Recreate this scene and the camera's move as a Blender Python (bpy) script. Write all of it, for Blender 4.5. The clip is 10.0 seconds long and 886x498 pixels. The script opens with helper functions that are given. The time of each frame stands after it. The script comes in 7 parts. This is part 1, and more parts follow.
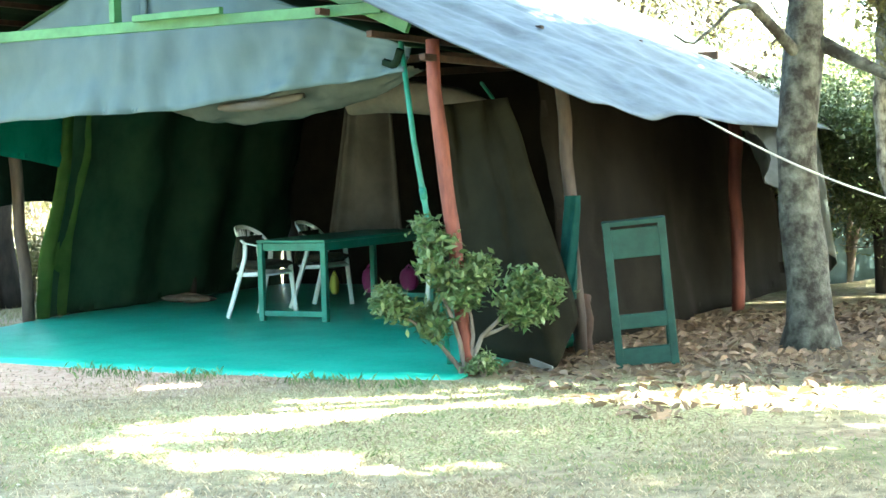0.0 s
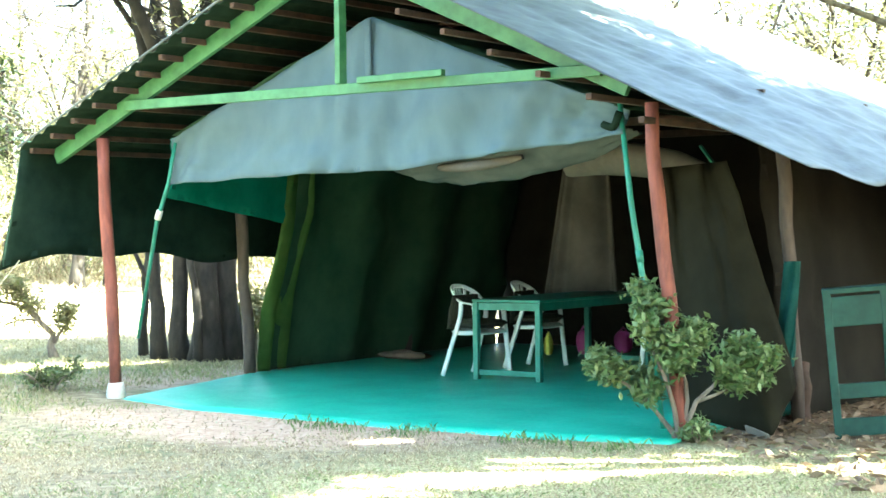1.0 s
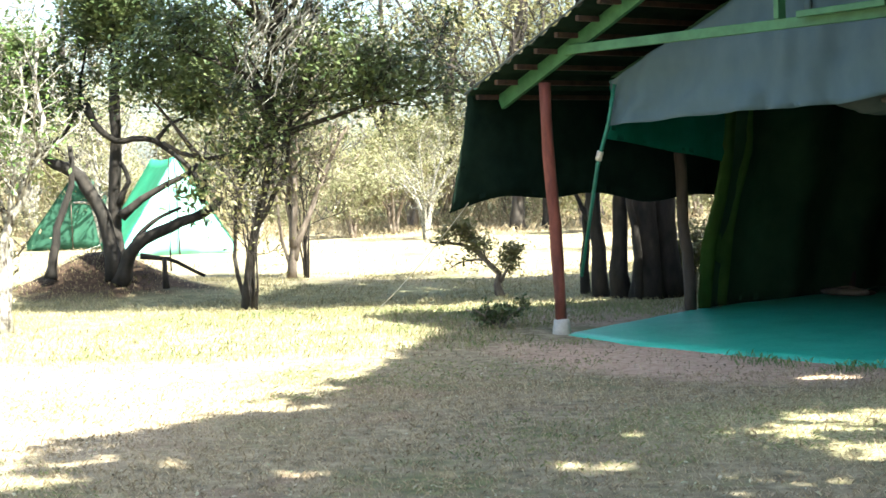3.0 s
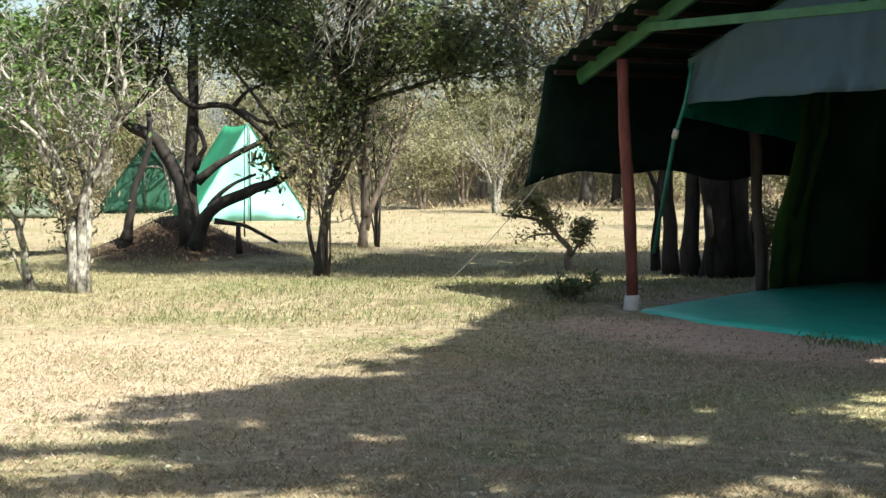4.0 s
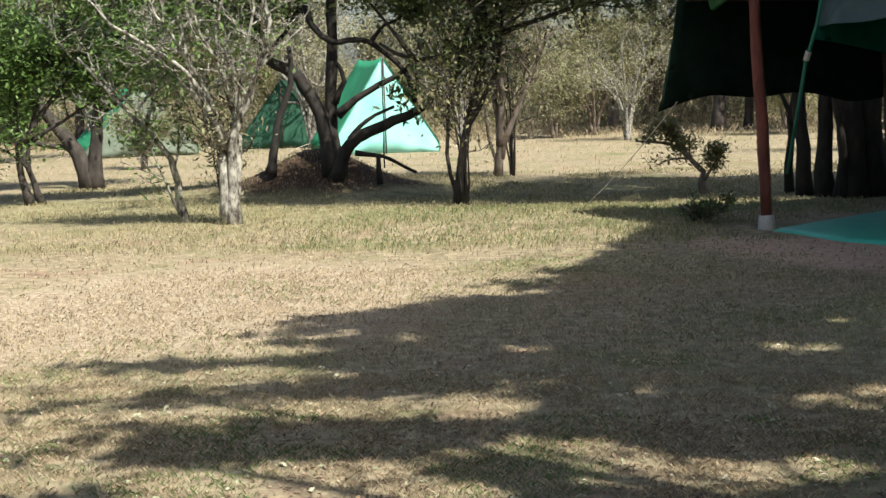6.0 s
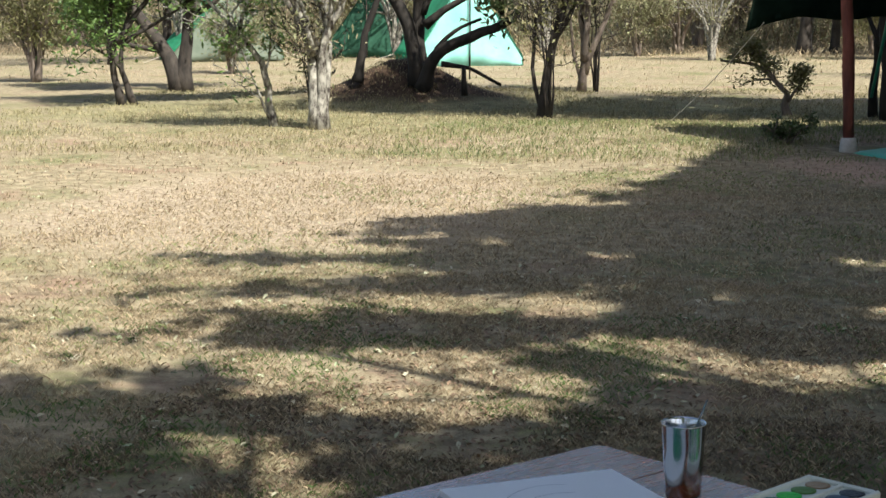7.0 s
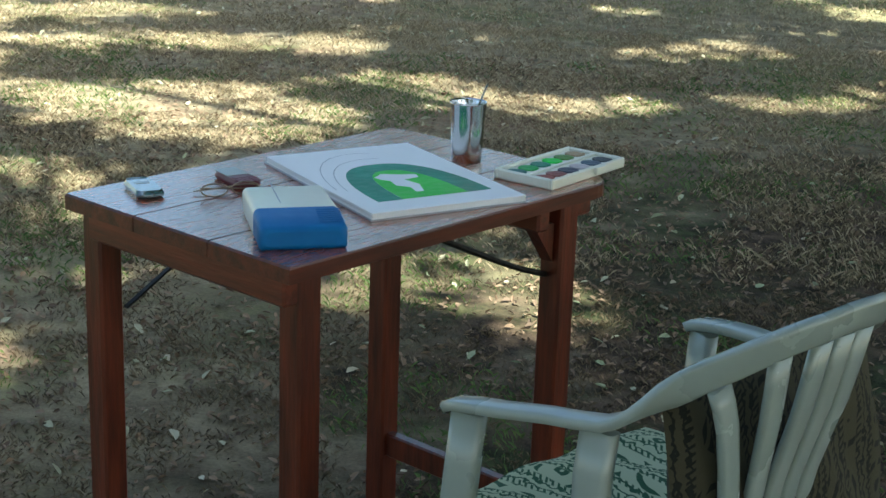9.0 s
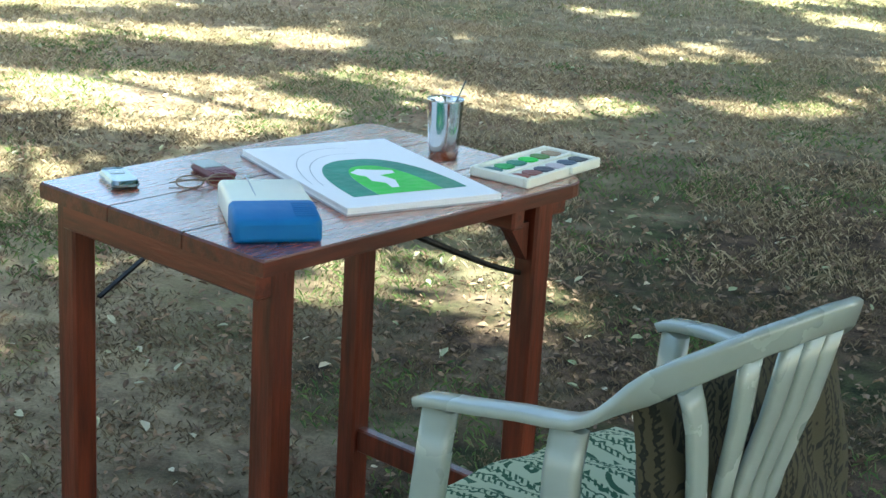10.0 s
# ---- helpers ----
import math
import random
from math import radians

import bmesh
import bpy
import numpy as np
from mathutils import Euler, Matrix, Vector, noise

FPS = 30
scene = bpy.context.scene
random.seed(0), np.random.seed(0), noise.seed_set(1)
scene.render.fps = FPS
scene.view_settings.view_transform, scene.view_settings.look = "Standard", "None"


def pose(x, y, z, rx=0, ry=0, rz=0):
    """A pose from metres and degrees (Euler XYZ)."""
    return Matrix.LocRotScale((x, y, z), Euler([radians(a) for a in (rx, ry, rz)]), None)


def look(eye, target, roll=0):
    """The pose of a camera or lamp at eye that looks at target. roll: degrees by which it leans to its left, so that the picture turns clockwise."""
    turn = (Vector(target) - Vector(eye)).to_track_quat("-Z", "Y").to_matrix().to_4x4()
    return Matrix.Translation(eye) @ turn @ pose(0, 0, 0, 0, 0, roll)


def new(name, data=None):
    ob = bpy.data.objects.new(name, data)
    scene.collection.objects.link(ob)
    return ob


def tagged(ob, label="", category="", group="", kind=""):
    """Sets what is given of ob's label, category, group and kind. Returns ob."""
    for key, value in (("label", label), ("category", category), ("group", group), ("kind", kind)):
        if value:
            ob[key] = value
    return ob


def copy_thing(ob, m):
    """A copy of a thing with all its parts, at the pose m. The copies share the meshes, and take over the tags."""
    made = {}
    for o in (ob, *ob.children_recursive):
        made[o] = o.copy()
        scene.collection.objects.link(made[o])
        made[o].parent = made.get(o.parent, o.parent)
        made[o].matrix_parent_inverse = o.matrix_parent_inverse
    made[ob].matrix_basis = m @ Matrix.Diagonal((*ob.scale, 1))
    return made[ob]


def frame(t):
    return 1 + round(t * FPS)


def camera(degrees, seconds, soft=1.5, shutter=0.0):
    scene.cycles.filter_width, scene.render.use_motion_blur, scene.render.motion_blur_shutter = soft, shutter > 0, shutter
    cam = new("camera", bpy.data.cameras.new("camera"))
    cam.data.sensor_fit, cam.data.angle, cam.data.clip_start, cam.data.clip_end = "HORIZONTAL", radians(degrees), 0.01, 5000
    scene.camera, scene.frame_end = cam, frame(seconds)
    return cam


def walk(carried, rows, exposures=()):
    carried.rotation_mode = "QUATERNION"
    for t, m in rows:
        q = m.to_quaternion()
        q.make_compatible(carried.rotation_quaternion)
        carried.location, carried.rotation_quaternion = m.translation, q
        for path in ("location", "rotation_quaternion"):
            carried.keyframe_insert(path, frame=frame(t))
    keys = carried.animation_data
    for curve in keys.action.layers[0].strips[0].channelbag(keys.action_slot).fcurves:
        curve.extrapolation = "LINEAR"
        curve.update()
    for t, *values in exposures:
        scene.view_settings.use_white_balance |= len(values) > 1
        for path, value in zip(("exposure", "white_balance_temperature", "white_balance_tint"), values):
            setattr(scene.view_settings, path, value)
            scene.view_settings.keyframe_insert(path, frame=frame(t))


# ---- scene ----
cam = camera(30.3, 10.0, shutter=0.16)
PATH = [
    (0, (0.105, 1.593, 1.433), (0.727, 3.491, 1.328), -1.7),
    (0.5, (0.098, 1.575, 1.432), (0.629, 3.501, 1.342), -2.0),
    (1, (0.09, 1.546, 1.433), (0.46, 3.511, 1.408), -0.7),
    (1.5, (0.085, 1.493, 1.437), (0.386, 3.47, 1.399), 1.1),
    (2, (0.087, 1.439, 1.436), (0.214, 3.435, 1.389), 1.0),
    (2.5, (0.06, 1.392, 1.436), (0.037, 3.391, 1.406), -0.4),
    (3, (0.026, 1.344, 1.43), (-0.131, 3.336, 1.344), -2.1),
    (3.2, (0.017, 1.32, 1.43), (-0.173, 3.31, 1.349), -1.6),
    (4.3, (-0.048, 1.159, 1.426), (-0.308, 3.138, 1.298), -0.2),
    (4.5, (-0.048, 1.119, 1.426), (-0.337, 3.093, 1.296), 0.1),
    (5, (-0.03, 0.99, 1.421), (-0.403, 2.95, 1.281), 0.1),
    (5.2, (-0.027, 0.929, 1.42), (-0.469, 2.873, 1.251), -1.0),
    (6.3, (-0.051, 0.547, 1.416), (-0.425, 2.499, 1.198), -2.0),
    (6.5, (-0.056, 0.476, 1.415), (-0.437, 2.423, 1.165), -0.8),
    (7, (-0.037, 0.302, 1.402), (-0.52, 2.219, 1.104), -0.3),
    (7.5, (-0.006, 0.151, 1.409), (-0.473, 2.058, 1.026), 0.3),
    (8, (-0.034, -0.001, 1.402), (-0.367, 1.911, 0.922), 0.0),
    (8.5, (-0.054, -0.117, 1.393), (-0.27, 1.8, 0.866), 1.5),
    (9, (-0.045, -0.163, 1.384), (-0.217, 1.743, 0.804), 1.9),
    (9.5, (-0.042, -0.171, 1.384), (-0.194, 1.734, 0.794), 3.1),
    (10, (-0.043, -0.167, 1.383), (-0.185, 1.741, 0.802), 3.3),
]
walk(cam, [(t, look(eye, target, roll)) for t, eye, target, roll in PATH], [
    (0, 4.9, 6250, -9), (1.0, 4.95, 6250, -8), (2.0, 4.65, 6250, -5), (2.5, 4.0, 6250, -2), (3.0, 2.9, 6250, 3), (3.2, 2.5, 6250, 4),
    (4.3, 1.47, 6300, 6), (6.5, 1.12, 6300, 9), (7.0, 1.18, 6250, 9), (7.5, 1.35, 6150, 6), (8.5, 1.75, 6150, -2), (9.0, 2.15, 6200, -3), (9.5, 2.7, 6200, -4), (10.0, 2.95, 6200, -4)])

# ---------------------------------------------------------------- world and sun
SUN_AZ, SUN_EL = radians(131), radians(52)
world = bpy.data.worlds.new("sky")
scene.world = world
world.use_nodes = True
wn = world.node_tree
sky = wn.nodes.new("ShaderNodeTexSky")
sky.sky_type, sky.sun_disc = "NISHITA", False
sky.sun_elevation, sky.sun_rotation = SUN_EL, SUN_AZ
sky.air_density, sky.dust_density = 1.0, 3.0
wn.links.new(sky.outputs[0], wn.nodes["Background"].inputs[0])
wn.nodes["Background"].inputs[1].default_value = 0.085
sun_data = bpy.data.lights.new("sun", "SUN")
sun_data.energy, sun_data.angle, sun_data.color = 5.0, radians(0.55), (1.0, 0.93, 0.82)
sun = new("sun", sun_data)
TO_SUN = Vector((math.sin(SUN_AZ) * math.cos(SUN_EL), math.cos(SUN_AZ) * math.cos(SUN_EL), math.sin(SUN_EL)))
sun.matrix_world = look(TO_SUN * 40, (0, 0, 0))


# ---------------------------------------------------------------- builders
class Build:
    """Collects vertices and faces for one mesh."""

    def __init__(self):
        self.v, self.f, self.s = [], [], []

    def add(self, verts, faces, smooth=False):
        k = len(self.v)
        self.v.extend([tuple(p) for p in verts])
        self.f.extend([tuple(i + k for i in face) for face in faces])
        self.s.extend([smooth] * len(faces))
        return self

    def box(self, size, m=None, ch=0.003):
        """A box with chamfered edges round the origin of m."""
        hx, hy, hz = [v / 2 for v in size]
        ch = min(ch, hx * 0.9, hy * 0.9, hz * 0.9)
        m = m or Matrix.Identity(4)
        verts, index = [], {}
        for sx in (-1, 1):
            for sy in (-1, 1):
                for sz in (-1, 1):
                    for ax in range(3):
                        p = [sx * (hx - ch), sy * (hy - ch), sz * (hz - ch)]
                        p[ax] = (sx * hx, sy * hy, sz * hz)[ax]
                        index[sx, sy, sz, ax] = len(verts)
                        verts.append(m @ Vector(p))
        faces = []
        for ax in range(3):
            o = [a for a in range(3) if a != ax]
            for s in (-1, 1):
                ring = []
                for a, b in ((-1, -1), (1, -1), (1, 1), (-1, 1)):
                    k = [0, 0, 0]
                    k[ax], k[o[0]], k[o[1]] = s, a, b
                    ring.append(index[(*k, ax)])
                faces.append(ring if (s > 0) == (ax != 1) else ring[::-1])
            for a in (-1, 1):
                for b in (-1, 1):
                    k1, k2 = [0, 0, 0], [0, 0, 0]
                    k1[ax], k2[ax] = -1, 1
                    k1[o[0]] = k2[o[0]] = a
                    k1[o[1]] = k2[o[1]] = b
                    ring = [index[(*k1, o[0])], index[(*k2, o[0])], index[(*k2, o[1])], index[(*k1, o[1])]]
                    faces.append(ring if (a * b > 0) == (ax != 1) else ring[::-1])
        for sx in (-1, 1):
            for sy in (-1, 1):
                for sz in (-1, 1):
                    ring = [index[sx, sy, sz, a] for a in range(3)]
                    faces.append(ring if sx * sy * sz > 0 else ring[::-1])
        return self.add(verts, faces)

    def bar(self, a, b, w, h, ch=0.004, up=(0, 0, 1)):
        """A squared bar from a to b."""
        a, b = Vector(a), Vector(b)
        d = b - a
        z = d.normalized()
        x = Vector(up).cross(z)
        x = x.normalized() if x.length > 1e-4 else Vector((1, 0, 0))
        y = z.cross(x)
        m = Matrix((x, y, z)).transposed().to_4x4()
        m.translation = (a + b) / 2
        return self.box((w, h, d.length), m, ch)

    def tube(self, pts, radii, n=8, cap=True, wob=0.0, rng=None):
        pts = [Vector(p) for p in pts]
        radii = radii if hasattr(radii, "__len__") else [radii] * len(pts)
        d0 = (pts[1] - pts[0]).normalized()
        x = d0.orthogonal().normalized()
        verts = []
        for i, p in enumerate(pts):
            d = (pts[min(i + 1, len(pts) - 1)] - pts[max(i - 1, 0)]).normalized()
            x = (x - d * x.dot(d)).normalized()
            y = d.cross(x)
            for k in range(n):
                a = 2 * math.pi * k / n
                r = radii[i] * (1 + (rng.uniform(-wob, wob) if rng else 0))
                verts.append(p + (x * math.cos(a) + y * math.sin(a)) * r)
        faces = []
        for i in range(len(pts) - 1):
            for k in range(n):
                k2 = (k + 1) % n
                faces.append((i * n + k, i * n + k2, i * n + n + k2, i * n + n + k))
        self.add(verts, faces, True)
        if cap:
            k = len(self.v) - len(verts)
            self.f.append(tuple(k + i for i in range(n))[::-1])
            self.f.append(tuple(k + len(verts) - n + i for i in range(n)))
            self.s.extend([False, False])
        return self

    def sweep(self, pts, width, thick, ups, n=10):
        """A flattened rounded strip along pts; ups give the direction of its width at each point."""
        pts = [Vector(p) for p in pts]
        width = width if hasattr(width, "__len__") else [width] * len(pts)
        thick = thick if hasattr(thick, "__len__") else [thick] * len(pts)
        verts = []
        for i, p in enumerate(pts):
            d = (pts[min(i + 1, len(pts) - 1)] - pts[max(i - 1, 0)]).normalized()
            u = Vector(ups[i])
            u = (u - d * u.dot(d)).normalized()
            w = d.cross(u)
            for k in range(n):
                a = 2 * math.pi * k / n
                c, s = math.cos(a), math.sin(a)
                c, s = math.copysign(abs(c) ** 0.42, c), math.copysign(abs(s) ** 0.42, s)
                verts.append(p + u * c * width[i] / 2 + w * s * thick[i] / 2)
        faces = [(i * n + k, i * n + (k + 1) % n, i * n + n + (k + 1) % n, i * n + n + k) for i in range(len(pts) - 1) for k in range(n)]
        k = len(self.v)
        self.add(verts, faces, True)
        self.f += [tuple(k + i for i in range(n))[::-1], tuple(k + len(verts) - n + i for i in range(n))]
        self.s += [False, False]
        return self

    def sheet(self, fn, nu, nv, thick=0.0):
        """A surface fn(s, t), 0 to 1 each way; with a thickness it has a back and rims."""
        rows = [[Vector(fn(i / nu, j / nv)) for j in range(nv + 1)] for i in range(nu + 1)]
        flat = [p for row in rows for p in row]
        at = lambda i, j: i * (nv + 1) + j
        faces = [(at(i, j), at(i + 1, j), at(i + 1, j + 1), at(i, j + 1)) for i in range(nu) for j in range(nv)]
        if thick:
            back, n = [], len(flat)
            for i in range(nu + 1):
                for j in range(nv + 1):
                    du = rows[min(i + 1, nu)][j] - rows[max(i - 1, 0)][j]
                    dv = rows[i][min(j + 1, nv)] - rows[i][max(j - 1, 0)]
                    nn = du.cross(dv)
                    back.append(rows[i][j] - (nn.normalized() if nn.length > 1e-9 else Vector((0, 0, 1))) * thick)
            flat += back
            faces += [tuple(n + k for k in face[::-1]) for face in faces]
            for i in range(nu):
                faces += [(at(i, 0), n + at(i, 0), n + at(i + 1, 0), at(i + 1, 0)), (at(i, nv), at(i + 1, nv), n + at(i + 1, nv), n + at(i, nv))]
            for j in range(nv):
                faces += [(at(0, j), at(0, j + 1), n + at(0, j + 1), n + at(0, j)), (at(nu, j), n + at(nu, j), n + at(nu, j + 1), at(nu, j + 1))]
        return self.add(flat, faces, True)

    def lathe(self, profile, n=24, m=None):
        m = m or Matrix.Identity(4)
        verts = [m @ Vector((r * math.cos(2 * math.pi * k / n), r * math.sin(2 * math.pi * k / n), z)) for r, z in profile for k in range(n)]
        faces = [(i * n + k, i * n + (k + 1) % n, i * n + n + (k + 1) % n, i * n + n + k) for i in range(len(profile) - 1) for k in range(n)]
        self.add(verts, faces, True)
        k = len(self.v) - len(verts)
        self.f += [tuple(k + i for i in range(n))[::-1], tuple(k + len(verts) - n + i for i in range(n))]
        self.s += [False, False]
        return self

    def prism(self, outline, z0, z1, m=None):
        """A flat plate with the given outline."""
        m = m or Matrix.Identity(4)
        n = len(outline)
        verts = [m @ Vector((x, y, z)) for z in (z0, z1) for x, y in outline]
        faces = [tuple(range(n))[::-1], tuple(range(n, 2 * n))] + [(k, (k + 1) % n, n + (k + 1) % n, n + k) for k in range(n)]
        return self.add(verts, faces)

    def mesh(self, name, material):
        me = bpy.data.meshes.new(name)
        me.from_pydata(self.v, [], self.f)
        me.polygons.foreach_set("use_smooth", self.s)
        me.materials.append(material)
        me.update()
        return me


def part(name, b, material, parent=None, label="", kind="", m=None):
    """Links a build as one mesh object under a thing or a part."""
    ob = new(name, b.mesh(name, material) if isinstance(b, Build) else b)
    ob.parent = parent
    if m is not None:
        ob.matrix_basis = m
    return tagged(ob, label=label, kind=kind)


def thing(name, m, label, category, group="", kind=""):
    ob = new(name)
    ob.empty_display_size = 0.1
    ob.matrix_basis = m
    return tagged(ob, label=label, category=category, group=group, kind=kind)


def smooth_line(pts, step):
    """A rounded line through the points, resampled."""
    pts = [Vector(p) for p in pts]
    ext = [pts[0] * 2 - pts[1]] + pts + [pts[-1] * 2 - pts[-2]]
    out = []
    for i in range(1, len(ext) - 2):
        a, b, c, d = ext[i - 1 : i + 3]
        k = max(2, int((c - b).length / step))
        for j in range(k):
            t = j / k
            out.append(0.5 * (2 * b + (c - a) * t + (2 * a - 5 * b + 4 * c - d) * t * t + (3 * b - a - 3 * c + d) * t**3))
    return out + [pts[-1]]


# ---------------------------------------------------------------- materials
def material(name, c1, c2, scale=6.0, rough=0.7, metal=0.0, bump=0.25, fine=60.0, stretch=(1, 1, 1), spec=0.5, through_light=0.0,
             island=None, blotch=0.25, edge=(0.35, 0.65), per_object=0.0, coat=0.0, coat_ior=1.5):
    """Two colours in a noise, a coarse blotching, a fine relief; island: a third colour mixed by the random of each loose piece."""
    mat = bpy.data.materials.new(name)
    mat.use_nodes = True
    t = mat.node_tree
    n, l = t.nodes, t.links
    bsdf, out = n["Principled BSDF"], n["Material Output"]
    co = n.new("ShaderNodeTexCoord")
    mp = n.new("ShaderNodeMapping")
    mp.inputs["Scale"].default_value = stretch
    l.new(co.outputs["Object"], mp.inputs["Vector"])
    n1 = n.new("ShaderNodeTexNoise")
    n1.inputs["Scale"].default_value, n1.inputs["Detail"].default_value, n1.inputs["Roughness"].default_value = scale, 6, 0.62
    l.new(mp.outputs[0], n1.inputs["Vector"])
    ramp = n.new("ShaderNodeValToRGB")
    ramp.color_ramp.elements[0].position, ramp.color_ramp.elements[1].position = edge
    ramp.color_ramp.elements[0].color, ramp.color_ramp.elements[1].color = (*c1, 1), (*c2, 1)
    l.new(n1.outputs["Fac"], ramp.inputs["Fac"])
    colour = ramp.outputs["Color"]
    if island:
        g = n.new("ShaderNodeNewGeometry")
        mx = n.new("ShaderNodeMix")
        mx.data_type = "RGBA"
        l.new(g.outputs["Random Per Island"], mx.inputs["Factor"])
        l.new(colour, mx.inputs["A"])
        mx.inputs["B"].default_value = (*island, 1)
        colour = mx.outputs["Result"]
    n2 = n.new("ShaderNodeTexNoise")
    n2.inputs["Scale"].default_value, n2.inputs["Detail"].default_value = scale * 0.17, 3
    l.new(co.outputs["Object"], n2.inputs["Vector"])
    mr = n.new("ShaderNodeMapRange")
    mr.inputs["To Min"].default_value, mr.inputs["To Max"].default_value = 1 - blotch, 1 + blotch
    l.new(n2.outputs["Fac"], mr.inputs["Value"])
    value = mr.outputs[0]
    if per_object:
        info = n.new("ShaderNodeObjectInfo")
        mo = n.new("ShaderNodeMapRange")
        mo.inputs["To Min"].default_value, mo.inputs["To Max"].default_value = 1 - per_object, 1 + per_object
        l.new(info.outputs["Random"], mo.inputs["Value"])
        mm = n.new("ShaderNodeMath")
        mm.operation = "MULTIPLY"
        l.new(value, mm.inputs[0])
        l.new(mo.outputs[0], mm.inputs[1])
        value = mm.outputs[0]
    hsv = n.new("ShaderNodeHueSaturation")
    l.new(colour, hsv.inputs["Color"])
    l.new(value, hsv.inputs["Value"])
    l.new(hsv.outputs[0], bsdf.inputs["Base Color"])
    bsdf.inputs["Metallic"].default_value = metal
    bsdf.inputs["Specular IOR Level"].default_value = spec
    bsdf.inputs["Coat Weight"].default_value = coat
    bsdf.inputs["Coat Roughness"].default_value = 0.16
    bsdf.inputs["Coat IOR"].default_value = coat_ior
    n3 = n.new("ShaderNodeTexNoise")
    n3.inputs["Scale"].default_value, n3.inputs["Detail"].default_value = fine, 5
    l.new(mp.outputs[0], n3.inputs["Vector"])
    rr = n.new("ShaderNodeMapRange")
    rr.inputs["To Min"].default_value, rr.inputs["To Max"].default_value = max(0.02, rough - 0.12), min(1, rough + 0.12)
    l.new(n3.outputs["Fac"], rr.inputs["Value"])
    l.new(rr.outputs[0], bsdf.inputs["Roughness"])
    if bump:
        bp = n.new("ShaderNodeBump")
        bp.inputs["Strength"].default_value, bp.inputs["Distance"].default_value = bump, 0.01
        l.new(n3.outputs["Fac"], bp.inputs["Height"])
        l.new(bp.outputs[0], bsdf.inputs["Normal"])
    if through_light:
        tr = n.new("ShaderNodeBsdfTranslucent")
        l.new(hsv.outputs[0], tr.inputs["Color"])
        ms = n.new("ShaderNodeMixShader")
        ms.inputs[0].default_value = through_light
        l.new(bsdf.outputs[0], ms.inputs[1])
        l.new(tr.outputs[0], ms.inputs[2])
        l.new(ms.outputs[0], out.inputs["Surface"])
    return mat


def ground_material():
    mat = bpy.data.materials.new("dry_grass_ground")
    mat.use_nodes = True
    n, l = mat.node_tree.nodes, mat.node_tree.links
    bsdf = n["Principled BSDF"]
    co = n.new("ShaderNodeTexCoord")

    def tex(scale, detail=8, rough=0.65):
        t = n.new("ShaderNodeTexNoise")
        t.inputs["Scale"].default_value, t.inputs["Detail"].default_value, t.inputs["Roughness"].default_value = scale, detail, rough
        l.new(co.outputs["Object"], t.inputs["Vector"])
        return t.outputs["Fac"]

    def ramp(fac, a, b, p, q):
        r = n.new("ShaderNodeValToRGB")
        r.color_ramp.elements[0].position, r.color_ramp.elements[1].position = p, q
        r.color_ramp.elements[0].color, r.color_ramp.elements[1].color = (*a, 1), (*b, 1)
        l.new(fac, r.inputs["Fac"])
        return r.outputs["Color"]

    def mix(fac, a, b):
        m = n.new("ShaderNodeMix")
        m.data_type = "RGBA"
        l.new(fac, m.inputs["Factor"])
        l.new(a, m.inputs["A"])
        l.new(b, m.inputs["B"])
        return m.outputs["Result"]

    def tuft(scale):
        """Grass tufts a few centimetres across, broken by finer blades."""
        a = n.new("ShaderNodeMath")
        a.operation = "MULTIPLY_ADD"
        a.inputs[1].default_value = 0.55
        l.new(tex(scale, 4, 0.6), a.inputs[0])
        h = n.new("ShaderNodeMath")
        h.operation = "MULTIPLY"
        h.inputs[1].default_value = 0.45
        l.new(tex(scale * 11, 6, 0.75), h.inputs[0])
        l.new(h.outputs[0], a.inputs[2])
        return a.outputs[0]

    straw = ramp(tuft(9), (0.10, 0.080, 0.050), (0.335, 0.287, 0.186), 0.38, 0.62)
    green = ramp(tuft(12), (0.035, 0.040, 0.016), (0.25, 0.25, 0.115), 0.40, 0.64)
    soil = ramp(tuft(7), (0.10, 0.067, 0.045), (0.34, 0.245, 0.17), 0.38, 0.64)
    where_green = ramp(tex(0.75, 8, 0.75), (0, 0, 0), (1, 1, 1), 0.50, 0.64)
    where_soil = ramp(tex(1.1, 6), (0, 0, 0), (1, 1, 1), 0.56, 0.68)
    col = mix(where_soil, mix(where_green, straw, green), soil)
    # bare trodden earth along the front of the mess tent
    sep = n.new("ShaderNodeSeparateXYZ")
    l.new(co.outputs["Object"], sep.inputs[0])

    def bell(cx, cy, rx, ry, ang):
        mp = n.new("ShaderNodeMapping")
        mp.vector_type = "TEXTURE"
        mp.inputs["Location"].default_value, mp.inputs["Rotation"].default_value, mp.inputs["Scale"].default_value = (cx, cy, 0), (0, 0, ang), (rx, ry, 40)
        l.new(co.outputs["Object"], mp.inputs["Vector"])
        gr = n.new("ShaderNodeTexGradient")
        gr.gradient_type = "SPHERICAL"
        l.new(mp.outputs[0], gr.inputs["Vector"])
        ad = n.new("ShaderNodeMath")
        ad.operation = "MULTIPLY"
        l.new(gr.outputs["Fac"], ad.inputs[0])
        l.new(tex(2.5, 6), ad.inputs[1])
        return ramp(ad.outputs[0], (0, 0, 0), (1, 1, 1), 0.10, 0.24)

    pink = ramp(tex(14), (0.30, 0.20, 0.14), (0.46, 0.34, 0.26), 0.35, 0.65)
    pale = ramp(tex(40), (0.10, 0.09, 0.042), (0.44, 0.41, 0.23), 0.36, 0.64)
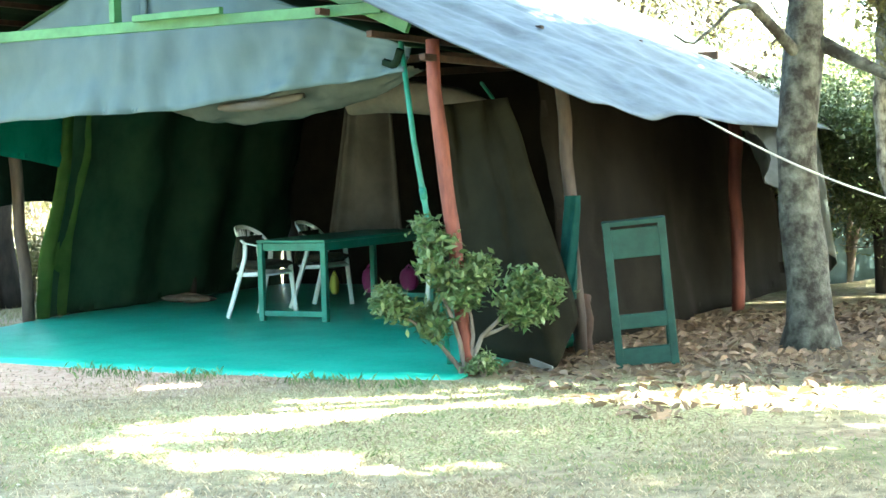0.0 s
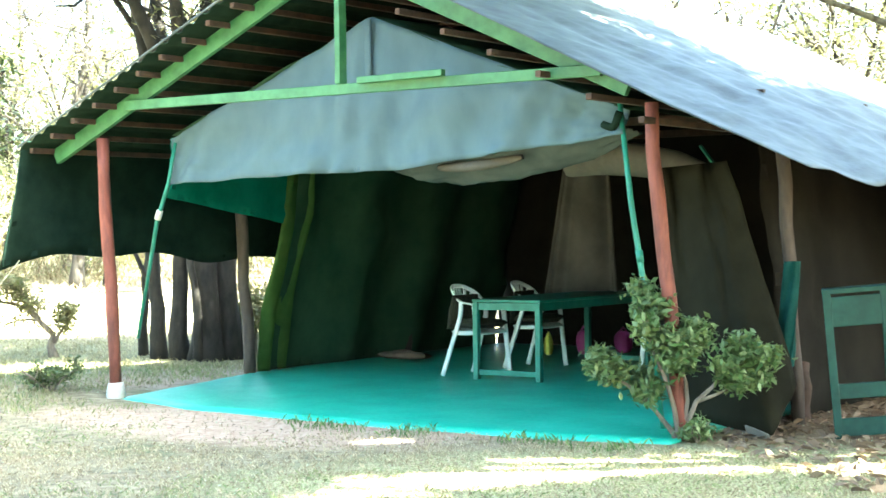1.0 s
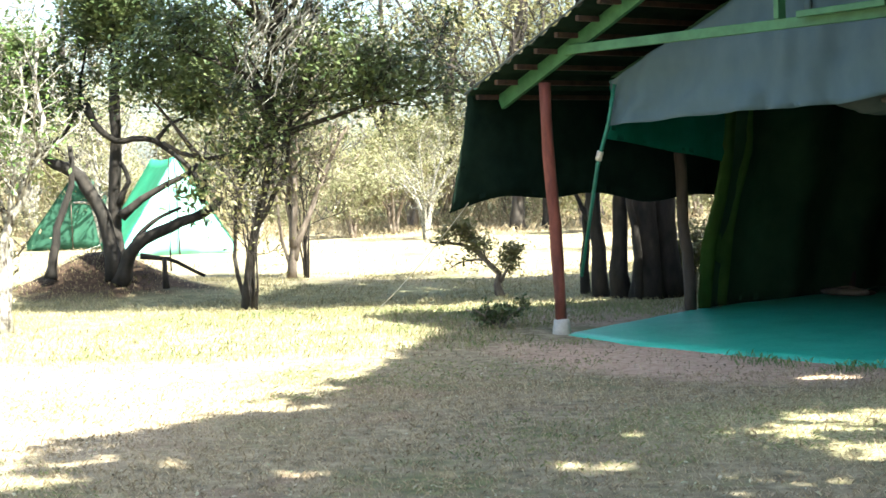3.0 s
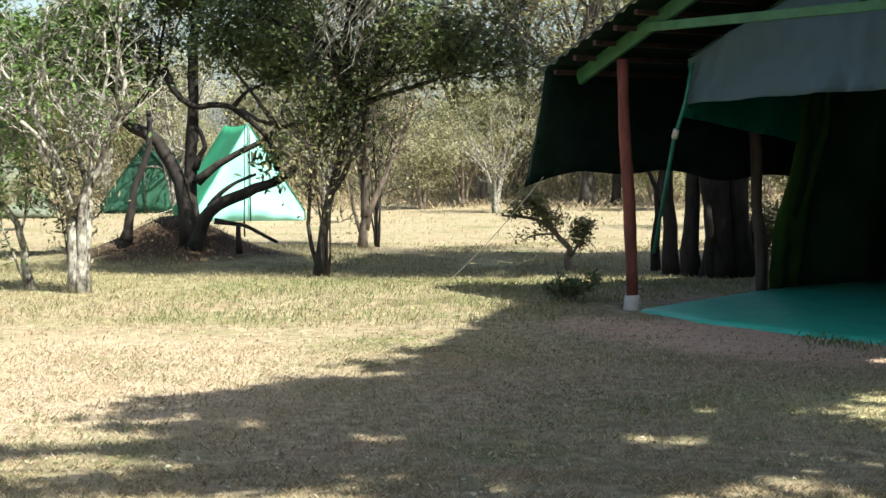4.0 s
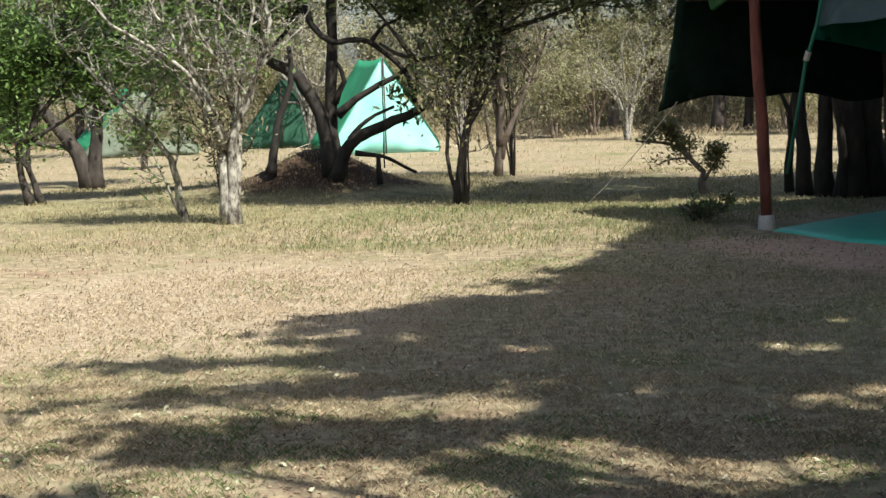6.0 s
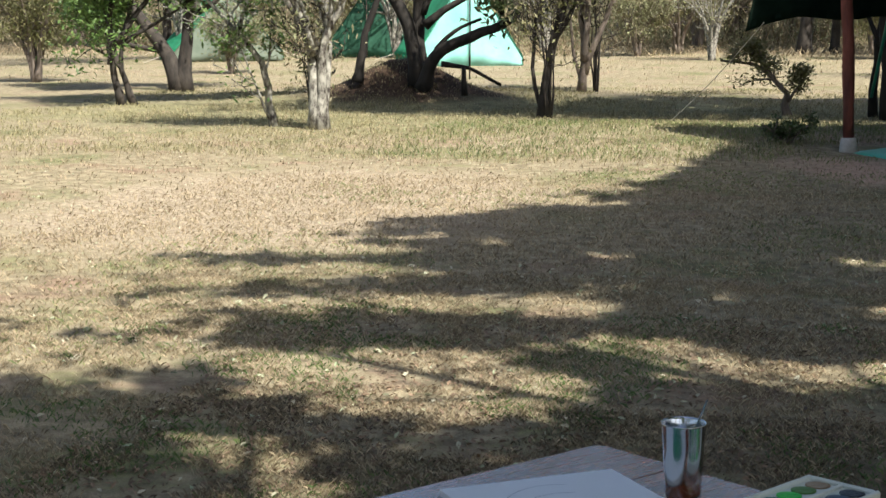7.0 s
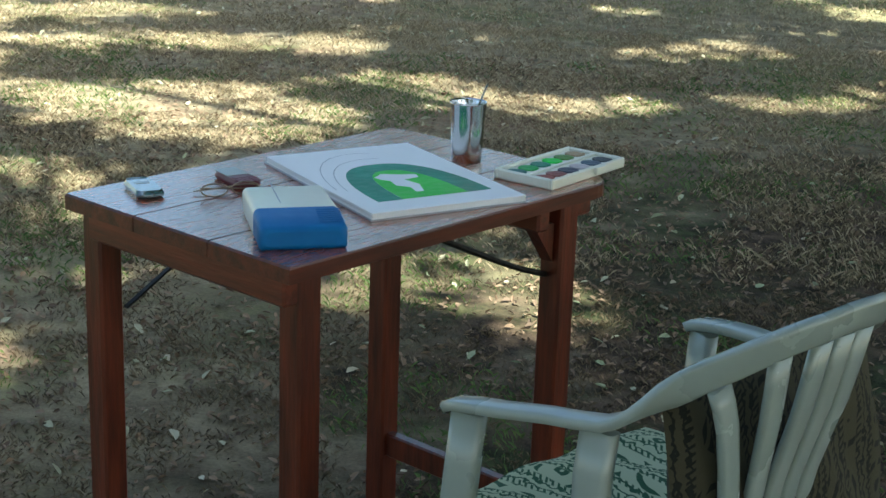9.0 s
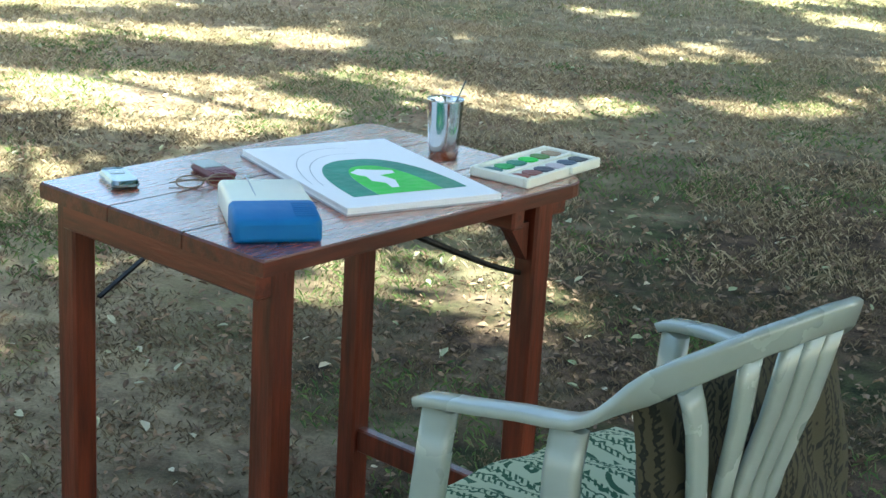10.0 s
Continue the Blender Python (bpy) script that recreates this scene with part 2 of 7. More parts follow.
    col = mix(bell(2.8, 10.4, 3.4, 2.2, 0), col, pale)
    rosy = ramp(tex(30), (0.14, 0.112, 0.075), (0.40, 0.332, 0.235), 0.36, 0.64)
    col = mix(bell(-3.9, 11.2, 2.8, 3.6, 0), col, rosy)
    col = mix(bell(0.95, 13.6, 2.9, 1.25, radians(-46)), col, pink)
    col = mix(bell(0.9, 18.0, 2.6, 1.6, radians(44)), col, pink)
    olive = ramp(tuft(5), (0.075, 0.072, 0.035), (0.275, 0.255, 0.14), 0.38, 0.62)
    col = mix(bell(-4.2, 20.6, 9.5, 5.4, 0), col, olive)
    litter = ramp(tex(26), (0.10, 0.065, 0.04), (0.27, 0.185, 0.12), 0.35, 0.65)
    col = mix(bell(6.2, 13.2, 3.6, 2.6, radians(30)), col, litter)
    # brown mound earth, its colour darkened for the shade lying there
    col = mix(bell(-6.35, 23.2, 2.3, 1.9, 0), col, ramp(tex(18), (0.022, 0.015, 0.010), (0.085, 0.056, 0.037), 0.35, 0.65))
    # leaf litter and moss tones by the small table, shade put into the colour
    shaded_mould = mix(ramp(tex(1.6, 6, 0.7), (0, 0, 0), (1, 1, 1), 0.45, 0.60), ramp(tuft(13), (0.014, 0.010, 0.007), (0.145, 0.102, 0.068), 0.40, 0.62), ramp(tuft(15), (0.009, 0.012, 0.006), (0.085, 0.10, 0.04), 0.40, 0.64))
    col = mix(bell(1.6, 3.2, 3.6, 4.0, 0), col, shaded_mould)
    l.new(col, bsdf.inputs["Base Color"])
    bsdf.inputs["Roughness"].default_value = 0.95
    bsdf.inputs["Specular IOR Level"].default_value = 0.15
    bp = n.new("ShaderNodeBump")
    bp.inputs["Strength"].default_value, bp.inputs["Distance"].default_value = 0.45, 0.015
    l.new(tuft(16), bp.inputs["Height"])
    l.new(bp.outputs[0], bsdf.inputs["Normal"])
    return mat


GROUND = ground_material()
RED_POLE = material("red_painted_pole", (0.075, 0.017, 0.011), (0.20, 0.055, 0.036), 9, 0.75, bump=0.35, fine=30, stretch=(1, 1, 0.25))
GREY_POLE = material("weathered_pole", (0.036, 0.026, 0.021), (0.082, 0.06, 0.048), 9, 0.85, bump=0.4, fine=30, stretch=(1, 1, 0.25))
GREEN_WOOD = material("green_painted_wood", (0.019, 0.095, 0.032), (0.045, 0.155, 0.06), 7, 0.55, bump=0.15, fine=40)
STAND_GREEN = material("dark_sea_green_paint", (0.004, 0.028, 0.021), (0.009, 0.048, 0.036), 8, 0.55, bump=0.2, fine=40, spec=0.3)
TURQ_WOOD = material("sea_green_painted_wood", (0.015, 0.14, 0.095), (0.03, 0.21, 0.145), 8, 0.5, bump=0.15, fine=40)
PURLIN = material("brown_purlin", (0.022, 0.012, 0.008), (0.06, 0.031, 0.019), 8, 0.85, bump=0.3)
CONCRETE = material("cement", (0.35, 0.33, 0.30), (0.48, 0.45, 0.41), 14, 0.9)
GREY_CANVAS = material("blue_grey_canvas", (0.098, 0.155, 0.185), (0.112, 0.175, 0.205), 3, 0.85, bump=0.35, fine=7, stretch=(1.6, 1, 1), spec=0.2, through_light=0.2, blotch=0.08)
GREEN_CANVAS = material("dark_green_canvas", (0.022, 0.058, 0.033), (0.040, 0.085, 0.047), 2.5, 0.85, bump=0.15, fine=150, spec=0.15, through_light=0.14)
LIT_CANVAS = material("green_canvas_lit_copy", (0.06, 0.13, 0.035), (0.11, 0.20, 0.055), 2.0, 0.85, bump=0.15, fine=150, spec=0.2, through_light=0.6)
TEAL_CANVAS = material("teal_canvas", (0.01, 0.15, 0.10), (0.02, 0.21, 0.15), 2.5, 0.85, bump=0.15, fine=150, spec=0.2, through_light=0.35)
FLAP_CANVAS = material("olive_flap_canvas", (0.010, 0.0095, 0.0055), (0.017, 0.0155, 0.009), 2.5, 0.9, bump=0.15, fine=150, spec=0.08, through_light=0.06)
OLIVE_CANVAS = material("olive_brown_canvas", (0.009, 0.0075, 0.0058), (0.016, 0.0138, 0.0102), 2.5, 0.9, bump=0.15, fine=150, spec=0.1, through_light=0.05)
BEIGE_CANVAS = material("beige_grey_canvas", (0.13, 0.122, 0.105), (0.21, 0.198, 0.172), 2.5, 0.85, bump=0.15, fine=150, spec=0.2, through_light=0.12)
LINING = material("dull_grey_lining", (0.055, 0.068, 0.065), (0.085, 0.10, 0.093), 3, 0.9, bump=0.3, fine=8, spec=0.1, through_light=0.12)
CURTAIN = material("dim_grey_curtain", (0.062, 0.058, 0.05), (0.10, 0.094, 0.08), 2.5, 0.9, bump=0.2, fine=60, spec=0.1, through_light=0.1)
TEAL_DULL = material("dull_blue_green_sheet", (0.035, 0.06, 0.06), (0.055, 0.085, 0.085), 3, 0.8, bump=0.3, fine=8, spec=0.2, through_light=0.1)
TIED = material("dull_teal_cloth", (0.006, 0.036, 0.03), (0.012, 0.055, 0.046), 6, 0.9, bump=0.3, fine=40, spec=0.1)
SHADE_NET = material("dark_shade_cloth", (0.006, 0.014, 0.010), (0.012, 0.024, 0.017), 4, 0.9, bump=0.1, fine=200, spec=0.05, through_light=0.02)
TARP = material("silver_blue_tarpaulin", (0.031, 0.038, 0.036), (0.080, 0.092, 0.086), 2.6, 0.55, bump=1.0, fine=5, stretch=(1.5, 0.7, 1), spec=0.25, through_light=0.06, blotch=0.35)
FLOOR_TEAL = material("turquoise_floor_sheet", (0.03, 0.31, 0.20), (0.06, 0.42, 0.285), 2.0, 0.42, bump=0.12, fine=30, blotch=0.18)
ROPE = material("pale_rope", (0.5, 0.45, 0.38), (0.7, 0.65, 0.56), 40, 0.9)
# white plastic of the near chair, greyed to hold the shade on it
SHADED_PLASTIC = material("shaded_white_plastic", (0.27, 0.325, 0.305), (0.33, 0.385, 0.36), 5, 0.28, bump=0, fine=6, blotch=0.12, coat=0.5)
MESS_PLASTIC = material("mess_white_plastic", (0.62, 0.69, 0.67), (0.72, 0.77, 0.75), 5, 0.34, bump=0.03, fine=90, blotch=0.06)
DIRTY = material("worn_dark_cloth", (0.10, 0.07, 0.05), (0.2, 0.14, 0.1), 8, 0.9)
PINK = material("pink_plastic", (0.26, 0.025, 0.15), (0.33, 0.045, 0.20), 5, 0.5)
YELLOW = material("yellow_green_plastic", (0.5, 0.55, 0.08), (0.6, 0.62, 0.14), 5, 0.5)
BLUE_BAG = material("dark_blue_cloth", (0.02, 0.03, 0.09), (0.05, 0.06, 0.16), 8, 0.8)
BARK_PALE = material("pale_lichen_bark", (0.035, 0.027, 0.022), (0.32, 0.31, 0.265), 19, 0.95, bump=0.9, fine=34, stretch=(1, 1, 0.5), edge=(0.38, 0.60))
BARK_SPOT = material("lichen_spotted_bark", (0.020, 0.016, 0.012), (0.135, 0.14, 0.115), 10, 0.95, bump=0.9, fine=45, stretch=(1, 1, 0.9), edge=(0.40, 0.70))
BARK_BLACK = material("blackish_bark", (0.006, 0.005, 0.004), (0.028, 0.023, 0.018), 9, 0.95, bump=0.8, fine=24, stretch=(1, 1, 0.4))
BARK_DARK = material("dark_rough_bark", (0.012, 0.010, 0.008), (0.055, 0.045, 0.036), 9, 0.95, bump=0.8, fine=24, stretch=(1, 1, 0.4))
BARK_MID = material("grey_brown_bark", (0.09, 0.068, 0.052), (0.24, 0.20, 0.165), 9, 0.95, bump=0.8, fine=26, stretch=(1, 1, 0.35))
LEAF = material("green_leaves", (0.04, 0.085, 0.018), (0.08, 0.145, 0.033), 3, 0.5, bump=0, island=(0.125, 0.20, 0.05), through_light=0.35, blotch=0.3)
LEAF_DARK = material("dark_green_leaves", (0.035, 0.065, 0.02), (0.065, 0.105, 0.034), 3, 0.5, bump=0, island=(0.13, 0.155, 0.06), through_light=0.28, blotch=0.3)
LEAF_DRY = material("dry_leaves", (0.18, 0.158, 0.10), (0.29, 0.25, 0.165), 3, 0.7, bump=0, island=(0.23, 0.25, 0.12), through_light=0.35, blotch=0.3)
LEAF_OLIVE = material("olive_dry_leaves", (0.11, 0.125, 0.04), (0.18, 0.19, 0.07), 3, 0.6, bump=0, island=(0.25, 0.23, 0.11), through_light=0.35, blotch=0.3)
LEAF_SHRUB = material("shrub_leaves", (0.05, 0.105, 0.03), (0.09, 0.165, 0.055), 6, 0.45, bump=0, island=(0.20, 0.25, 0.11), through_light=0.3)
GRASS = material("grass_blades", (0.11, 0.083, 0.045), (0.23, 0.18, 0.105), 0.8, 0.8, bump=0, island=(0.50, 0.41, 0.27), through_light=0.3)
# darker copy of the dry blades: shade near the table is in its colour
GRASS_SHADED = material("shaded_grass_blades", (0.038, 0.030, 0.017), (0.09, 0.068, 0.040), 0.8, 0.8, bump=0, island=(0.24, 0.185, 0.115), through_light=0.3)
GRASS_OLIVE = material("olive_grass_blades", (0.085, 0.085, 0.036), (0.18, 0.165, 0.078), 0.8, 0.8, bump=0, island=(0.40, 0.35, 0.20), through_light=0.3)
GRASS_LUSH = material("lush_grass_blades", (0.030, 0.075, 0.017), (0.07, 0.14, 0.035), 0.8, 0.6, bump=0, island=(0.16, 0.22, 0.065), through_light=0.35)
GRASS_GREEN = material("green_grass_blades", (0.08, 0.125, 0.04), (0.16, 0.20, 0.08), 0.8, 0.7, bump=0, island=(0.26, 0.27, 0.11), through_light=0.35)
LITTER = material("fallen_leaves", (0.05, 0.032, 0.021), (0.15, 0.103, 0.066), 1.5, 0.8, bump=0, island=(0.29, 0.20, 0.13), through_light=0.1)
LITTER_MID = material("pale_brown_fallen_leaves", (0.11, 0.08, 0.052), (0.23, 0.175, 0.115), 1.5, 0.8, bump=0, island=(0.36, 0.28, 0.19), through_light=0.1)
LITTER_PALE = material("pale_fallen_leaves", (0.22, 0.28, 0.15), (0.38, 0.43, 0.27), 1.5, 0.7, bump=0, island=(0.52, 0.47, 0.35), through_light=0.15)
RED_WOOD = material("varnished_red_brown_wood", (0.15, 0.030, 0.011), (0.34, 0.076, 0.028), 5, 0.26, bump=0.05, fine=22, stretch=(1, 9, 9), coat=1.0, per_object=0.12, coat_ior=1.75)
# darker copy for plank sides and battens: their shade is in the colour
RED_WOOD_SHADED = material("varnished_wood_shaded", (0.035, 0.007, 0.003), (0.115, 0.022, 0.009), 5, 0.4, bump=0.1, fine=22, stretch=(1, 9, 9), coat=0.2, per_object=0.12)
# cross and upright copies, each darker than the top wood
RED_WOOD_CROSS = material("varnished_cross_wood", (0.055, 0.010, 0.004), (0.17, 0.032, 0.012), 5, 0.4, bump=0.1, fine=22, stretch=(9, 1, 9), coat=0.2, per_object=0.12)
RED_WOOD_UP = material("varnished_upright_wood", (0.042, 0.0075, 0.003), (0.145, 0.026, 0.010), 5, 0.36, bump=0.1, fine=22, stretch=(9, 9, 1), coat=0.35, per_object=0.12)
IRON = material("black_iron", (0.012, 0.012, 0.012), (0.03, 0.028, 0.026), 20, 0.5, metal=0.7)
STEEL = material("polished_steel", (0.62, 0.62, 0.62), (0.72, 0.72, 0.71), 4, 0.15, metal=1.0, bump=0.02)
PAPER = material("white_drawing_paper", (0.84, 0.86, 0.88), (0.88, 0.89, 0.91), 6, 0.7, bump=0.05, fine=150, blotch=0.03)
PENCIL = material("grey_pencil_line", (0.35, 0.37, 0.42), (0.45, 0.47, 0.52), 30, 0.8)
PAINT_DARK = material("deep_green_paint", (0.004, 0.19, 0.11), (0.012, 0.27, 0.165), 12, 0.5)
PAINT_LIGHT = material("bright_green_paint", (0.03, 0.52, 0.02), (0.08, 0.66, 0.05), 12, 0.5)
CREAM = material("cream_plastic", (0.74, 0.76, 0.68), (0.80, 0.82, 0.74), 6, 0.35, bump=0.02, blotch=0.05)
BLUE = material("blue_plastic", (0.004, 0.12, 0.36), (0.008, 0.16, 0.43), 6, 0.5, bump=0.03, blotch=0.08, spec=0.3)
DARK_TEAL = material("dark_teal_plastic", (0.014, 0.06, 0.08), (0.022, 0.085, 0.105), 8, 0.22, bump=0.0, coat=1.0, coat_ior=2.2)
MAROON = material("maroon_plastic", (0.10, 0.010, 0.022), (0.15, 0.018, 0.034), 8, 0.35, bump=0.02)
SCREEN = material("grey_display", (0.30, 0.34, 0.35), (0.38, 0.42, 0.42), 5, 0.12, bump=0.0, spec=0.7)
CLEAR_BROWN = material("brown_clear_frame", (0.20, 0.15, 0.10), (0.32, 0.25, 0.18), 12, 0.3)


# ---------------------------------------------------------------- ground
def height(x, y):
    """The lie of the land: nearly level, a low swelling before the trees, small unevenness."""
    h = 0.10 * math.exp(-(((x + 2.3) / 2.4) ** 2 + ((y - 17.4) / 1.5) ** 2))
    h += 0.52 * math.exp(-(((x + 6.4) / 0.85) ** 2 + ((y - 23.2) / 0.7) ** 2)) + 0.12 * math.exp(-(((x + 6.6) / 1.9) ** 2 + ((y - 23.4) / 1.2) ** 2))
    far = min(1.0, max(0.0, (y - 40) / 30))
    h += 1.2 * far * far
    calm = min(1.0, max(0.0, (math.hypot(x + 0.2, y - 2.0) - 1.2) / 3))
    inside = max(0.0, 1 - max(0.0, math.hypot(x - 4.3, y - 15.6) - 3.4) / 1.0)
    h += 0.03 * noise.noise(Vector((x * 0.5, y * 0.5, 0))) * calm * (1 - min(1, inside))
    return h


def ground_sheet():
    xs = sorted({round(v, 2) for v in [*np.linspace(-600, -40, 12), *np.linspace(-40, -12, 25), *np.arange(-12, 12.01, 0.3), *np.linspace(12, 40, 20), *np.linspace(40, 600, 12)]})
    ys = sorted({round(v, 2) for v in [*np.linspace(-600, -20, 10), *np.linspace(-20, -4, 12), *np.arange(-4, 30.01, 0.3), *np.linspace(30, 80, 40), *np.linspace(80, 900, 14)]})
    b = Build()
    verts = [(x, y, height(x, y)) for x in xs for y in ys]
    n = len(ys)
    b.add(verts, [(i * n + j, (i + 1) * n + j, (i + 1) * n + j + 1, i * n + j + 1) for i in range(len(xs) - 1) for j in range(n - 1)], True)
    return tagged(part("ground", b, GROUND), "dry trampled grass and bare earth strewn with fallen leaves", "ground", kind="structure")


ground_sheet()
MESS_AT, MESS_TURN = (-0.085, 15.8, 0.0), -45.97
MESS = pose(*MESS_AT, 0, 0, MESS_TURN)


def in_mess(x, y):
    q = MESS.inverted() @ Vector((x, y, 0))
    return q.x, q.y


def blades(name, count, x0, x1, y0, y1, tall, wide, mat, label, seed, clump=0.0, keep=lambda x, y: True, lying=1.0):
    """Grass as loose bent blades."""
    rng = random.Random(seed)
    v, f = [], []
    while len(f) < count * 2:
        cx, cy = rng.uniform(x0, x1), rng.uniform(y0, y1)
        u, w = in_mess(cx, cy)
        if (-0.5 < u < 6.2 and -0.42 < w < 8) or not keep(cx, cy):
            continue
        for _ in range(rng.randint(3, 7) if clump else 1):
            x, y = (rng.gauss(cx, clump), rng.gauss(cy, clump)) if clump else (cx, cy)
            z = height(x, y)
            a, h = rng.uniform(0, 6.283), tall * rng.uniform(0.4, 1.25)
            lean = rng.uniform(0.15, 0.9) * h * lying
            h = h / lying
            dx, dy, w2 = math.cos(a), math.sin(a), wide * rng.uniform(0.6, 1.4)
            k = len(v)
            v += [(x - dy * w2, y + dx * w2, z - 0.004), (x + dy * w2, y - dx * w2, z - 0.004),
                  (x + dx * lean * 0.45 + dy * w2 * 0.7, y + dy * lean * 0.45 - dx * w2 * 0.7, z + h * 0.65), (x + dx * lean, y + dy * lean, z + h * 0.9)]
            f += [(k, k + 1, k + 2), (k, k + 2, k + 3)]
    b = Build()
    b.v, b.f, b.s = v, f, [False] * len(f)
    return tagged(part(name, b, mat), label, "grass", kind="stuff")


def green_patch(x, y):
    return noise.noise(Vector((x * 0.45 + 7, y * 0.45, 3))) > 0.02


blades("dry_grass", 80000, -3.6, 2.6, 4.2, 8.5, 0.026, 0.0008, GRASS, "short dry straw-coloured grass on the ground", 1, 0.025, lambda x, y: noise.noise(Vector((x * 2.2, y * 2.2, 5))) + 0.6 * noise.noise(Vector((x * 7, y * 7, 2))) > -0.1, 1.35)
blades("worn_grass", 120000, -2.4, 2.4, 1.6, 5.8, 0.018, 0.0008, GRASS_SHADED, "sparse short grass, coloured darker for the shade by the table", 8, 0.02, lambda x, y: noise.noise(Vector((x * 2.2, y * 2.2, 5))) + 0.7 * noise.noise(Vector((x * 8, y * 8, 2))) > -0.15, 1.5)
blades("green_grass", 30000, -3.0, 2.6, 1.8, 7.5, 0.026, 0.0009, GRASS_LUSH, "short green grass among dry leaves", 6, 0.035, lambda x, y: noise.noise(Vector((x * 1.6, y * 1.6, 9))) > 0.08, 1.4)
blades("green_grass", 12000, -4.0, 6.5, 6.0, 14.0, 0.034, 0.0024, GRASS_GREEN, "short green grass among dry leaves", 2, 0.06, green_patch, 1.5)
blades("dry_grass", 70000, -5.0, 4.2, 6.5, 13, 0.028, 0.0016, GRASS, "short dry straw-coloured grass on the ground", 9, 0.05, lying=1.3)
blades("green_grass", 420, 1.2, 4.4, 11.2, 14.8, 0.065, 0.003, GRASS_LUSH, "green grass tufts along the edge of the floor sheet", 10, 0.05, lambda x, y: -0.75 < in_mess(x, y)[1] < -0.42 and 2.3 < in_mess(x, y)[0] < 5.5 and noise.noise(Vector((x * 3, y * 3, 7))) > 0)
blades("dry_grass", 26000, -9, 7.5, 9, 24, 0.035, 0.0035, GRASS, "short dry straw-coloured grass on the ground", 3, 0.08)
blades("dry_grass", 34000, -11, 2.0, 14.5, 27, 0.05, 0.0035, GRASS_OLIVE, "rough olive and straw grass under the trees", 12, 0.09, lambda x, y: noise.noise(Vector((x * 0.7, y * 0.7, 6))) + 0.5 * noise.noise(Vector((x * 3, y * 3, 1))) > -0.12, 1.0)
blades("green_grass", 7000, -4.5, 1.0, 14.8, 19, 0.05, 0.0032, GRASS_GREEN, "low green grass on a swelling of the ground", 4, 0.08)
blades("tall_dry_grass", 16000, -30, 16, 42, 52, 0.2, 0.006, GRASS, "tall dry yellow grass along the thicket", 7, 0.3)
blades("tall_dry_grass", 14000, -30, 16, 26, 60, 0.07, 0.006, GRASS, "dry yellow grass far off", 5, 0.25, lying=0.9)


def fallen_leaves(name, count, x0, x1, y0, y1, size, seed, keep=lambda x, y: True, mat=None, look_of="curled brown fallen leaves on the ground"):
    rng = random.Random(seed)
    v, f = [], []
    while len(f) < count * 2:
        x, y = rng.uniform(x0, x1), rng.uniform(y0, y1)
        u, w = in_mess(x, y)
        if (-0.3 < u < 5.4 and -0.4 < w < 8) or not keep(x, y):
            continue
        s = size * rng.uniform(0.5, 1.4)
        m = Matrix.Translation((x, y, height(x, y) + s * 0.22 + 0.004)) @ Euler((rng.gauss(0, 0.4), rng.gauss(0, 0.4), rng.uniform(0, 6.28))).to_matrix().to_4x4()
        k = len(v)
        curl = s * rng.uniform(0.1, 0.35)
        wide = s * rng.uniform(0.36, 0.58)
        v += [tuple(m @ Vector(p)) for p in ((-s, 0, 0), (-s * 0.35, -wide, curl), (s * 0.4, -wide * 0.75, curl * 0.8), (s, 0, -curl * 0.3), (s * 0.4, wide * 0.75, curl * 0.8), (-s * 0.35, wide, curl))]
        f += [(k, k + 1, k + 2, k + 3), (k, k + 3, k + 4, k + 5)]
    b = Build()
    b.v, b.f, b.s = v, f, [False] * len(f)
    return tagged(part(name, b, mat or LITTER), look_of, "leaves", kind="stuff")


PALE_LOOK = "scattered pale green and straw-coloured fallen leaves"
fallen_leaves("leaf_litter", 16000, -2.4, 2.0, 1.6, 7.5, 0.011, 11, lambda x, y: noise.noise(Vector((x * 1.6, y * 1.6, 9))) < 0.2)
fallen_leaves("leaf_litter", 1300, -3.6, 2.8, 1.6, 9, 0.0155, 14, mat=LITTER_PALE, look_of=PALE_LOOK)
fallen_leaves("leaf_litter", 11000, -7, 7, 6, 18, 0.013, 12, mat=LITTER_MID)
fallen_leaves("leaf_litter", 4500, -7, 7, 6, 20, 0.010, 15, mat=LITTER_PALE, look_of=PALE_LOOK)
fallen_leaves("leaf_litter", 2600, 3.8, 8.6, 9.6, 14.8, 0.045, 13)


# ---------------------------------------------------------------- mess shelter
RIDGE_U, RIDGE_Z, SLOPE = 2.51, 3.46, 0.444


def rafter_z(u):
    return RIDGE_Z - SLOPE * abs(u - RIDGE_U)


def pole(b, a, c, r, rng, n=9):
    a, c = Vector(a), Vector(c)
    pts = [a.lerp(c, i / 7) + Vector((rng.uniform(-1, 1), rng.uniform(-1, 1), 0)) * r * 0.25 for i in range(8)]
    return b.tube(pts, [r * rng.uniform(0.92, 1.06) for _ in pts], n, True, 0.05, rng)


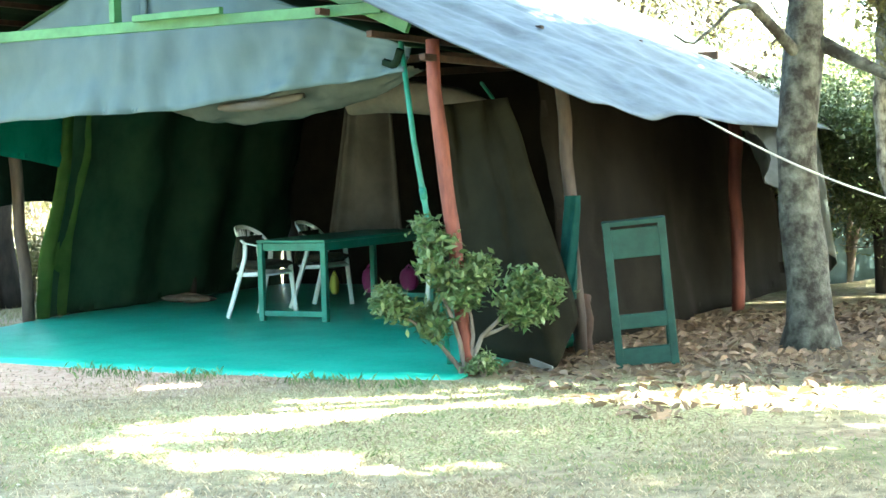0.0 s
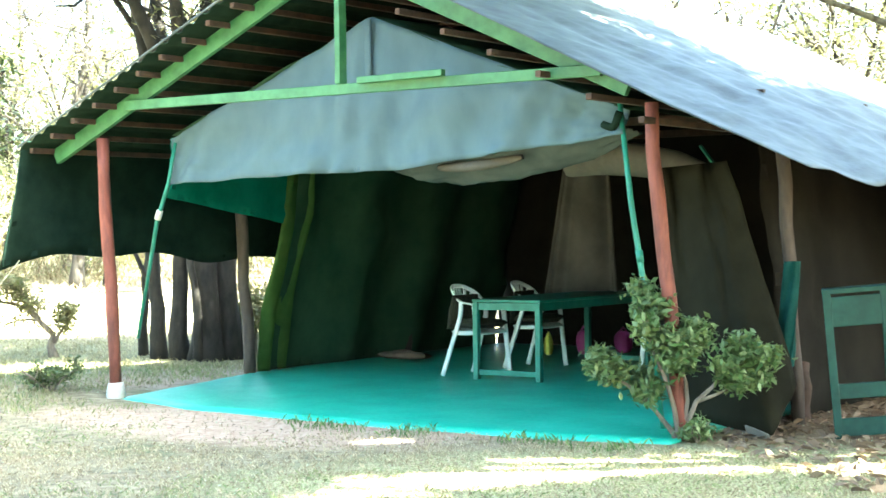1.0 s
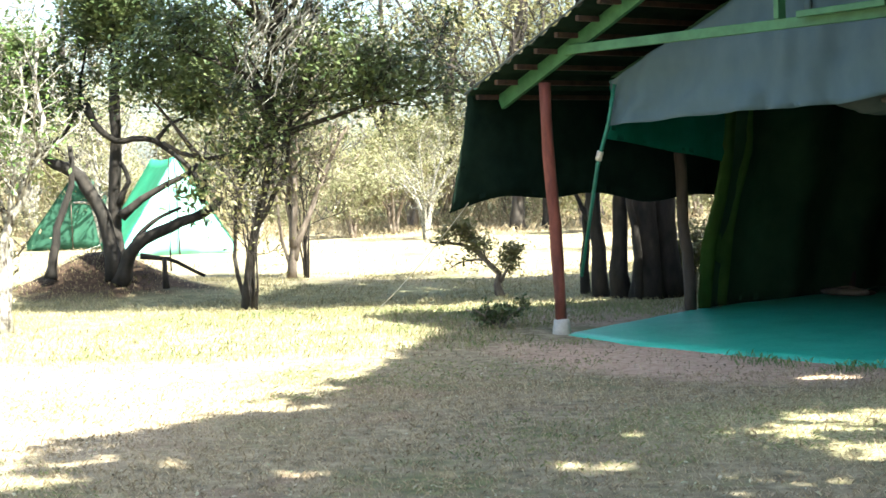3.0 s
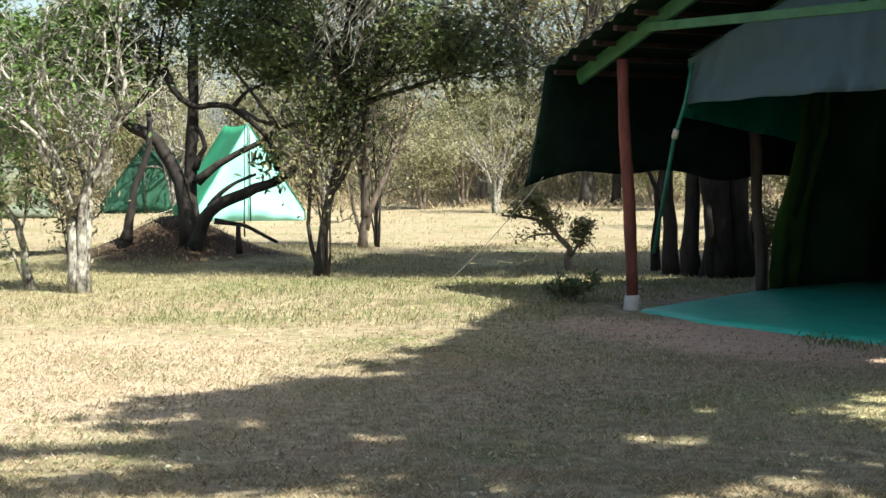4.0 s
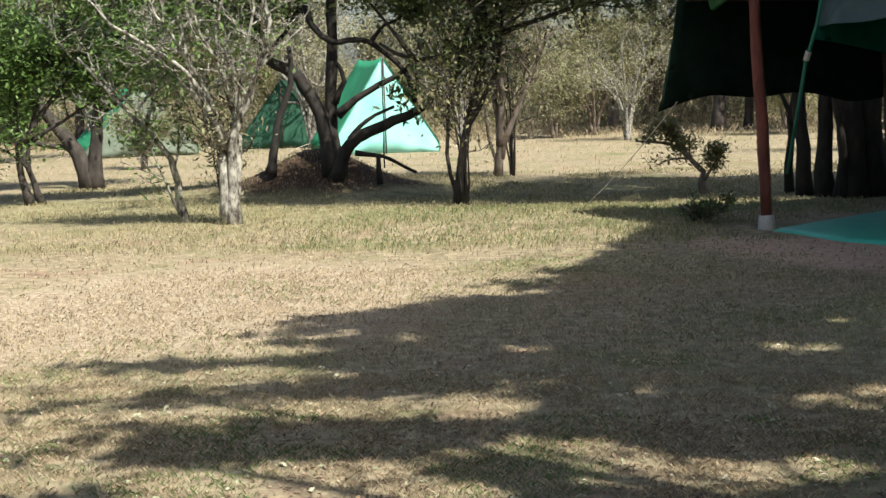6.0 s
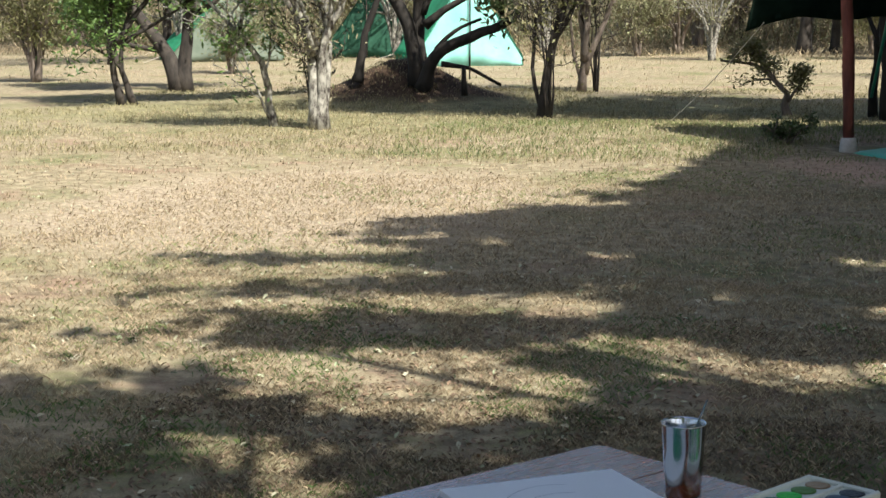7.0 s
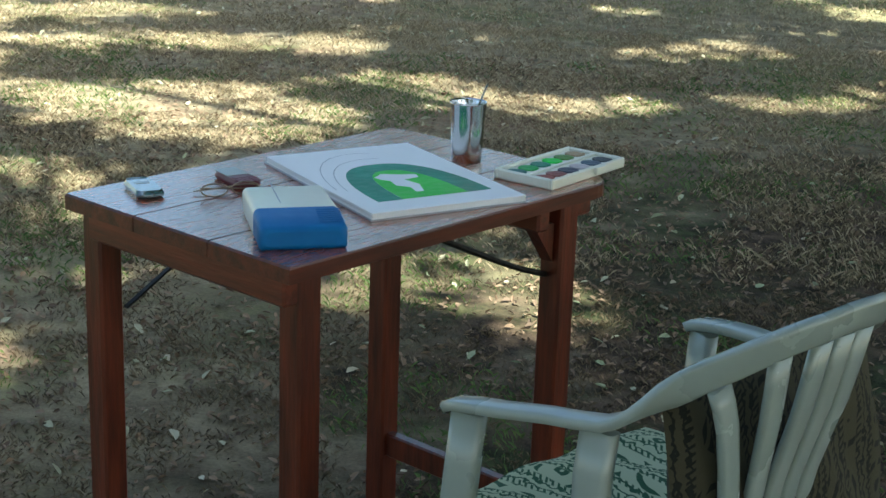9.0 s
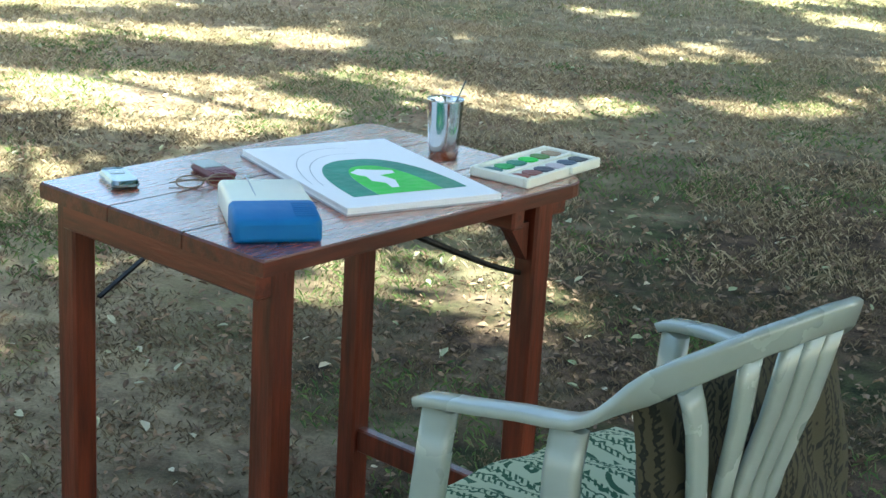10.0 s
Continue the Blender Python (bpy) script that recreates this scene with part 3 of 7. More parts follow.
def shelter():
    rng = random.Random(21)
    root = thing("shelter", MESS, "open pole shelter with green rafters under a silver tarpaulin roof", "shelter")
    for name, mat, lab, a, c, r in (
        ("post", RED_POLE, "red painted front pole", (0, 0, 0.12), (-0.12, 0, 2.24), 0.054),
        ("post", RED_POLE, "red painted front pole with worn patches", (5.38, 0, 0), (5.17, -0.02, 2.26), 0.05),
        ("post", GREY_POLE, "bare weathered side pole", (-0.56, 2.32, 0), (-0.66, 2.30, 2.05), 0.062),
        ("post", GREY_POLE, "bare weathered side pole", (5.676, 1.255, 0), (5.556, 1.255, 2.02), 0.047),
        ("post", RED_POLE, "red painted side pole", (5.786, 4.585, 0), (5.806, 4.585, 1.8), 0.06),
        ("post", GREY_POLE, "bare weathered side pole", (-0.6, 5.0, 0), (-0.6, 5.0, 2.05), 0.06),
        ("post", GREY_POLE, "bare weathered side pole", (5.8, 7.6, 0), (5.8, 7.6, 1.9), 0.06),
    ):
        part(name, pole(Build(), a, c, r, rng), mat, root, lab)
    part("footing", Build().tube([(0.0, 0, -0.05), (0, 0, 0.08), (-0.004, 0, 0.15)], [0.085, 0.08, 0.066], 10, True, 0.06, rng), CONCRETE, root, "white cement foot")
    part("post", pole(Build(), (5.596, 1.475, 0), (5.596, 1.425, 0.42), 0.07, rng), PURLIN, root, "short split stump beside a pole")
    # front truss
    part("rafter", Build().bar((-0.70, 0, rafter_z(-0.70) + 0.065), (RIDGE_U, 0, RIDGE_Z + 0.085), 0.05, 0.13), GREEN_WOOD, root)
    part("rafter", Build().bar((RIDGE_U, 0.01, RIDGE_Z + 0.03), (5.0, 0.01, rafter_z(5.0) + 0.02), 0.05, 0.13), GREEN_WOOD, root)
    part("tie_beam", Build().bar((0.22, -0.05, 2.50), (4.82, -0.05, 2.50), 0.045, 0.08), GREEN_WOOD, root)
    part("king_post", Build().bar((2.55, -0.055, 2.54), (2.55, -0.055, 3.45), 0.05, 0.09, up=(0, 1, 0)), GREEN_WOOD, root)
    part("nailed_plank", Build().bar((2.77, -0.12, 2.55), (3.55, -0.12, 2.56), 0.05, 0.05), GREEN_WOOD, root, "short green plank nailed on the beam")
    for v in (2.2, 4.4, 6.6):
        for e in (-0.7, 5.5):
            part("rafter", Build().bar((e, v, rafter_z(e) - (0.19 if e > 0 else -0.02)), (RIDGE_U, v, RIDGE_Z - (0.1 if e > 0 else -0.03)), 0.05, 0.1), PURLIN, root, "bare brown inner rafter")
        part("tie_beam", Build().bar((0.0, v, 2.46), (5.0, v, 2.46), 0.045, 0.08), PURLIN, root, "bare brown inner tie beam")
    for k in range(13):
        u = -0.72 + k * 0.262
        z = rafter_z(u) + 0.125
        part("purlin", Build().bar((u, -0.27, z), (u, 7.3, z + rng.uniform(-0.01, 0.01)), 0.045, 0.045), PURLIN, root)
    for k in range(7):
        u = 2.8 + k * 0.4
        part("purlin", Build().bar((u, -0.2, rafter_z(u) - 0.13), (u, 7.0, rafter_z(u) - 0.16), 0.045, 0.045), PURLIN, root)

    def left_roof(s, t):
        u = RIDGE_U + (-0.82 - RIDGE_U) * s
        w = 0.016 * math.cos(u * 42)
        return (u, -0.31 + 7.8 * t, rafter_z(u) + 0.185 + w)

    part("roof_sheet", Build().sheet(left_roof, 150, 4, 0.008), SHADE_NET, root, "dark corrugated sheet on brown purlins")
    part("edge_trim", Build().bar((-0.83, -0.33, rafter_z(-0.83) + 0.2), (RIDGE_U, -0.33, RIDGE_Z + 0.2), 0.012, 0.02), TARP, root, "thin pale sheet edge")
    return root


shelter()


def wavy(s, t, a, seed):
    return a * noise.noise(Vector((s * 5 + seed, t * 5, seed * 1.7))) + a * 0.5 * noise.noise(Vector((s * 13 + seed, t * 9, seed)))


def tarpaulin():
    def roof(s, t):
        # s from the ridge down to the eave, t from the front to the back
        v = -0.36 + 8.2 * t
        eave = 6.45 - 0.25 * math.sin(t * 9) * 0.3
        u = RIDGE_U - 0.12 + (eave - RIDGE_U + 0.12) * s
        z = rafter_z(u) + 0.20 - 0.13 * min(1, s * 1.3)
        if s > 0.8:
            z -= 0.13 * ((s - 0.8) / 0.2) * min(1, t * 6) * (0.75 + 0.2 * math.sin(t * 13) ** 2)
        z += 0.014 * math.sin(t * 20 + s * 2) * s * min(1, t * 8) + (0.05 * (0.35 - abs(noise.noise(Vector((s * 2.2 + t * 5, t * 17, 3))))) + 0.03 * (0.3 - abs(noise.noise(Vector((s * 5 - t * 9, t * 24, 9)))))) * min(1, s * 2) * min(1, t * 10) * (1 - 0.8 * s**6) + wavy(s * 1.5, t * 3, 0.07 * s, 3) * min(1, t * 12 + 0.2) * (1 - 0.75 * s**5)
        if t > 0.62:
            z -= 0.55 * (t - 0.62) * s * s
        return (u, v, z)

    def drape(s, t):
        # hanging tail behind the last pole
        v = 3.1 + 2.3 * s
        return (6.26 + 0.08 * math.sin(s * 21 + 2 * t) + 0.16 * t, v + 0.25 * t, 1.72 - 0.06 * s - 1.35 * t * (0.22 + 0.78 * s ** 0.8) + wavy(s, t, 0.07, 8))

    root = thing("tarpaulin", MESS, "silver blue tarpaulin draped over the shelter roof, creased and sagging", "tarpaulin")
    part("roof_cover", Build().sheet(roof, 64, 110, 0.004), TARP, root)
    part("tail", Build().sheet(drape, 22, 14, 0.004), TARP, root, "loose hanging tail of the tarpaulin")

    def net(s, t):
        # hanging side cloth on the eave opposite the tarpaulin
        v = -0.30 + 6.6 * s
        flare = 0.13 * t * (1 - min(1, s * 9))
        low = 1.19 + 0.05 * math.sin(s * 11) - 0.08 * max(0, 1 - s * 14) + 0.03 * math.sin(s * 31)
        z = 2.24 + (low - 2.24) * t
        return (-0.80 - 0.06 * t + wavy(s * 3, t, 0.05 * t, 5) - flare * 0.5, v - flare * 1.1, z)

    side = thing("side_cloth", MESS, "dark green shade cloth hanging from the shelter eave", "cloth")
    part("cloth", Build().sheet(net, 60, 10, 0.004), SHADE_NET, side)
    return root


tarpaulin()


def mess_tent():
    root = thing("mess_tent", MESS, "green canvas mess tent with its blue-grey front raised, open inside", "tent")
    gv = 0.45
    top_u, top_z = 2.47, 3.11

    def gable(s, t):
        # s across, t from the upper outline down to the hem
        u = 0.24 + 4.5 * s
        up = top_z - (top_z - 2.26) * abs(u - top_u) / (top_u - 0.30 if u < top_u else 4.74 - top_u)
        hem = 1.84 + 0.05 * math.sin(s * math.pi) + 0.24 * max(0, s - 0.55) / 0.45 + 0.005 * math.sin(s * 40)
        z = up + (hem - up) * t
        fold = 0.05 * math.sin(s * 26 + 2 * t + 2 * math.sin(s * 9)) + 0.032 * math.sin(s * 61 + 5 * t + 3 * math.sin(s * 14)) + 0.008 * math.sin(s * 150 - 8 * t) + 0.06 * t * max(0.0, noise.noise(Vector((s * 6, t * 2, 31)))) * math.sin(s * 75 + 10 * t * t) + wavy(s * 2, t, 0.03, 2)
        return (u, gv + fold * (0.4 + 0.45 * t) - 0.04 * t, z)

    part("front_valance", Build().sheet(gable, 110, 22, 0.004), GREY_CANVAS, root, "blue-grey canvas gable with a hanging valance")
    part("seam", Build().sweep([(2.47, gv - 0.06, z) for z in (2.62, 2.72, 2.9, 3.08)], 0.06, 0.03, [(1, 0, 0)] * 4), GREY_CANVAS, root, "folded vertical seam")

    def hem_roll(s):
        u = 3.05 + 0.75 * s
        return (u, gv + 0.06 + 0.03 * s, 1.90 + 0.06 * s - 0.02 * math.sin(s * math.pi))

    part("rolled_lining", Build().tube([hem_roll(i / 14) for i in range(15)], [0.02 + 0.022 * math.sin(math.pi * i / 14) ** 0.6 for i in range(15)], 10), CURTAIN, root, "grey lining rolled under the valance")

    def lining(s, t):
        u = 2.55 + 2.15 * s
        top = 1.90 + 0.24 * max(0.0, (u - 2.72) / 2.03)
        return (u, gv + 0.06 + 0.25 * t + 0.03 * math.sin(s * 22 + 3 * t), top - (0.03 + 0.17 * math.sin(math.pi * s) ** 0.8) * t + wavy(s * 2, t, 0.03, 21))

    part("lining", Build().sheet(lining, 40, 10, 0.004), LINING, root, "dull grey lining sagging under the valance")

    def left_roof(s, t):
        u = top_u + (0.25 - top_u) * s
        return (u, gv + 0.01 + 6.5 * t, top_z - 0.85 * s + wavy(s, t, 0.03, 4))

    def right_roof(s, t):
        u = top_u + (4.74 - top_u) * s
        return (u, gv + 0.01 + 6.5 * t, top_z - 0.85 * s + wavy(s, t, 0.03, 6))

    part("fly", Build().sheet(left_roof, 12, 14, 0.004), GREEN_CANVAS, root)
    part("fly", Build().sheet(right_roof, 12, 14, 0.004), GREEN_CANVAS, root)

    def left_side(s, t):
        # teal awning side from the front corner back to the body wall
        v = gv + 2.2 * s
        return (0.25 - 0.5 * s - 0.05 * t + wavy(s, t, 0.05, 9), v, 2.25 - (0.52 + 0.24 * s) * t)

    part("awning_side", Build().sheet(left_side, 16, 8, 0.004), TEAL_CANVAS, root, "teal canvas awning side")

    def left_wall(s, t):
        v = 2.55 + 4.4 * s
        z = 2.25 * (1 - t)
        return (-0.24 - 0.42 * t + 0.05 * math.sin(s * 23 + t) + wavy(s * 2, t, 0.07, 12), v + 0.04 * math.sin(t * 5), z + 0.01)

    part("wall", Build().sheet(left_wall, 40, 16, 0.004), GREEN_CANVAS, root, "dark green side wall")

    # added strip over the wall: paler canvas stands in for light on its edge
    def lit_wall_edge(s, t):
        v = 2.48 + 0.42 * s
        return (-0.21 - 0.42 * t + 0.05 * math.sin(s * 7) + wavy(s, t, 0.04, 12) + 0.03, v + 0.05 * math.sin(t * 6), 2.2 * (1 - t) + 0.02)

    part("lit_wall_edge", Build().sheet(lit_wall_edge, 12, 14, 0.004), LIT_CANVAS, root, "added wall edge strip, daylight put into its paler canvas")

    def back_wall(s, t):
        u = -0.66 + 6.1 * s
        return (u, 6.95 + wavy(s * 2, t, 0.08, 14), (rafter_z(u) + 0.05) * (1 - t) + 0.01)

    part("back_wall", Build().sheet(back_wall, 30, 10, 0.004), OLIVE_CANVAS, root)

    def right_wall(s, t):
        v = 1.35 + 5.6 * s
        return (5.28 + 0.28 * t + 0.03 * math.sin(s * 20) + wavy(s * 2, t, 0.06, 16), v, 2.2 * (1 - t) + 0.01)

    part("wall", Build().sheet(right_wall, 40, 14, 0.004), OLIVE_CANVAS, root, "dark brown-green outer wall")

    def door_flap(s, t):
        a = Vector((4.5, 1.2, 1.86)).lerp(Vector((5.14, 1.18, 1.9)), s)
        c = Vector((4.85, 1.0, 0.04)).lerp(Vector((5.86, 0.35, 0.02)), min(1, s * 1.25)) if s < 0.8 else Vector((5.86, 0.35, 0.02)).lerp(Vector((5.80, 0.9, 0.32)), (s - 0.8) * 5)
        p = a.lerp(c, t)
        p += Vector((0.7, -0.7, 0)) * (0.05 * math.sin(s * 13 + t * 2) + wavy(s, t, 0.06, 18))
        return p

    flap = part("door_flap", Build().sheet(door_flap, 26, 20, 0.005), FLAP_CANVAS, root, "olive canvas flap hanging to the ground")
    part("hem", Build().sweep([Vector((5.30, 0.80, 0.10)), Vector((5.48, 0.62, 0.045)), Vector((5.70, 0.42, 0.03)), Vector((5.86, 0.30, 0.025))], [0.02, 0.05, 0.07, 0.04], 0.012, [(0.5, -0.5, 0.7)] * 4), BEIGE_CANVAS, flap, "pale turned-up hem")

    def sleeve(s, t):
        a = 2 * math.pi * s
        r = 0.066 * (1 - 0.2 * t) * (0.85 + 0.3 * t)
        return (5.62 + 0.06 * (1 - t) + r * math.cos(a), 1.12 + r * math.sin(a) + 0.02 * math.sin(a * 4 + t * 6), 0.42 + 0.75 * (1 - t) ** 1.1)

    part("tied_cloth", Build().sheet(sleeve, 20, 10), TIED, root, "dull teal cloth bound round a pole")

    def curtain(s, t):
        u = 1.62 + 0.52 * s + (0.42 * s - 0.30) * t
        return (u, 4.75 + 0.05 * math.sin(s * 19 + 2.2 * math.sin(s * 6)) + 0.05 * math.sin(s * 8 + 1 + t) + 0.02 * t, 2.25 - 1.55 * t)

    part("curtain", Build().sheet(curtain, 50, 10, 0.004), CURTAIN, root, "beige-grey gathered door curtain")
    part("rolled_flap", Build().tube([(2.55, 3.3, 1.98), (2.85, 3.25, 2.04), (3.3, 3.2, 2.03), (3.75, 3.15, 1.96), (4.05, 3.1, 1.88)], [0.09, 0.135, 0.15, 0.13, 0.08], 14, True, 0.06, random.Random(3)), BEIGE_CANVAS, root, "beige canvas rolled up and tied")
    part("rod", Build().tube([(4.02, 3.05, 2.12), (4.16, 3.03, 1.95), (4.22, 3.02, 1.68)], 0.016, 8), TURQ_WOOD, root, "short green rod")
    # awning poles
    pl = part("awning_pole", Build().tube([(0.36, gv - 0.06, 2.2), (0.29, gv - 0.08, 1.86), (0.165, gv - 0.10, 1.52), (-0.17, gv - 0.02, 0.50)], [0.016, 0.017, 0.018, 0.014], 8), TURQ_WOOD, root, "thin green awning pole hanging aslant")
    part("joint", Build().tube([(0.20, gv - 0.098, 1.62), (0.17, gv - 0.1, 1.54)], 0.028, 8), ROPE, pl, "white taped joint")
    pr = part("awning_pole", Build().tube([(4.70, gv - 0.04, 2.32), (4.80, gv - 0.07, 1.6), (4.93, gv - 0.1, 0.9), (5.05, gv - 0.1, 0.02)], [0.019, 0.021, 0.021, 0.019], 8), TURQ_WOOD, root, "thin green awning pole")
    part("joint", Build().tube([(4.865, gv - 0.083, 1.26), (4.88, gv - 0.09, 1.18)], 0.027, 8), TURQ_WOOD, pr)
    part("cord", Build().tube(smooth_line([(4.56, gv - 0.03, 2.16), (4.66, gv - 0.06, 2.14), (4.72, gv - 0.08, 2.24)], 0.03), 0.03, 6), SHADE_NET, root, "bunched dark corner ties")
    return root


mess_tent()


def floor_sheet():
    def top(s, t):
        u = 0.10 + 5.30 * s
        front = -0.36 + 0.05 * math.sin(s * 7) + 0.02 * math.sin(s * 29) + (0.28 * max(0, 0.22 - s) / 0.22) + 0.12 * max(0, s - 0.9) / 0.1
        # towards the back the sheet spreads to the tent wall
        v = front + (6.9 - front) * t
        u -= 0.72 * (1 - s) * min(1, t * 2.6)
        z = 0.028 + 0.006 * noise.noise(Vector((u * 2, v * 2, 0))) - (0.022 if t < 0.001 else 0)
        return (u, v, z)

    root = thing("floor_sheet", MESS, "turquoise floor sheet with a wavy front edge", "floor", kind="structure")
    part("sheet", Build().sheet(top, 80, 40, 0.02), FLOOR_TEAL, root)
    return root


floor_sheet()


def mess_table():
    root = thing("mess_table", MESS @ pose(2.185, 3.8, 0.03), "long sea-green painted wooden mess table with a plain end frame", "table")
    L, W, H = 2.1, 0.74, 0.745
    part("tabletop", Build().box((W, L, 0.028), pose(0, 0, H - 0.014), 0.005), TURQ_WOOD, root)
    for y in (-L / 2 + 0.03, L / 2 - 0.03):
        for x in (-W / 2 + 0.03, W / 2 - 0.03):
            part("leg", Build().box((0.055, 0.055, H - 0.03), pose(x, y, (H - 0.03) / 2), 0.004), TURQ_WOOD, root)
        part("apron", Build().box((W - 0.12, 0.025, 0.07), pose(0, y, H - 0.065), 0.003), TURQ_WOOD, root)
        part("stretcher", Build().box((W - 0.12, 0.03, 0.05), pose(0, y, 0.07), 0.004), TURQ_WOOD, root)
    for x in (-W / 2 + 0.03, W / 2 - 0.03):
        part("apron", Build().box((0.025, L - 0.12, 0.07), pose(x, 0, H - 0.065), 0.003), TURQ_WOOD, root)
    return root


mess_table()


def green_stand():
    root = thing("washstand", pose(4.85, 11.67, 0, 0, -4.5, -22), "dark green painted wooden stand leaning on the ground", "stand")
    for x in (-0.19, 0.19):
        part("leg", Build().box((0.055, 0.04, 1.0), pose(x * 0.98, 0, 0.5), 0.004), STAND_GREEN, root)
        part("rear_leg", Build().bar((x * 0.98, 0.05, 0.85), (x * 0.95, 0.34, 0.005), 0.045, 0.035), STAND_GREEN, root)
    part("top_panel", Build().box((0.335, 0.03, 0.20), pose(0, 0.0, 0.86), 0.004), STAND_GREEN, root)
    part("top_board", Build().box((0.43, 0.10, 0.035), pose(0, 0.03, 1.0, 4), 0.004), STAND_GREEN, root)
    part("rail", Build().box((0.33, 0.03, 0.10), pose(0, 0, 0.33), 0.004), STAND_GREEN, root)
    part("foot_board", Build().box((0.33, 0.03, 0.12), pose(0, 0, 0.09), 0.004), STAND_GREEN, root)
    return root


green_stand()


def cloth_screen():
    """A dull sheet hung between saplings beyond the shelter's back corner."""
    root = thing("cloth_screen", pose(8.6, 17.0, 0), "dull blue-green sheet hung between saplings beyond the shelter", "sheet")

    def cloth(s, t):
        return (-0.5 + 2.6 * s, 0.35 * s + 0.06 * math.sin(s * 17 + t) + wavy(s, t, 0.05, 23), 1.55 - 0.08 * math.sin(math.pi * s) - 1.5 * t)

    part("cloth", Build().sheet(cloth, 30, 12, 0.004), TEAL_DULL, root)
    for x in (-0.52, 2.12):
        part("pole", Build().tube([(x, 0.16 * (x + 0.5), -0.05), (x + 0.02, 0.16 * (x + 0.5), 1.62)], [0.03, 0.025], 8), GREY_POLE, root)


cloth_screen()


def guy_rope():
    a, c = MESS @ Vector((6.38, 1.9, 1.72)), Vector((6.62, 9.9, 0.9))
    pts = [a.lerp(c, i / 12) - Vector((0, 0, 0.12 * math.sin(math.pi * i / 12))) for i in range(13)]
    root = thing("guy_rope", pose(0, 0, 0), "pale guy rope stretched from the tarpaulin eave to a tree", "rope")
    part("cord", Build().tube(pts, 0.008, 6), ROPE, root)


guy_rope()


def net_rope():
    a, c = MESS @ Vector((-0.86, -0.3, 1.2)), Vector((-2.11, 18.37, 0.0))
    root = thing("tether", pose(0, 0, 0), "thin cord from the side cloth to a peg in the grass", "rope")
    part("cord", Build().tube([a.lerp(c, i / 8) - Vector((0, 0, 0.05 * math.sin(math.pi * i / 8))) for i in range(9)], 0.004, 5), ROPE, root)
    part("peg", Build().tube([c + Vector((0, 0, -0.1)), c + Vector((-0.03, 0.05, 0.08))], [0.008, 0.011], 6), GREY_POLE, root, "short wooden peg")


net_rope()


def clutter():
    def bag(name, u, v, size, mat, label):
        root = thing(name, MESS @ pose(u, v, 0.03), label, "bag")
        x, y, z = size
        b = Build()
        b.sheet(lambda s, t: (x * math.cos(6.2832 * s) * math.sin(math.pi * t) ** 0.6 * (1 + 0.12 * math.sin(9 * s + 4 * t)), y * math.sin(6.2832 * s) * math.sin(math.pi * t) ** 0.6, z * (0.5 - 0.5 * math.cos(math.pi * t))), 18, 12)
        part("body", b, mat, root)
        part("strap", Build().tube(smooth_line([(-x * 0.5, 0, z * 0.9), (0, 0, z * 1.15), (x * 0.5, 0, z * 0.9)], 0.05), 0.012, 6), mat, root)

    bag("holdall", 1.25, 5.75, (0.08, 0.08, 0.27), PINK, "bright pink bag standing on the floor")
    bag("holdall", 1.55, 6.1, (0.10, 0.09, 0.25), PINK, "bright pink bag standing on the floor")
    bag("rucksack", 1.95, 6.2, (0.16, 0.14, 0.38), BLUE_BAG, "dark blue bag slumped on the floor")
    bag("bundle", 0.95, 5.5, (0.05, 0.05, 0.22), YELLOW, "yellow-green bundle on the floor")
    bag("door_mat", -0.2, 4.4, (0.32, 0.16, 0.08), DIRTY, "brown crumpled mat on the floor")


clutter()


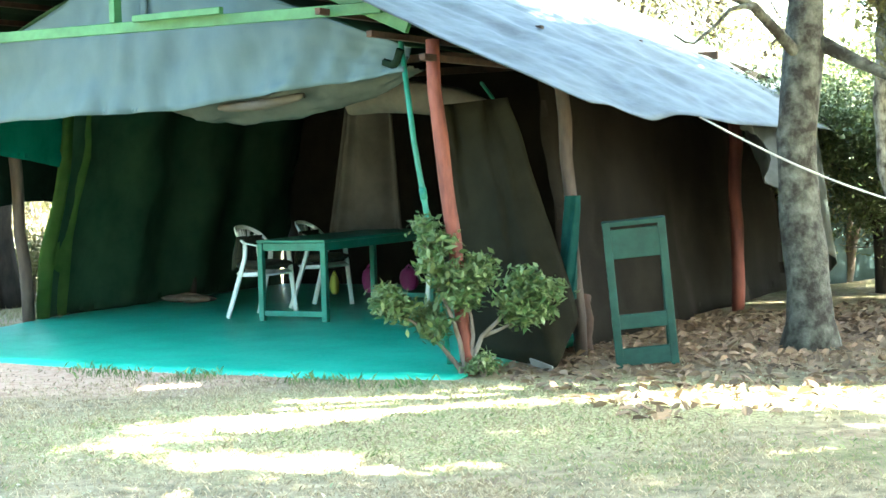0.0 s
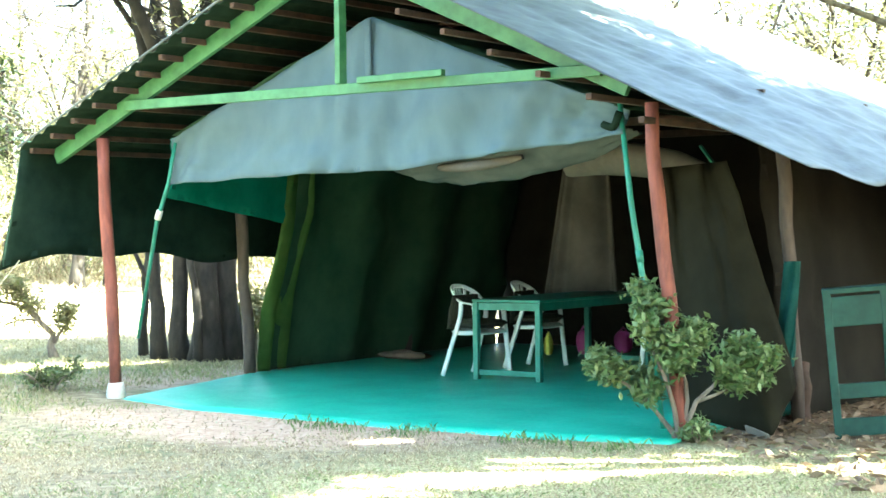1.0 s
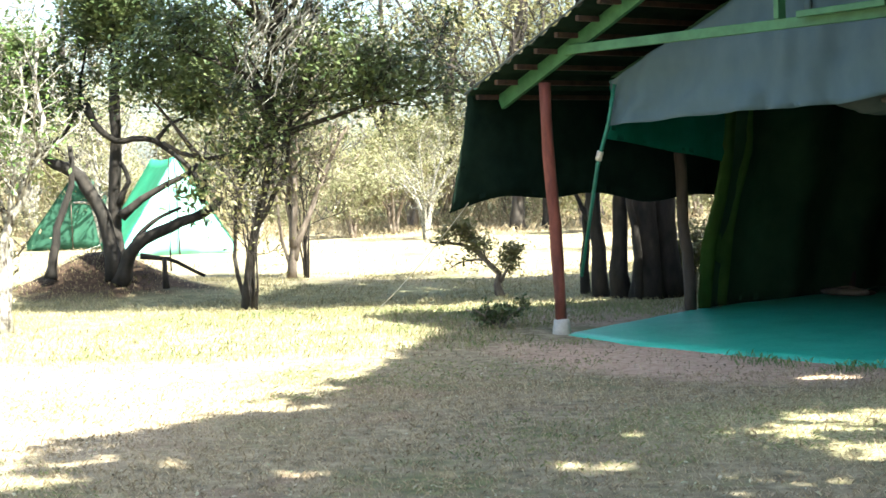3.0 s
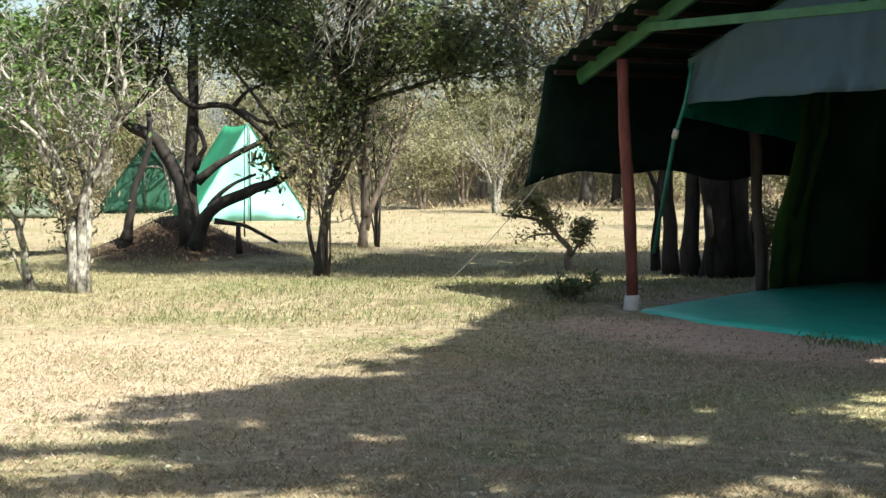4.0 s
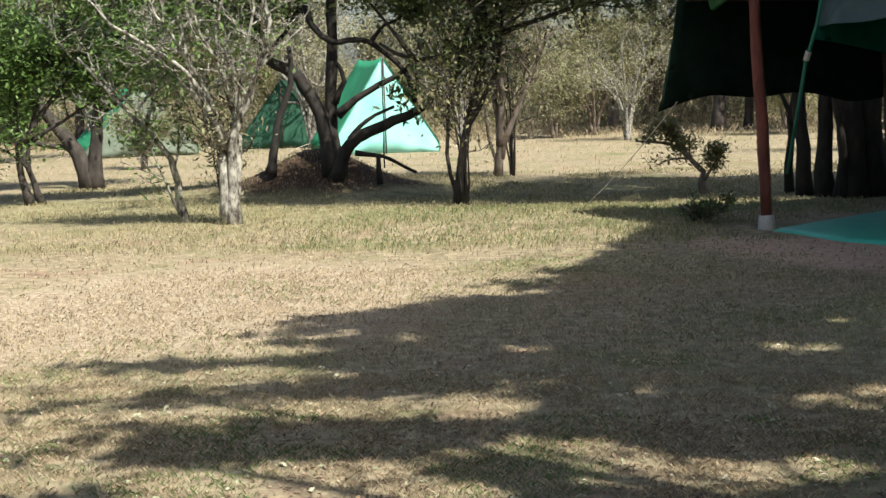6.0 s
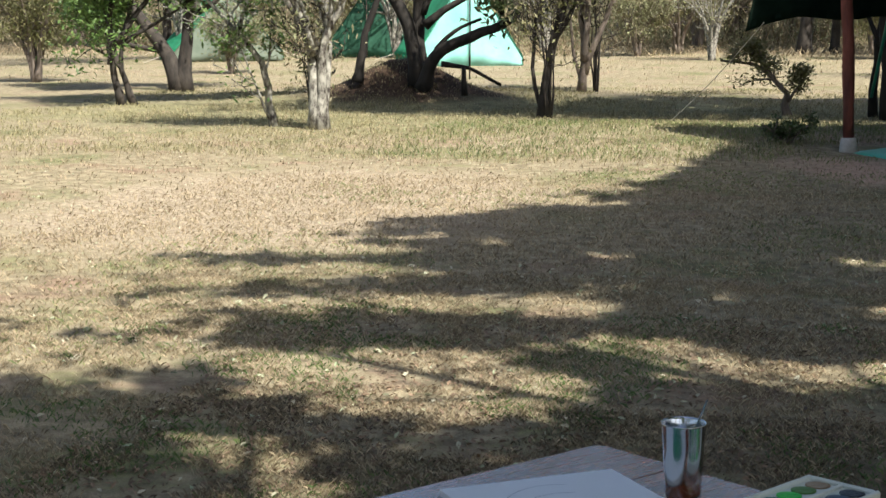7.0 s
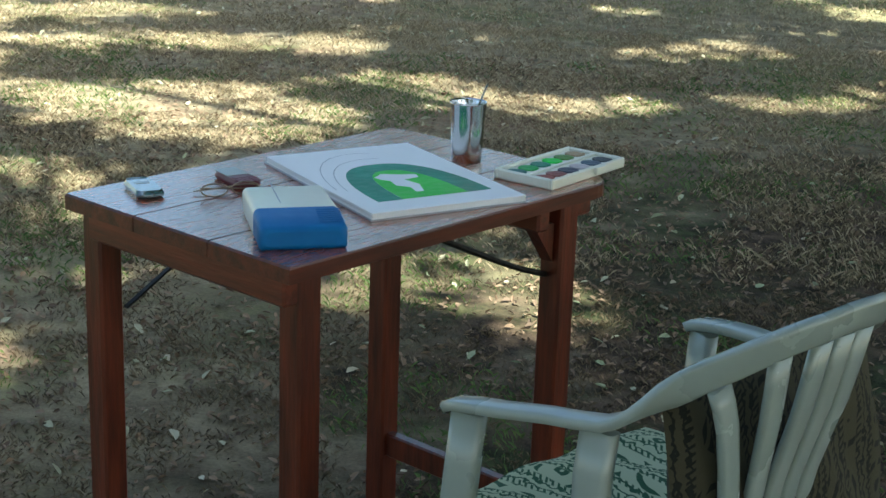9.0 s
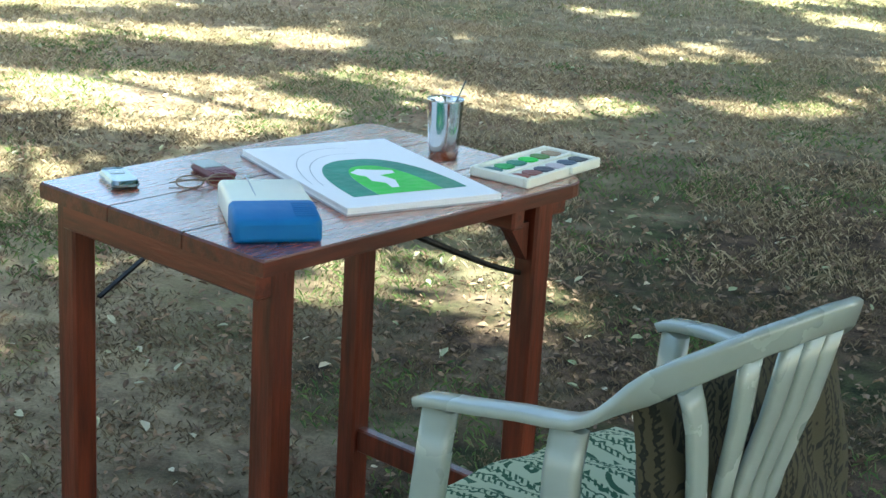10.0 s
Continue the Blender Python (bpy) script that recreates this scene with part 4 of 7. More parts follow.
# ---------------------------------------------------------------- trees
def grow(limbs, rng, levels=3, kids=(5, 5, 4), reach=(0.55, 0.5, 0.45), droop=0.0, wild=0.6, n0=9, up=0.25, start=0.3):
    """Limbs (points, first radius, last radius) with branches and twigs. Returns two builds (limbs, branches) and the places for leaves."""
    main, twigs, sites = Build(), Build(), []

    def shoot(p, d, length, r, level):
        pts, q = [Vector(p)], Vector(d).normalized()
        steps = 5 if level < 2 else 3
        for _ in range(steps):
            q = (q + Vector((rng.gauss(0, wild * 0.4), rng.gauss(0, wild * 0.4), rng.gauss(0, wild * 0.3) + up * 0.25 - droop * 0.35))).normalized()
            pts.append(pts[-1] + q * length / steps)
        radii = [max(0.004, r * (1 - 0.75 * i / steps)) for i in range(steps + 1)]
        twigs.tube(pts, radii, (6, 4, 3)[min(level, 2)], False)
        return pts, radii

    def branch_from(pts, radii, level):
        total = sum((pts[i + 1] - pts[i]).length for i in range(len(pts) - 1))
        for _ in range(kids[level] if level < len(kids) else 0):
            s = rng.uniform(start if level == 0 else 0.2, 1.0)
            k = min(len(pts) - 2, int(s * (len(pts) - 1)))
            p = pts[k].lerp(pts[k + 1], rng.random())
            along = (pts[k + 1] - pts[k]).normalized()
            side = Vector((rng.gauss(0, 1), rng.gauss(0, 1), rng.gauss(0, 0.55) + up)).normalized()
            d = (along * rng.uniform(0.2, 0.9) + side * rng.uniform(0.6, 1.1)).normalized()
            length = total * reach[level] * rng.uniform(0.55, 1.15) * (1.1 - 0.4 * s)
            q, r = shoot(p, d, length, max(0.006, radii[k] * rng.uniform(0.4, 0.65)), level)
            if level + 1 < levels:
                branch_from(q, r, level + 1)
            if level + 1 >= levels - 1:
                sites.extend(q[1:])
                for a, c in zip(q, q[1:]):
                    sites.append((a + c) / 2)

    for points, r0, r1, *bare in limbs:
        pts = smooth_line(points, 0.25)
        pts = [p + Vector((rng.gauss(0, 0.012), rng.gauss(0, 0.012), 0)) * (1 if i else 0) for i, p in enumerate(pts)]
        radii = [r0 + (r1 - r0) * (i / (len(pts) - 1)) ** 0.85 for i in range(len(pts))]
        radii[0] *= 1.35
        if len(radii) > 2:
            radii[1] *= 1.12
        main.tube(pts, radii, n0, True, 0.09, rng)
        if not bare:
            branch_from(pts, radii, 0)
    return main, twigs, sites


def leaves(sites, rng, per, size, spread, flat=0.5, keep=None):
    """Loose kite-shaped leaves round the sites."""
    v, f = [], []
    for p in sites:
        for _ in range(per if rng.random() < 0.8 else per * 2):
            q = p + Vector((rng.gauss(0, spread), rng.gauss(0, spread), rng.gauss(0, spread * 0.7)))
            if keep and not keep(q):
                continue
            a, tilt, s = rng.uniform(0, 6.2832), rng.gauss(0, flat), size * rng.uniform(0.55, 1.3)
            d = Vector((math.cos(a) * math.cos(tilt), math.sin(a) * math.cos(tilt), math.sin(tilt)))
            w = Vector((-math.sin(a), math.cos(a), rng.gauss(0, flat))).normalized()
            k = len(v)
            v += [tuple(q - d * s), tuple(q - w * s * 0.42), tuple(q + d * s), tuple(q + w * s * 0.42)]
            f += [(k, k + 1, k + 2), (k, k + 2, k + 3)]
    b = Build()
    b.v, b.f, b.s = v, f, [False] * len(f)
    return b


# sun patches set on the lawn (x, y, half widths); unseen crowns drop leaves there
SUN_PATCHES = [(-1.68, 6.12, 0.72, 0.6), (-0.95, 6.85, 0.35, 0.25), (-0.3, 6.45, 0.55, 0.25), (0.5, 6.8, 0.6, 0.25), (1.3, 7.2, 0.5, 0.2), (0.4, 7.9, 0.35, 0.2),
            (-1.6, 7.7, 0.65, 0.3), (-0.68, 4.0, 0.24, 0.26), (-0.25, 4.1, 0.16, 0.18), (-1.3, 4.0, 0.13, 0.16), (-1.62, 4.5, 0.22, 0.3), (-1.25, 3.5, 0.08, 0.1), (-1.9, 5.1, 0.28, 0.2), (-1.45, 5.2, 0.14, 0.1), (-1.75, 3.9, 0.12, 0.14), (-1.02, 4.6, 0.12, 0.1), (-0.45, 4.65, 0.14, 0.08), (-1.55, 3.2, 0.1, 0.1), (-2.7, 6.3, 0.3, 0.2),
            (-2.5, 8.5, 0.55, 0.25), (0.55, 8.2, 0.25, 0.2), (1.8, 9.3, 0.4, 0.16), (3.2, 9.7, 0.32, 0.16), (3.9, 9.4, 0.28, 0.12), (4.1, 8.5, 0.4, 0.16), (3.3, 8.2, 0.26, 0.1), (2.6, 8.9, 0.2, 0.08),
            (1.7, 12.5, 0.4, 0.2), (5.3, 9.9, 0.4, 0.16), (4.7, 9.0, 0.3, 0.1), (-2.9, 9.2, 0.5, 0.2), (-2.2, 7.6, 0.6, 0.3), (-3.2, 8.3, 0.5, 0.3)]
SHADE_EDGE = [(-50, -3.9), (7.0, -3.85), (10.0, -3.6), (10.9, -2.5), (13.1, -1.72), (15.6, -1.05), (17.0, -0.6), (18.5, -0.3), (19.5, -0.3), (19.9, -3.8), (24.6, -3.8), (25.0, 60), (90, 60)]


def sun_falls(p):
    """Whether a crown leaf at p would shade a lawn place meant to be lit."""
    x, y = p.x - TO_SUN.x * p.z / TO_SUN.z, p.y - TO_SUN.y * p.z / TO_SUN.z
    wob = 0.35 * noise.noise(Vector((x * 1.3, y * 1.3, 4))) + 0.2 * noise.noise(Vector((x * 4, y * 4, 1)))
    for (y0, x0), (y1, x1) in zip(SHADE_EDGE, SHADE_EDGE[1:]):
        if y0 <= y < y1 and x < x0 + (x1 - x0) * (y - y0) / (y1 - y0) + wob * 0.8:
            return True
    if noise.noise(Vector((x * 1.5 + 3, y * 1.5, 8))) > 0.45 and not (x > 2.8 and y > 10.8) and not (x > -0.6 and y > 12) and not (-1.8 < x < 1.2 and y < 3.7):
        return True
    return any(((x - a) / (c + 0.09)) ** 2 + ((y - b) / (d + 0.09)) ** 2 < 1 + wob * 1.6 for a, b, c, d in SUN_PATCHES)


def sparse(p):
    """Share of leaves cut at p to dapple the lawn: 0 none, 1 all."""
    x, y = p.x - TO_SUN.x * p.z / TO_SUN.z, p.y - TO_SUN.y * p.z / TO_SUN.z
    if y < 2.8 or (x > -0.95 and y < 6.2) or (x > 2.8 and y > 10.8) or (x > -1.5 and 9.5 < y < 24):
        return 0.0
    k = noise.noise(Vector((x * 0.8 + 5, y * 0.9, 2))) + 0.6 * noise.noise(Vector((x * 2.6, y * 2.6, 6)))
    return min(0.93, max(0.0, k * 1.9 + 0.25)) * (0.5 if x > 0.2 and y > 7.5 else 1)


def tree(name, at, limbs, seed, bark, leaf, label, category="tree", per=3, size=0.05, spread=0.12, group="", flat=0.5, thin=1.0, gaps=None, **how):
    rng = random.Random(seed)
    root = thing(name, pose(at[0], at[1], height(at[0], at[1]) - 0.03), label, category, group)
    main, twigs, sites = grow(limbs, rng, **how)
    part("trunk", main, bark, root)
    part("boughwork", twigs, bark, root, kind="stuff")
    if thin < 1:
        sites = [s for s in sites if rng.random() < thin]
    open_to_sun = None
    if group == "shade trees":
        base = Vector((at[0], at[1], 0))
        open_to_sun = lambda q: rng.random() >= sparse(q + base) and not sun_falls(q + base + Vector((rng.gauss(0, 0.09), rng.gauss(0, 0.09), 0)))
    if gaps is not None:
        # foliage in clumps with openings between them
        sites = [s for s in sites if noise.noise(Vector((s.x * 0.9 + seed, s.y * 0.9, s.z * 0.5))) > gaps]
    if per:
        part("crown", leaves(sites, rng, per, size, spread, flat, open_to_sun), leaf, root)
    return root


# slender pale trees with several stems; points as (aside, up, back)
def facing(*pts):
    """Points of a stem, given aside and up as seen from the lawn."""
    return [(0.95 * a - 0.31 * d, 0.31 * a + 0.95 * d, z) for a, z, d in pts]


tree("tree", (-5.8, 17.6), [
    (facing((0.0, 0, 0), (0.03, 0.45, 0), (0.02, 0.85, -0.02), (0.13, 1.12, -0.05), (0.24, 1.35, -0.1), (0.31, 1.62, -0.1), (0.45, 1.88, -0.1), (0.49, 2.2, -0.1), (0.43, 2.62, 0.0), (0.5, 3.2, 0.1)), 0.062, 0.02),
    (facing((-0.06, 0, 0.05), (-0.05, 0.5, 0.05), (-0.09, 0.9, 0.1), (-0.24, 1.3, 0.15), (-0.36, 1.52, 0.2), (-0.42, 2.0, 0.25), (-0.5, 2.7, 0.3)), 0.07, 0.022),
    (facing((0.07, 0, 0.04), (0.08, 0.5, 0.04), (0.12, 0.95, 0.1), (0.02, 1.45, 0.1), (-0.08, 1.8, 0.1), (-0.06, 2.15, 0.1), (0.1, 2.8, 0.1)), 0.045, 0.015),
    (facing((-0.04, 0.85, 0.0), (-0.24, 1.4, -0.05), (-0.42, 1.68, -0.1), (-0.66, 1.9, -0.1), (-1.17, 2.22, -0.1), (-1.5, 2.6, 0)), 0.035, 0.01),
    (facing((-0.02, 0.95, 0.0), (-0.18, 1.42, -0.05), (-0.42, 1.9, -0.1), (-0.68, 2.3, -0.1), (-0.9, 2.8, -0.1)), 0.03, 0.01),
    (facing((0.13, 1.12, -0.05), (0.17, 1.5, -0.1), (0.27, 2.0, -0.1), (0.34, 2.35, -0.1), (0.3, 2.9, 0)), 0.032, 0.01),
    (facing((-0.08, 1.8, 0.1), (-0.24, 2.1, 0.05), (-0.3, 2.5, 0.05), (-0.26, 3.0, 0.1)), 0.022, 0.008),
    (facing((0.24, 1.35, -0.1), (0.1, 1.6, -0.2), (-0.04, 1.78, -0.25), (-0.2, 1.95, -0.3), (-0.36, 2.25, -0.3)), 0.02, 0.007),
], 31, BARK_PALE, LEAF, "slender tree with pale lichened stems and sparse green leaves", per=2, size=0.04, spread=0.14, kids=(8, 6, 4), thin=0.06, reach=(0.34, 0.5, 0.45), start=0.42)
tree("tree", (-6.46, 17.94), [
    (facing((0, 0, 0), (-0.04, 0.3, 0), (-0.10, 0.62, 0), (-0.2, 0.86, 0), (-0.38, 1.08, 0), (-0.5, 1.2, 0.05), (-0.72, 1.45, 0.1), (-1.1, 1.9, 0.2)), 0.05, 0.015),
    (facing((-0.03, 0.08, 0), (-0.16, 0.4, -0.05), (-0.3, 0.75, -0.1), (-0.42, 1.0, -0.1)), 0.016, 0.006),
    (facing((-0.38, 1.08, 0), (-0.3, 1.4, 0.05), (-0.22, 1.8, 0.1), (-0.26, 2.4, 0.2)), 0.026, 0.01),
    (facing((-0.10, 0.62, 0), (-0.02, 1.0, 0.05), (0.02, 1.5, 0.1)), 0.014, 0.006),
], 32, BARK_PALE, LEAF, "thin bent pale tree leaning aside, with sparse leaves", per=2, size=0.042, spread=0.13, kids=(7, 5, 3), thin=0.16)
tree("tree", (-10.0, 21.5), [
    (facing((0, 0, 0), (-0.1, 0.4, 0), (-0.16, 0.9, 0), (-0.1, 1.6, 0), (0.1, 2.4, 0)), 0.06, 0.02),
    (facing((0.16, 0, 0.1), (0.05, 0.35, 0.1), (-0.02, 0.7, 0.1), (0.12, 1.3, 0.1), (0.4, 2.2, 0.1)), 0.05, 0.018),
    (facing((-0.13, 0.8, 0), (0.4, 1.5, 0.1), (0.9, 2.0, 0.1), (1.3, 2.3, 0.1), (1.6, 2.8, 0.1)), 0.04, 0.014),
    (facing((-0.1, 1.5, 0), (0.4, 2.2, -0.1), (0.8, 2.8, -0.2), (1.0, 3.5, -0.2)), 0.035, 0.014),
    (facing((0.05, 0.9, 0.1), (0.7, 1.3, 0.2), (1.2, 1.6, 0.2), (1.5, 1.75, 0.2)), 0.03, 0.01),
], 132, BARK_DARK, LEAF, "low dark tree with two leaning stems", per=5, size=0.05, spread=0.18, kids=(6, 5, 4), thin=0.6, up=0.4)
# gnarled dark tree on a termite mound
gnarled = tree("tree", (-6.0, 22.6), [
    (facing((-0.02, 0.0, 0), (-0.06, 0.6, 0.1), (-0.2, 1.05, 0.2), (-0.34, 1.28, 0.25), (-0.5, 1.46, 0.25), (-0.72, 1.58, 0.3), (-0.86, 1.72, 0.3), (-0.94, 2.0, 0.3), (-1.2, 2.6, 0.4), (-1.6, 3.3, 0.4)), 0.11, 0.045),
    (facing((0.06, 0.0, 0.1), (0.04, 0.62, 0.2), (0.03, 1.2, 0.25), (0.08, 1.65, 0.3), (0.09, 2.25, 0.3), (0.1, 2.7, 0.3), (0.3, 3.8, 0.3)), 0.095, 0.06),
    (facing((0.04, -0.05, -0.1), (0.12, 0.22, -0.15), (0.23, 0.44, -0.2), (0.54, 0.6, -0.2), (0.88, 0.74, -0.2), (1.16, 0.84, -0.2), (1.3, 0.94, -0.2), (1.40, 1.04, -0.2)), 0.105, 0.05, 1),
    (facing((0.25, 0.5, -0.1), (0.4, 0.68, -0.1), (0.6, 0.82, -0.1), (0.88, 0.93, -0.1)), 0.035, 0.022, 1),
    (facing((0.1, 0.84, 0.1), (0.37, 1.06, 0.05), (0.71, 1.24, 0), (1.0, 1.38, 0), (1.12, 1.5, 0)), 0.055, 0.03, 1),
    (facing((-0.3, 2.35, 0.3), (-0.2, 2.08, 0.2), (0.08, 1.84, 0.1), (0.31, 1.87, 0.1), (0.6, 1.83, 0.1), (0.88, 1.6, 0), (1.08, 1.36, 0), (1.16, 0.98, -0.1)), 0.05, 0.032, 1),
    (facing((-0.86, 0.05, 0.2), (-0.8, 0.35, 0.2), (-0.72, 0.72, 0.2), (-0.52, 1.28, 0.2), (-0.5, 1.8, 0.2)), 0.07, 0.035, 1),
    (facing((0.08, 1.0, 0.2), (0.2, 1.3, 0.2), (0.16, 1.5, 0.25), (0.05, 1.65, 0.3)), 0.04, 0.03, 1),
    (facing((0.6, 1.83, 0.1), (0.8, 2.05, 0.1), (1.1, 2.2, 0.1), (1.35, 2.6, 0.1)), 0.03, 0.012),
    (facing((1.16, 1.0, -0.1), (1.22, 1.25, -0.1), (1.2, 1.6, -0.1), (1.35, 2.0, -0.1)), 0.03, 0.012, 1),
    (facing((0.70, 0.1, -0.3), (0.71, 0.7, -0.3), (0.72, 1.6, -0.2)), 0.008, 0.006, 1),
    (facing((0.3, 0.32, -0.3), (0.65, 0.26, -0.3), (0.9, 0.16, -0.3), (1.12, 0.02, -0.3)), 0.032, 0.022, 1),
    (facing((0.62, -0.12, -0.4), (0.62, 0.28, -0.35)), 0.035, 0.03, 1),
], 33, BARK_BLACK, LEAF_DARK, "gnarled dark tree with low crooked limbs on a mound", per=9, size=0.055, spread=0.2, kids=(6, 6, 4), thin=1.0, n0=10, start=0.55, up=0.5)
clump_rng = random.Random(7)
clump = [Vector((clump_rng.gauss(1.08, 0.18), clump_rng.gauss(0.2, 0.08), clump_rng.gauss(1.12, 0.15))) for _ in range(60)]
part("leaf_clump", leaves(clump, clump_rng, 4, 0.06, 0.05, 0.9), LEAF_DARK, gnarled, "small dark clump of hanging leaves", kind="stuff")
tree("tree", (-3.75, 20.0), [
    ([(0, 0, 0), (0.03, 0, 0.4), (0.10, 0, 0.75), (0.2, 0.05, 1.18), (0.28, 0.05, 1.5), (0.36, 0.1, 1.9), (0.37, 0.15, 2.3), (0.34, 0.2, 2.8), (0.5, 0.2, 3.6)], 0.058, 0.04),
    ([(0.03, 0.05, 0.0), (-0.08, 0.05, 0.4), (-0.12, 0.1, 0.9), (-0.02, 0.1, 1.5), (0.2, 0.1, 2.2)], 0.03, 0.016),
    ([(0.34, 0.1, 1.95), (0.0, 0.1, 1.85), (-0.5, 0.15, 1.78), (-0.95, 0.2, 2.0)], 0.05, 0.02, 1),
    ([(-0.5, 0.15, 1.78), (-0.8, 0.1, 2.2), (-1.2, 0.1, 2.7)], 0.03, 0.012),
    ([(0.12, 0, 0.95), (0.5, 0.1, 1.6), (0.6, 0.1, 2.2), (0.9, 0.2, 2.9)], 0.035, 0.012),
    ([(0.35, 0.1, 2.1), (0.7, 0.1, 2.35), (1.2, 0.1, 2.45), (1.8, 0.1, 2.6)], 0.045, 0.018),
    ([(0.36, 0.1, 2.0), (0.8, 0.0, 2.12), (1.4, -0.1, 2.3), (1.9, -0.1, 2.4), (2.3, -0.1, 2.55)], 0.04, 0.014),
    ([(0.3, 0.1, 2.3), (0.1, 0.3, 2.7), (-0.5, 0.5, 3.0), (-1.1, 0.6, 3.2)], 0.045, 0.018),
    ([(0.4, 0.2, 3.0), (0.9, -0.2, 3.5), (1.5, -0.5, 4.0)], 0.04, 0.018),
    ([(0.4, 0.2, 3.2), (-0.2, -0.3, 3.8), (-0.8, -0.6, 4.3)], 0.04, 0.018),
    ([(0.4, 0.2, 3.3), (1.0, 0.5, 3.9), (1.8, 0.6, 4.4)], 0.04, 0.018),
    ([(0.4, 0.2, 3.2), (0.2, -0.7, 3.8), (0.3, -1.4, 4.2)], 0.04, 0.018),
    # upper limbs out of view, added to shade the mound
    ([(0.45, 0.2, 3.5), (0.6, 0.1, 4.6), (1.4, -0.4, 5.4), (2.2, -0.8, 5.7)], 0.045, 0.02),
    ([(0.45, 0.2, 3.5), (0.2, 0.5, 4.7), (-0.6, 1.0, 5.5), (-1.4, 1.3, 5.8)], 0.045, 0.02),
    ([(0.45, 0.2, 3.5), (0.5, 0.9, 4.6), (1.0, 1.7, 5.3), (1.6, 2.4, 5.6)], 0.045, 0.02),
    ([(0.45, 0.2, 3.5), (0.1, -0.4, 4.7), (-0.5, -1.2, 5.4), (-0.9, -1.8, 5.6)], 0.045, 0.02),
], 34, BARK_DARK, LEAF_DARK, "small dark tree with a flat spreading crown", per=3, size=0.045, spread=0.2, kids=(6, 5, 5), n0=9, start=0.5, up=0.4, thin=0.55)
tree("tree", (-4.2, 25.7), [
    ([(0, 0, 0), (0.05, 0, 0.5), (0.09, 0, 1.0), (0.12, 0, 1.7), (0.2, 0, 2.2), (0.5, 0, 3.2)], 0.065, 0.025),
    ([(0.03, 0.05, 0), (-0.1, 0, 0.6), (-0.2, 0, 1.3), (-0.35, 0, 2.2), (-0.4, 0, 3.2)], 0.03, 0.012),
    ([(0.05, 0, 0.3), (0.25, 0.1, 0.9), (0.55, 0.1, 1.6), (0.9, 0.1, 2.3)], 0.05, 0.02),
    ([(0.05, 0, 0.5), (0.0, 0.1, 1.2), (0.05, 0.1, 2.0), (0.0, 0.1, 3.4)], 0.05, 0.02),
], 35, BARK_MID, LEAF_DRY, "multi-stemmed bare-looking bush tree with fine twigs", per=1, size=0.035, spread=0.12, kids=(9, 7, 4), thin=0.4, up=0.6)
# crooked leafy tree further aside
tree("tree", (-10.7, 25.2), [
    ([(0, 0, 0), (-0.2, 0, 0.6), (-0.6, 0, 1.1), (-1.0, 0, 1.8), (-1.3, 0.2, 3)], 0.15, 0.04),
    ([(0.05, 0, 0), (0.12, 0, 0.6), (0.2, 0, 1.4), (0.4, 0, 2.2), (0.5, 0.2, 3.4)], 0.13, 0.04),
    ([(0, 0, 0.4), (-0.4, 0, 0.7), (-1.0, 0, 0.8), (-1.6, 0, 1.2)], 0.07, 0.02),
], 36, BARK_DARK, LEAF, "crooked bush tree with many low stems", per=3, size=0.06, spread=0.2, kids=(5, 5, 4), up=0.4)
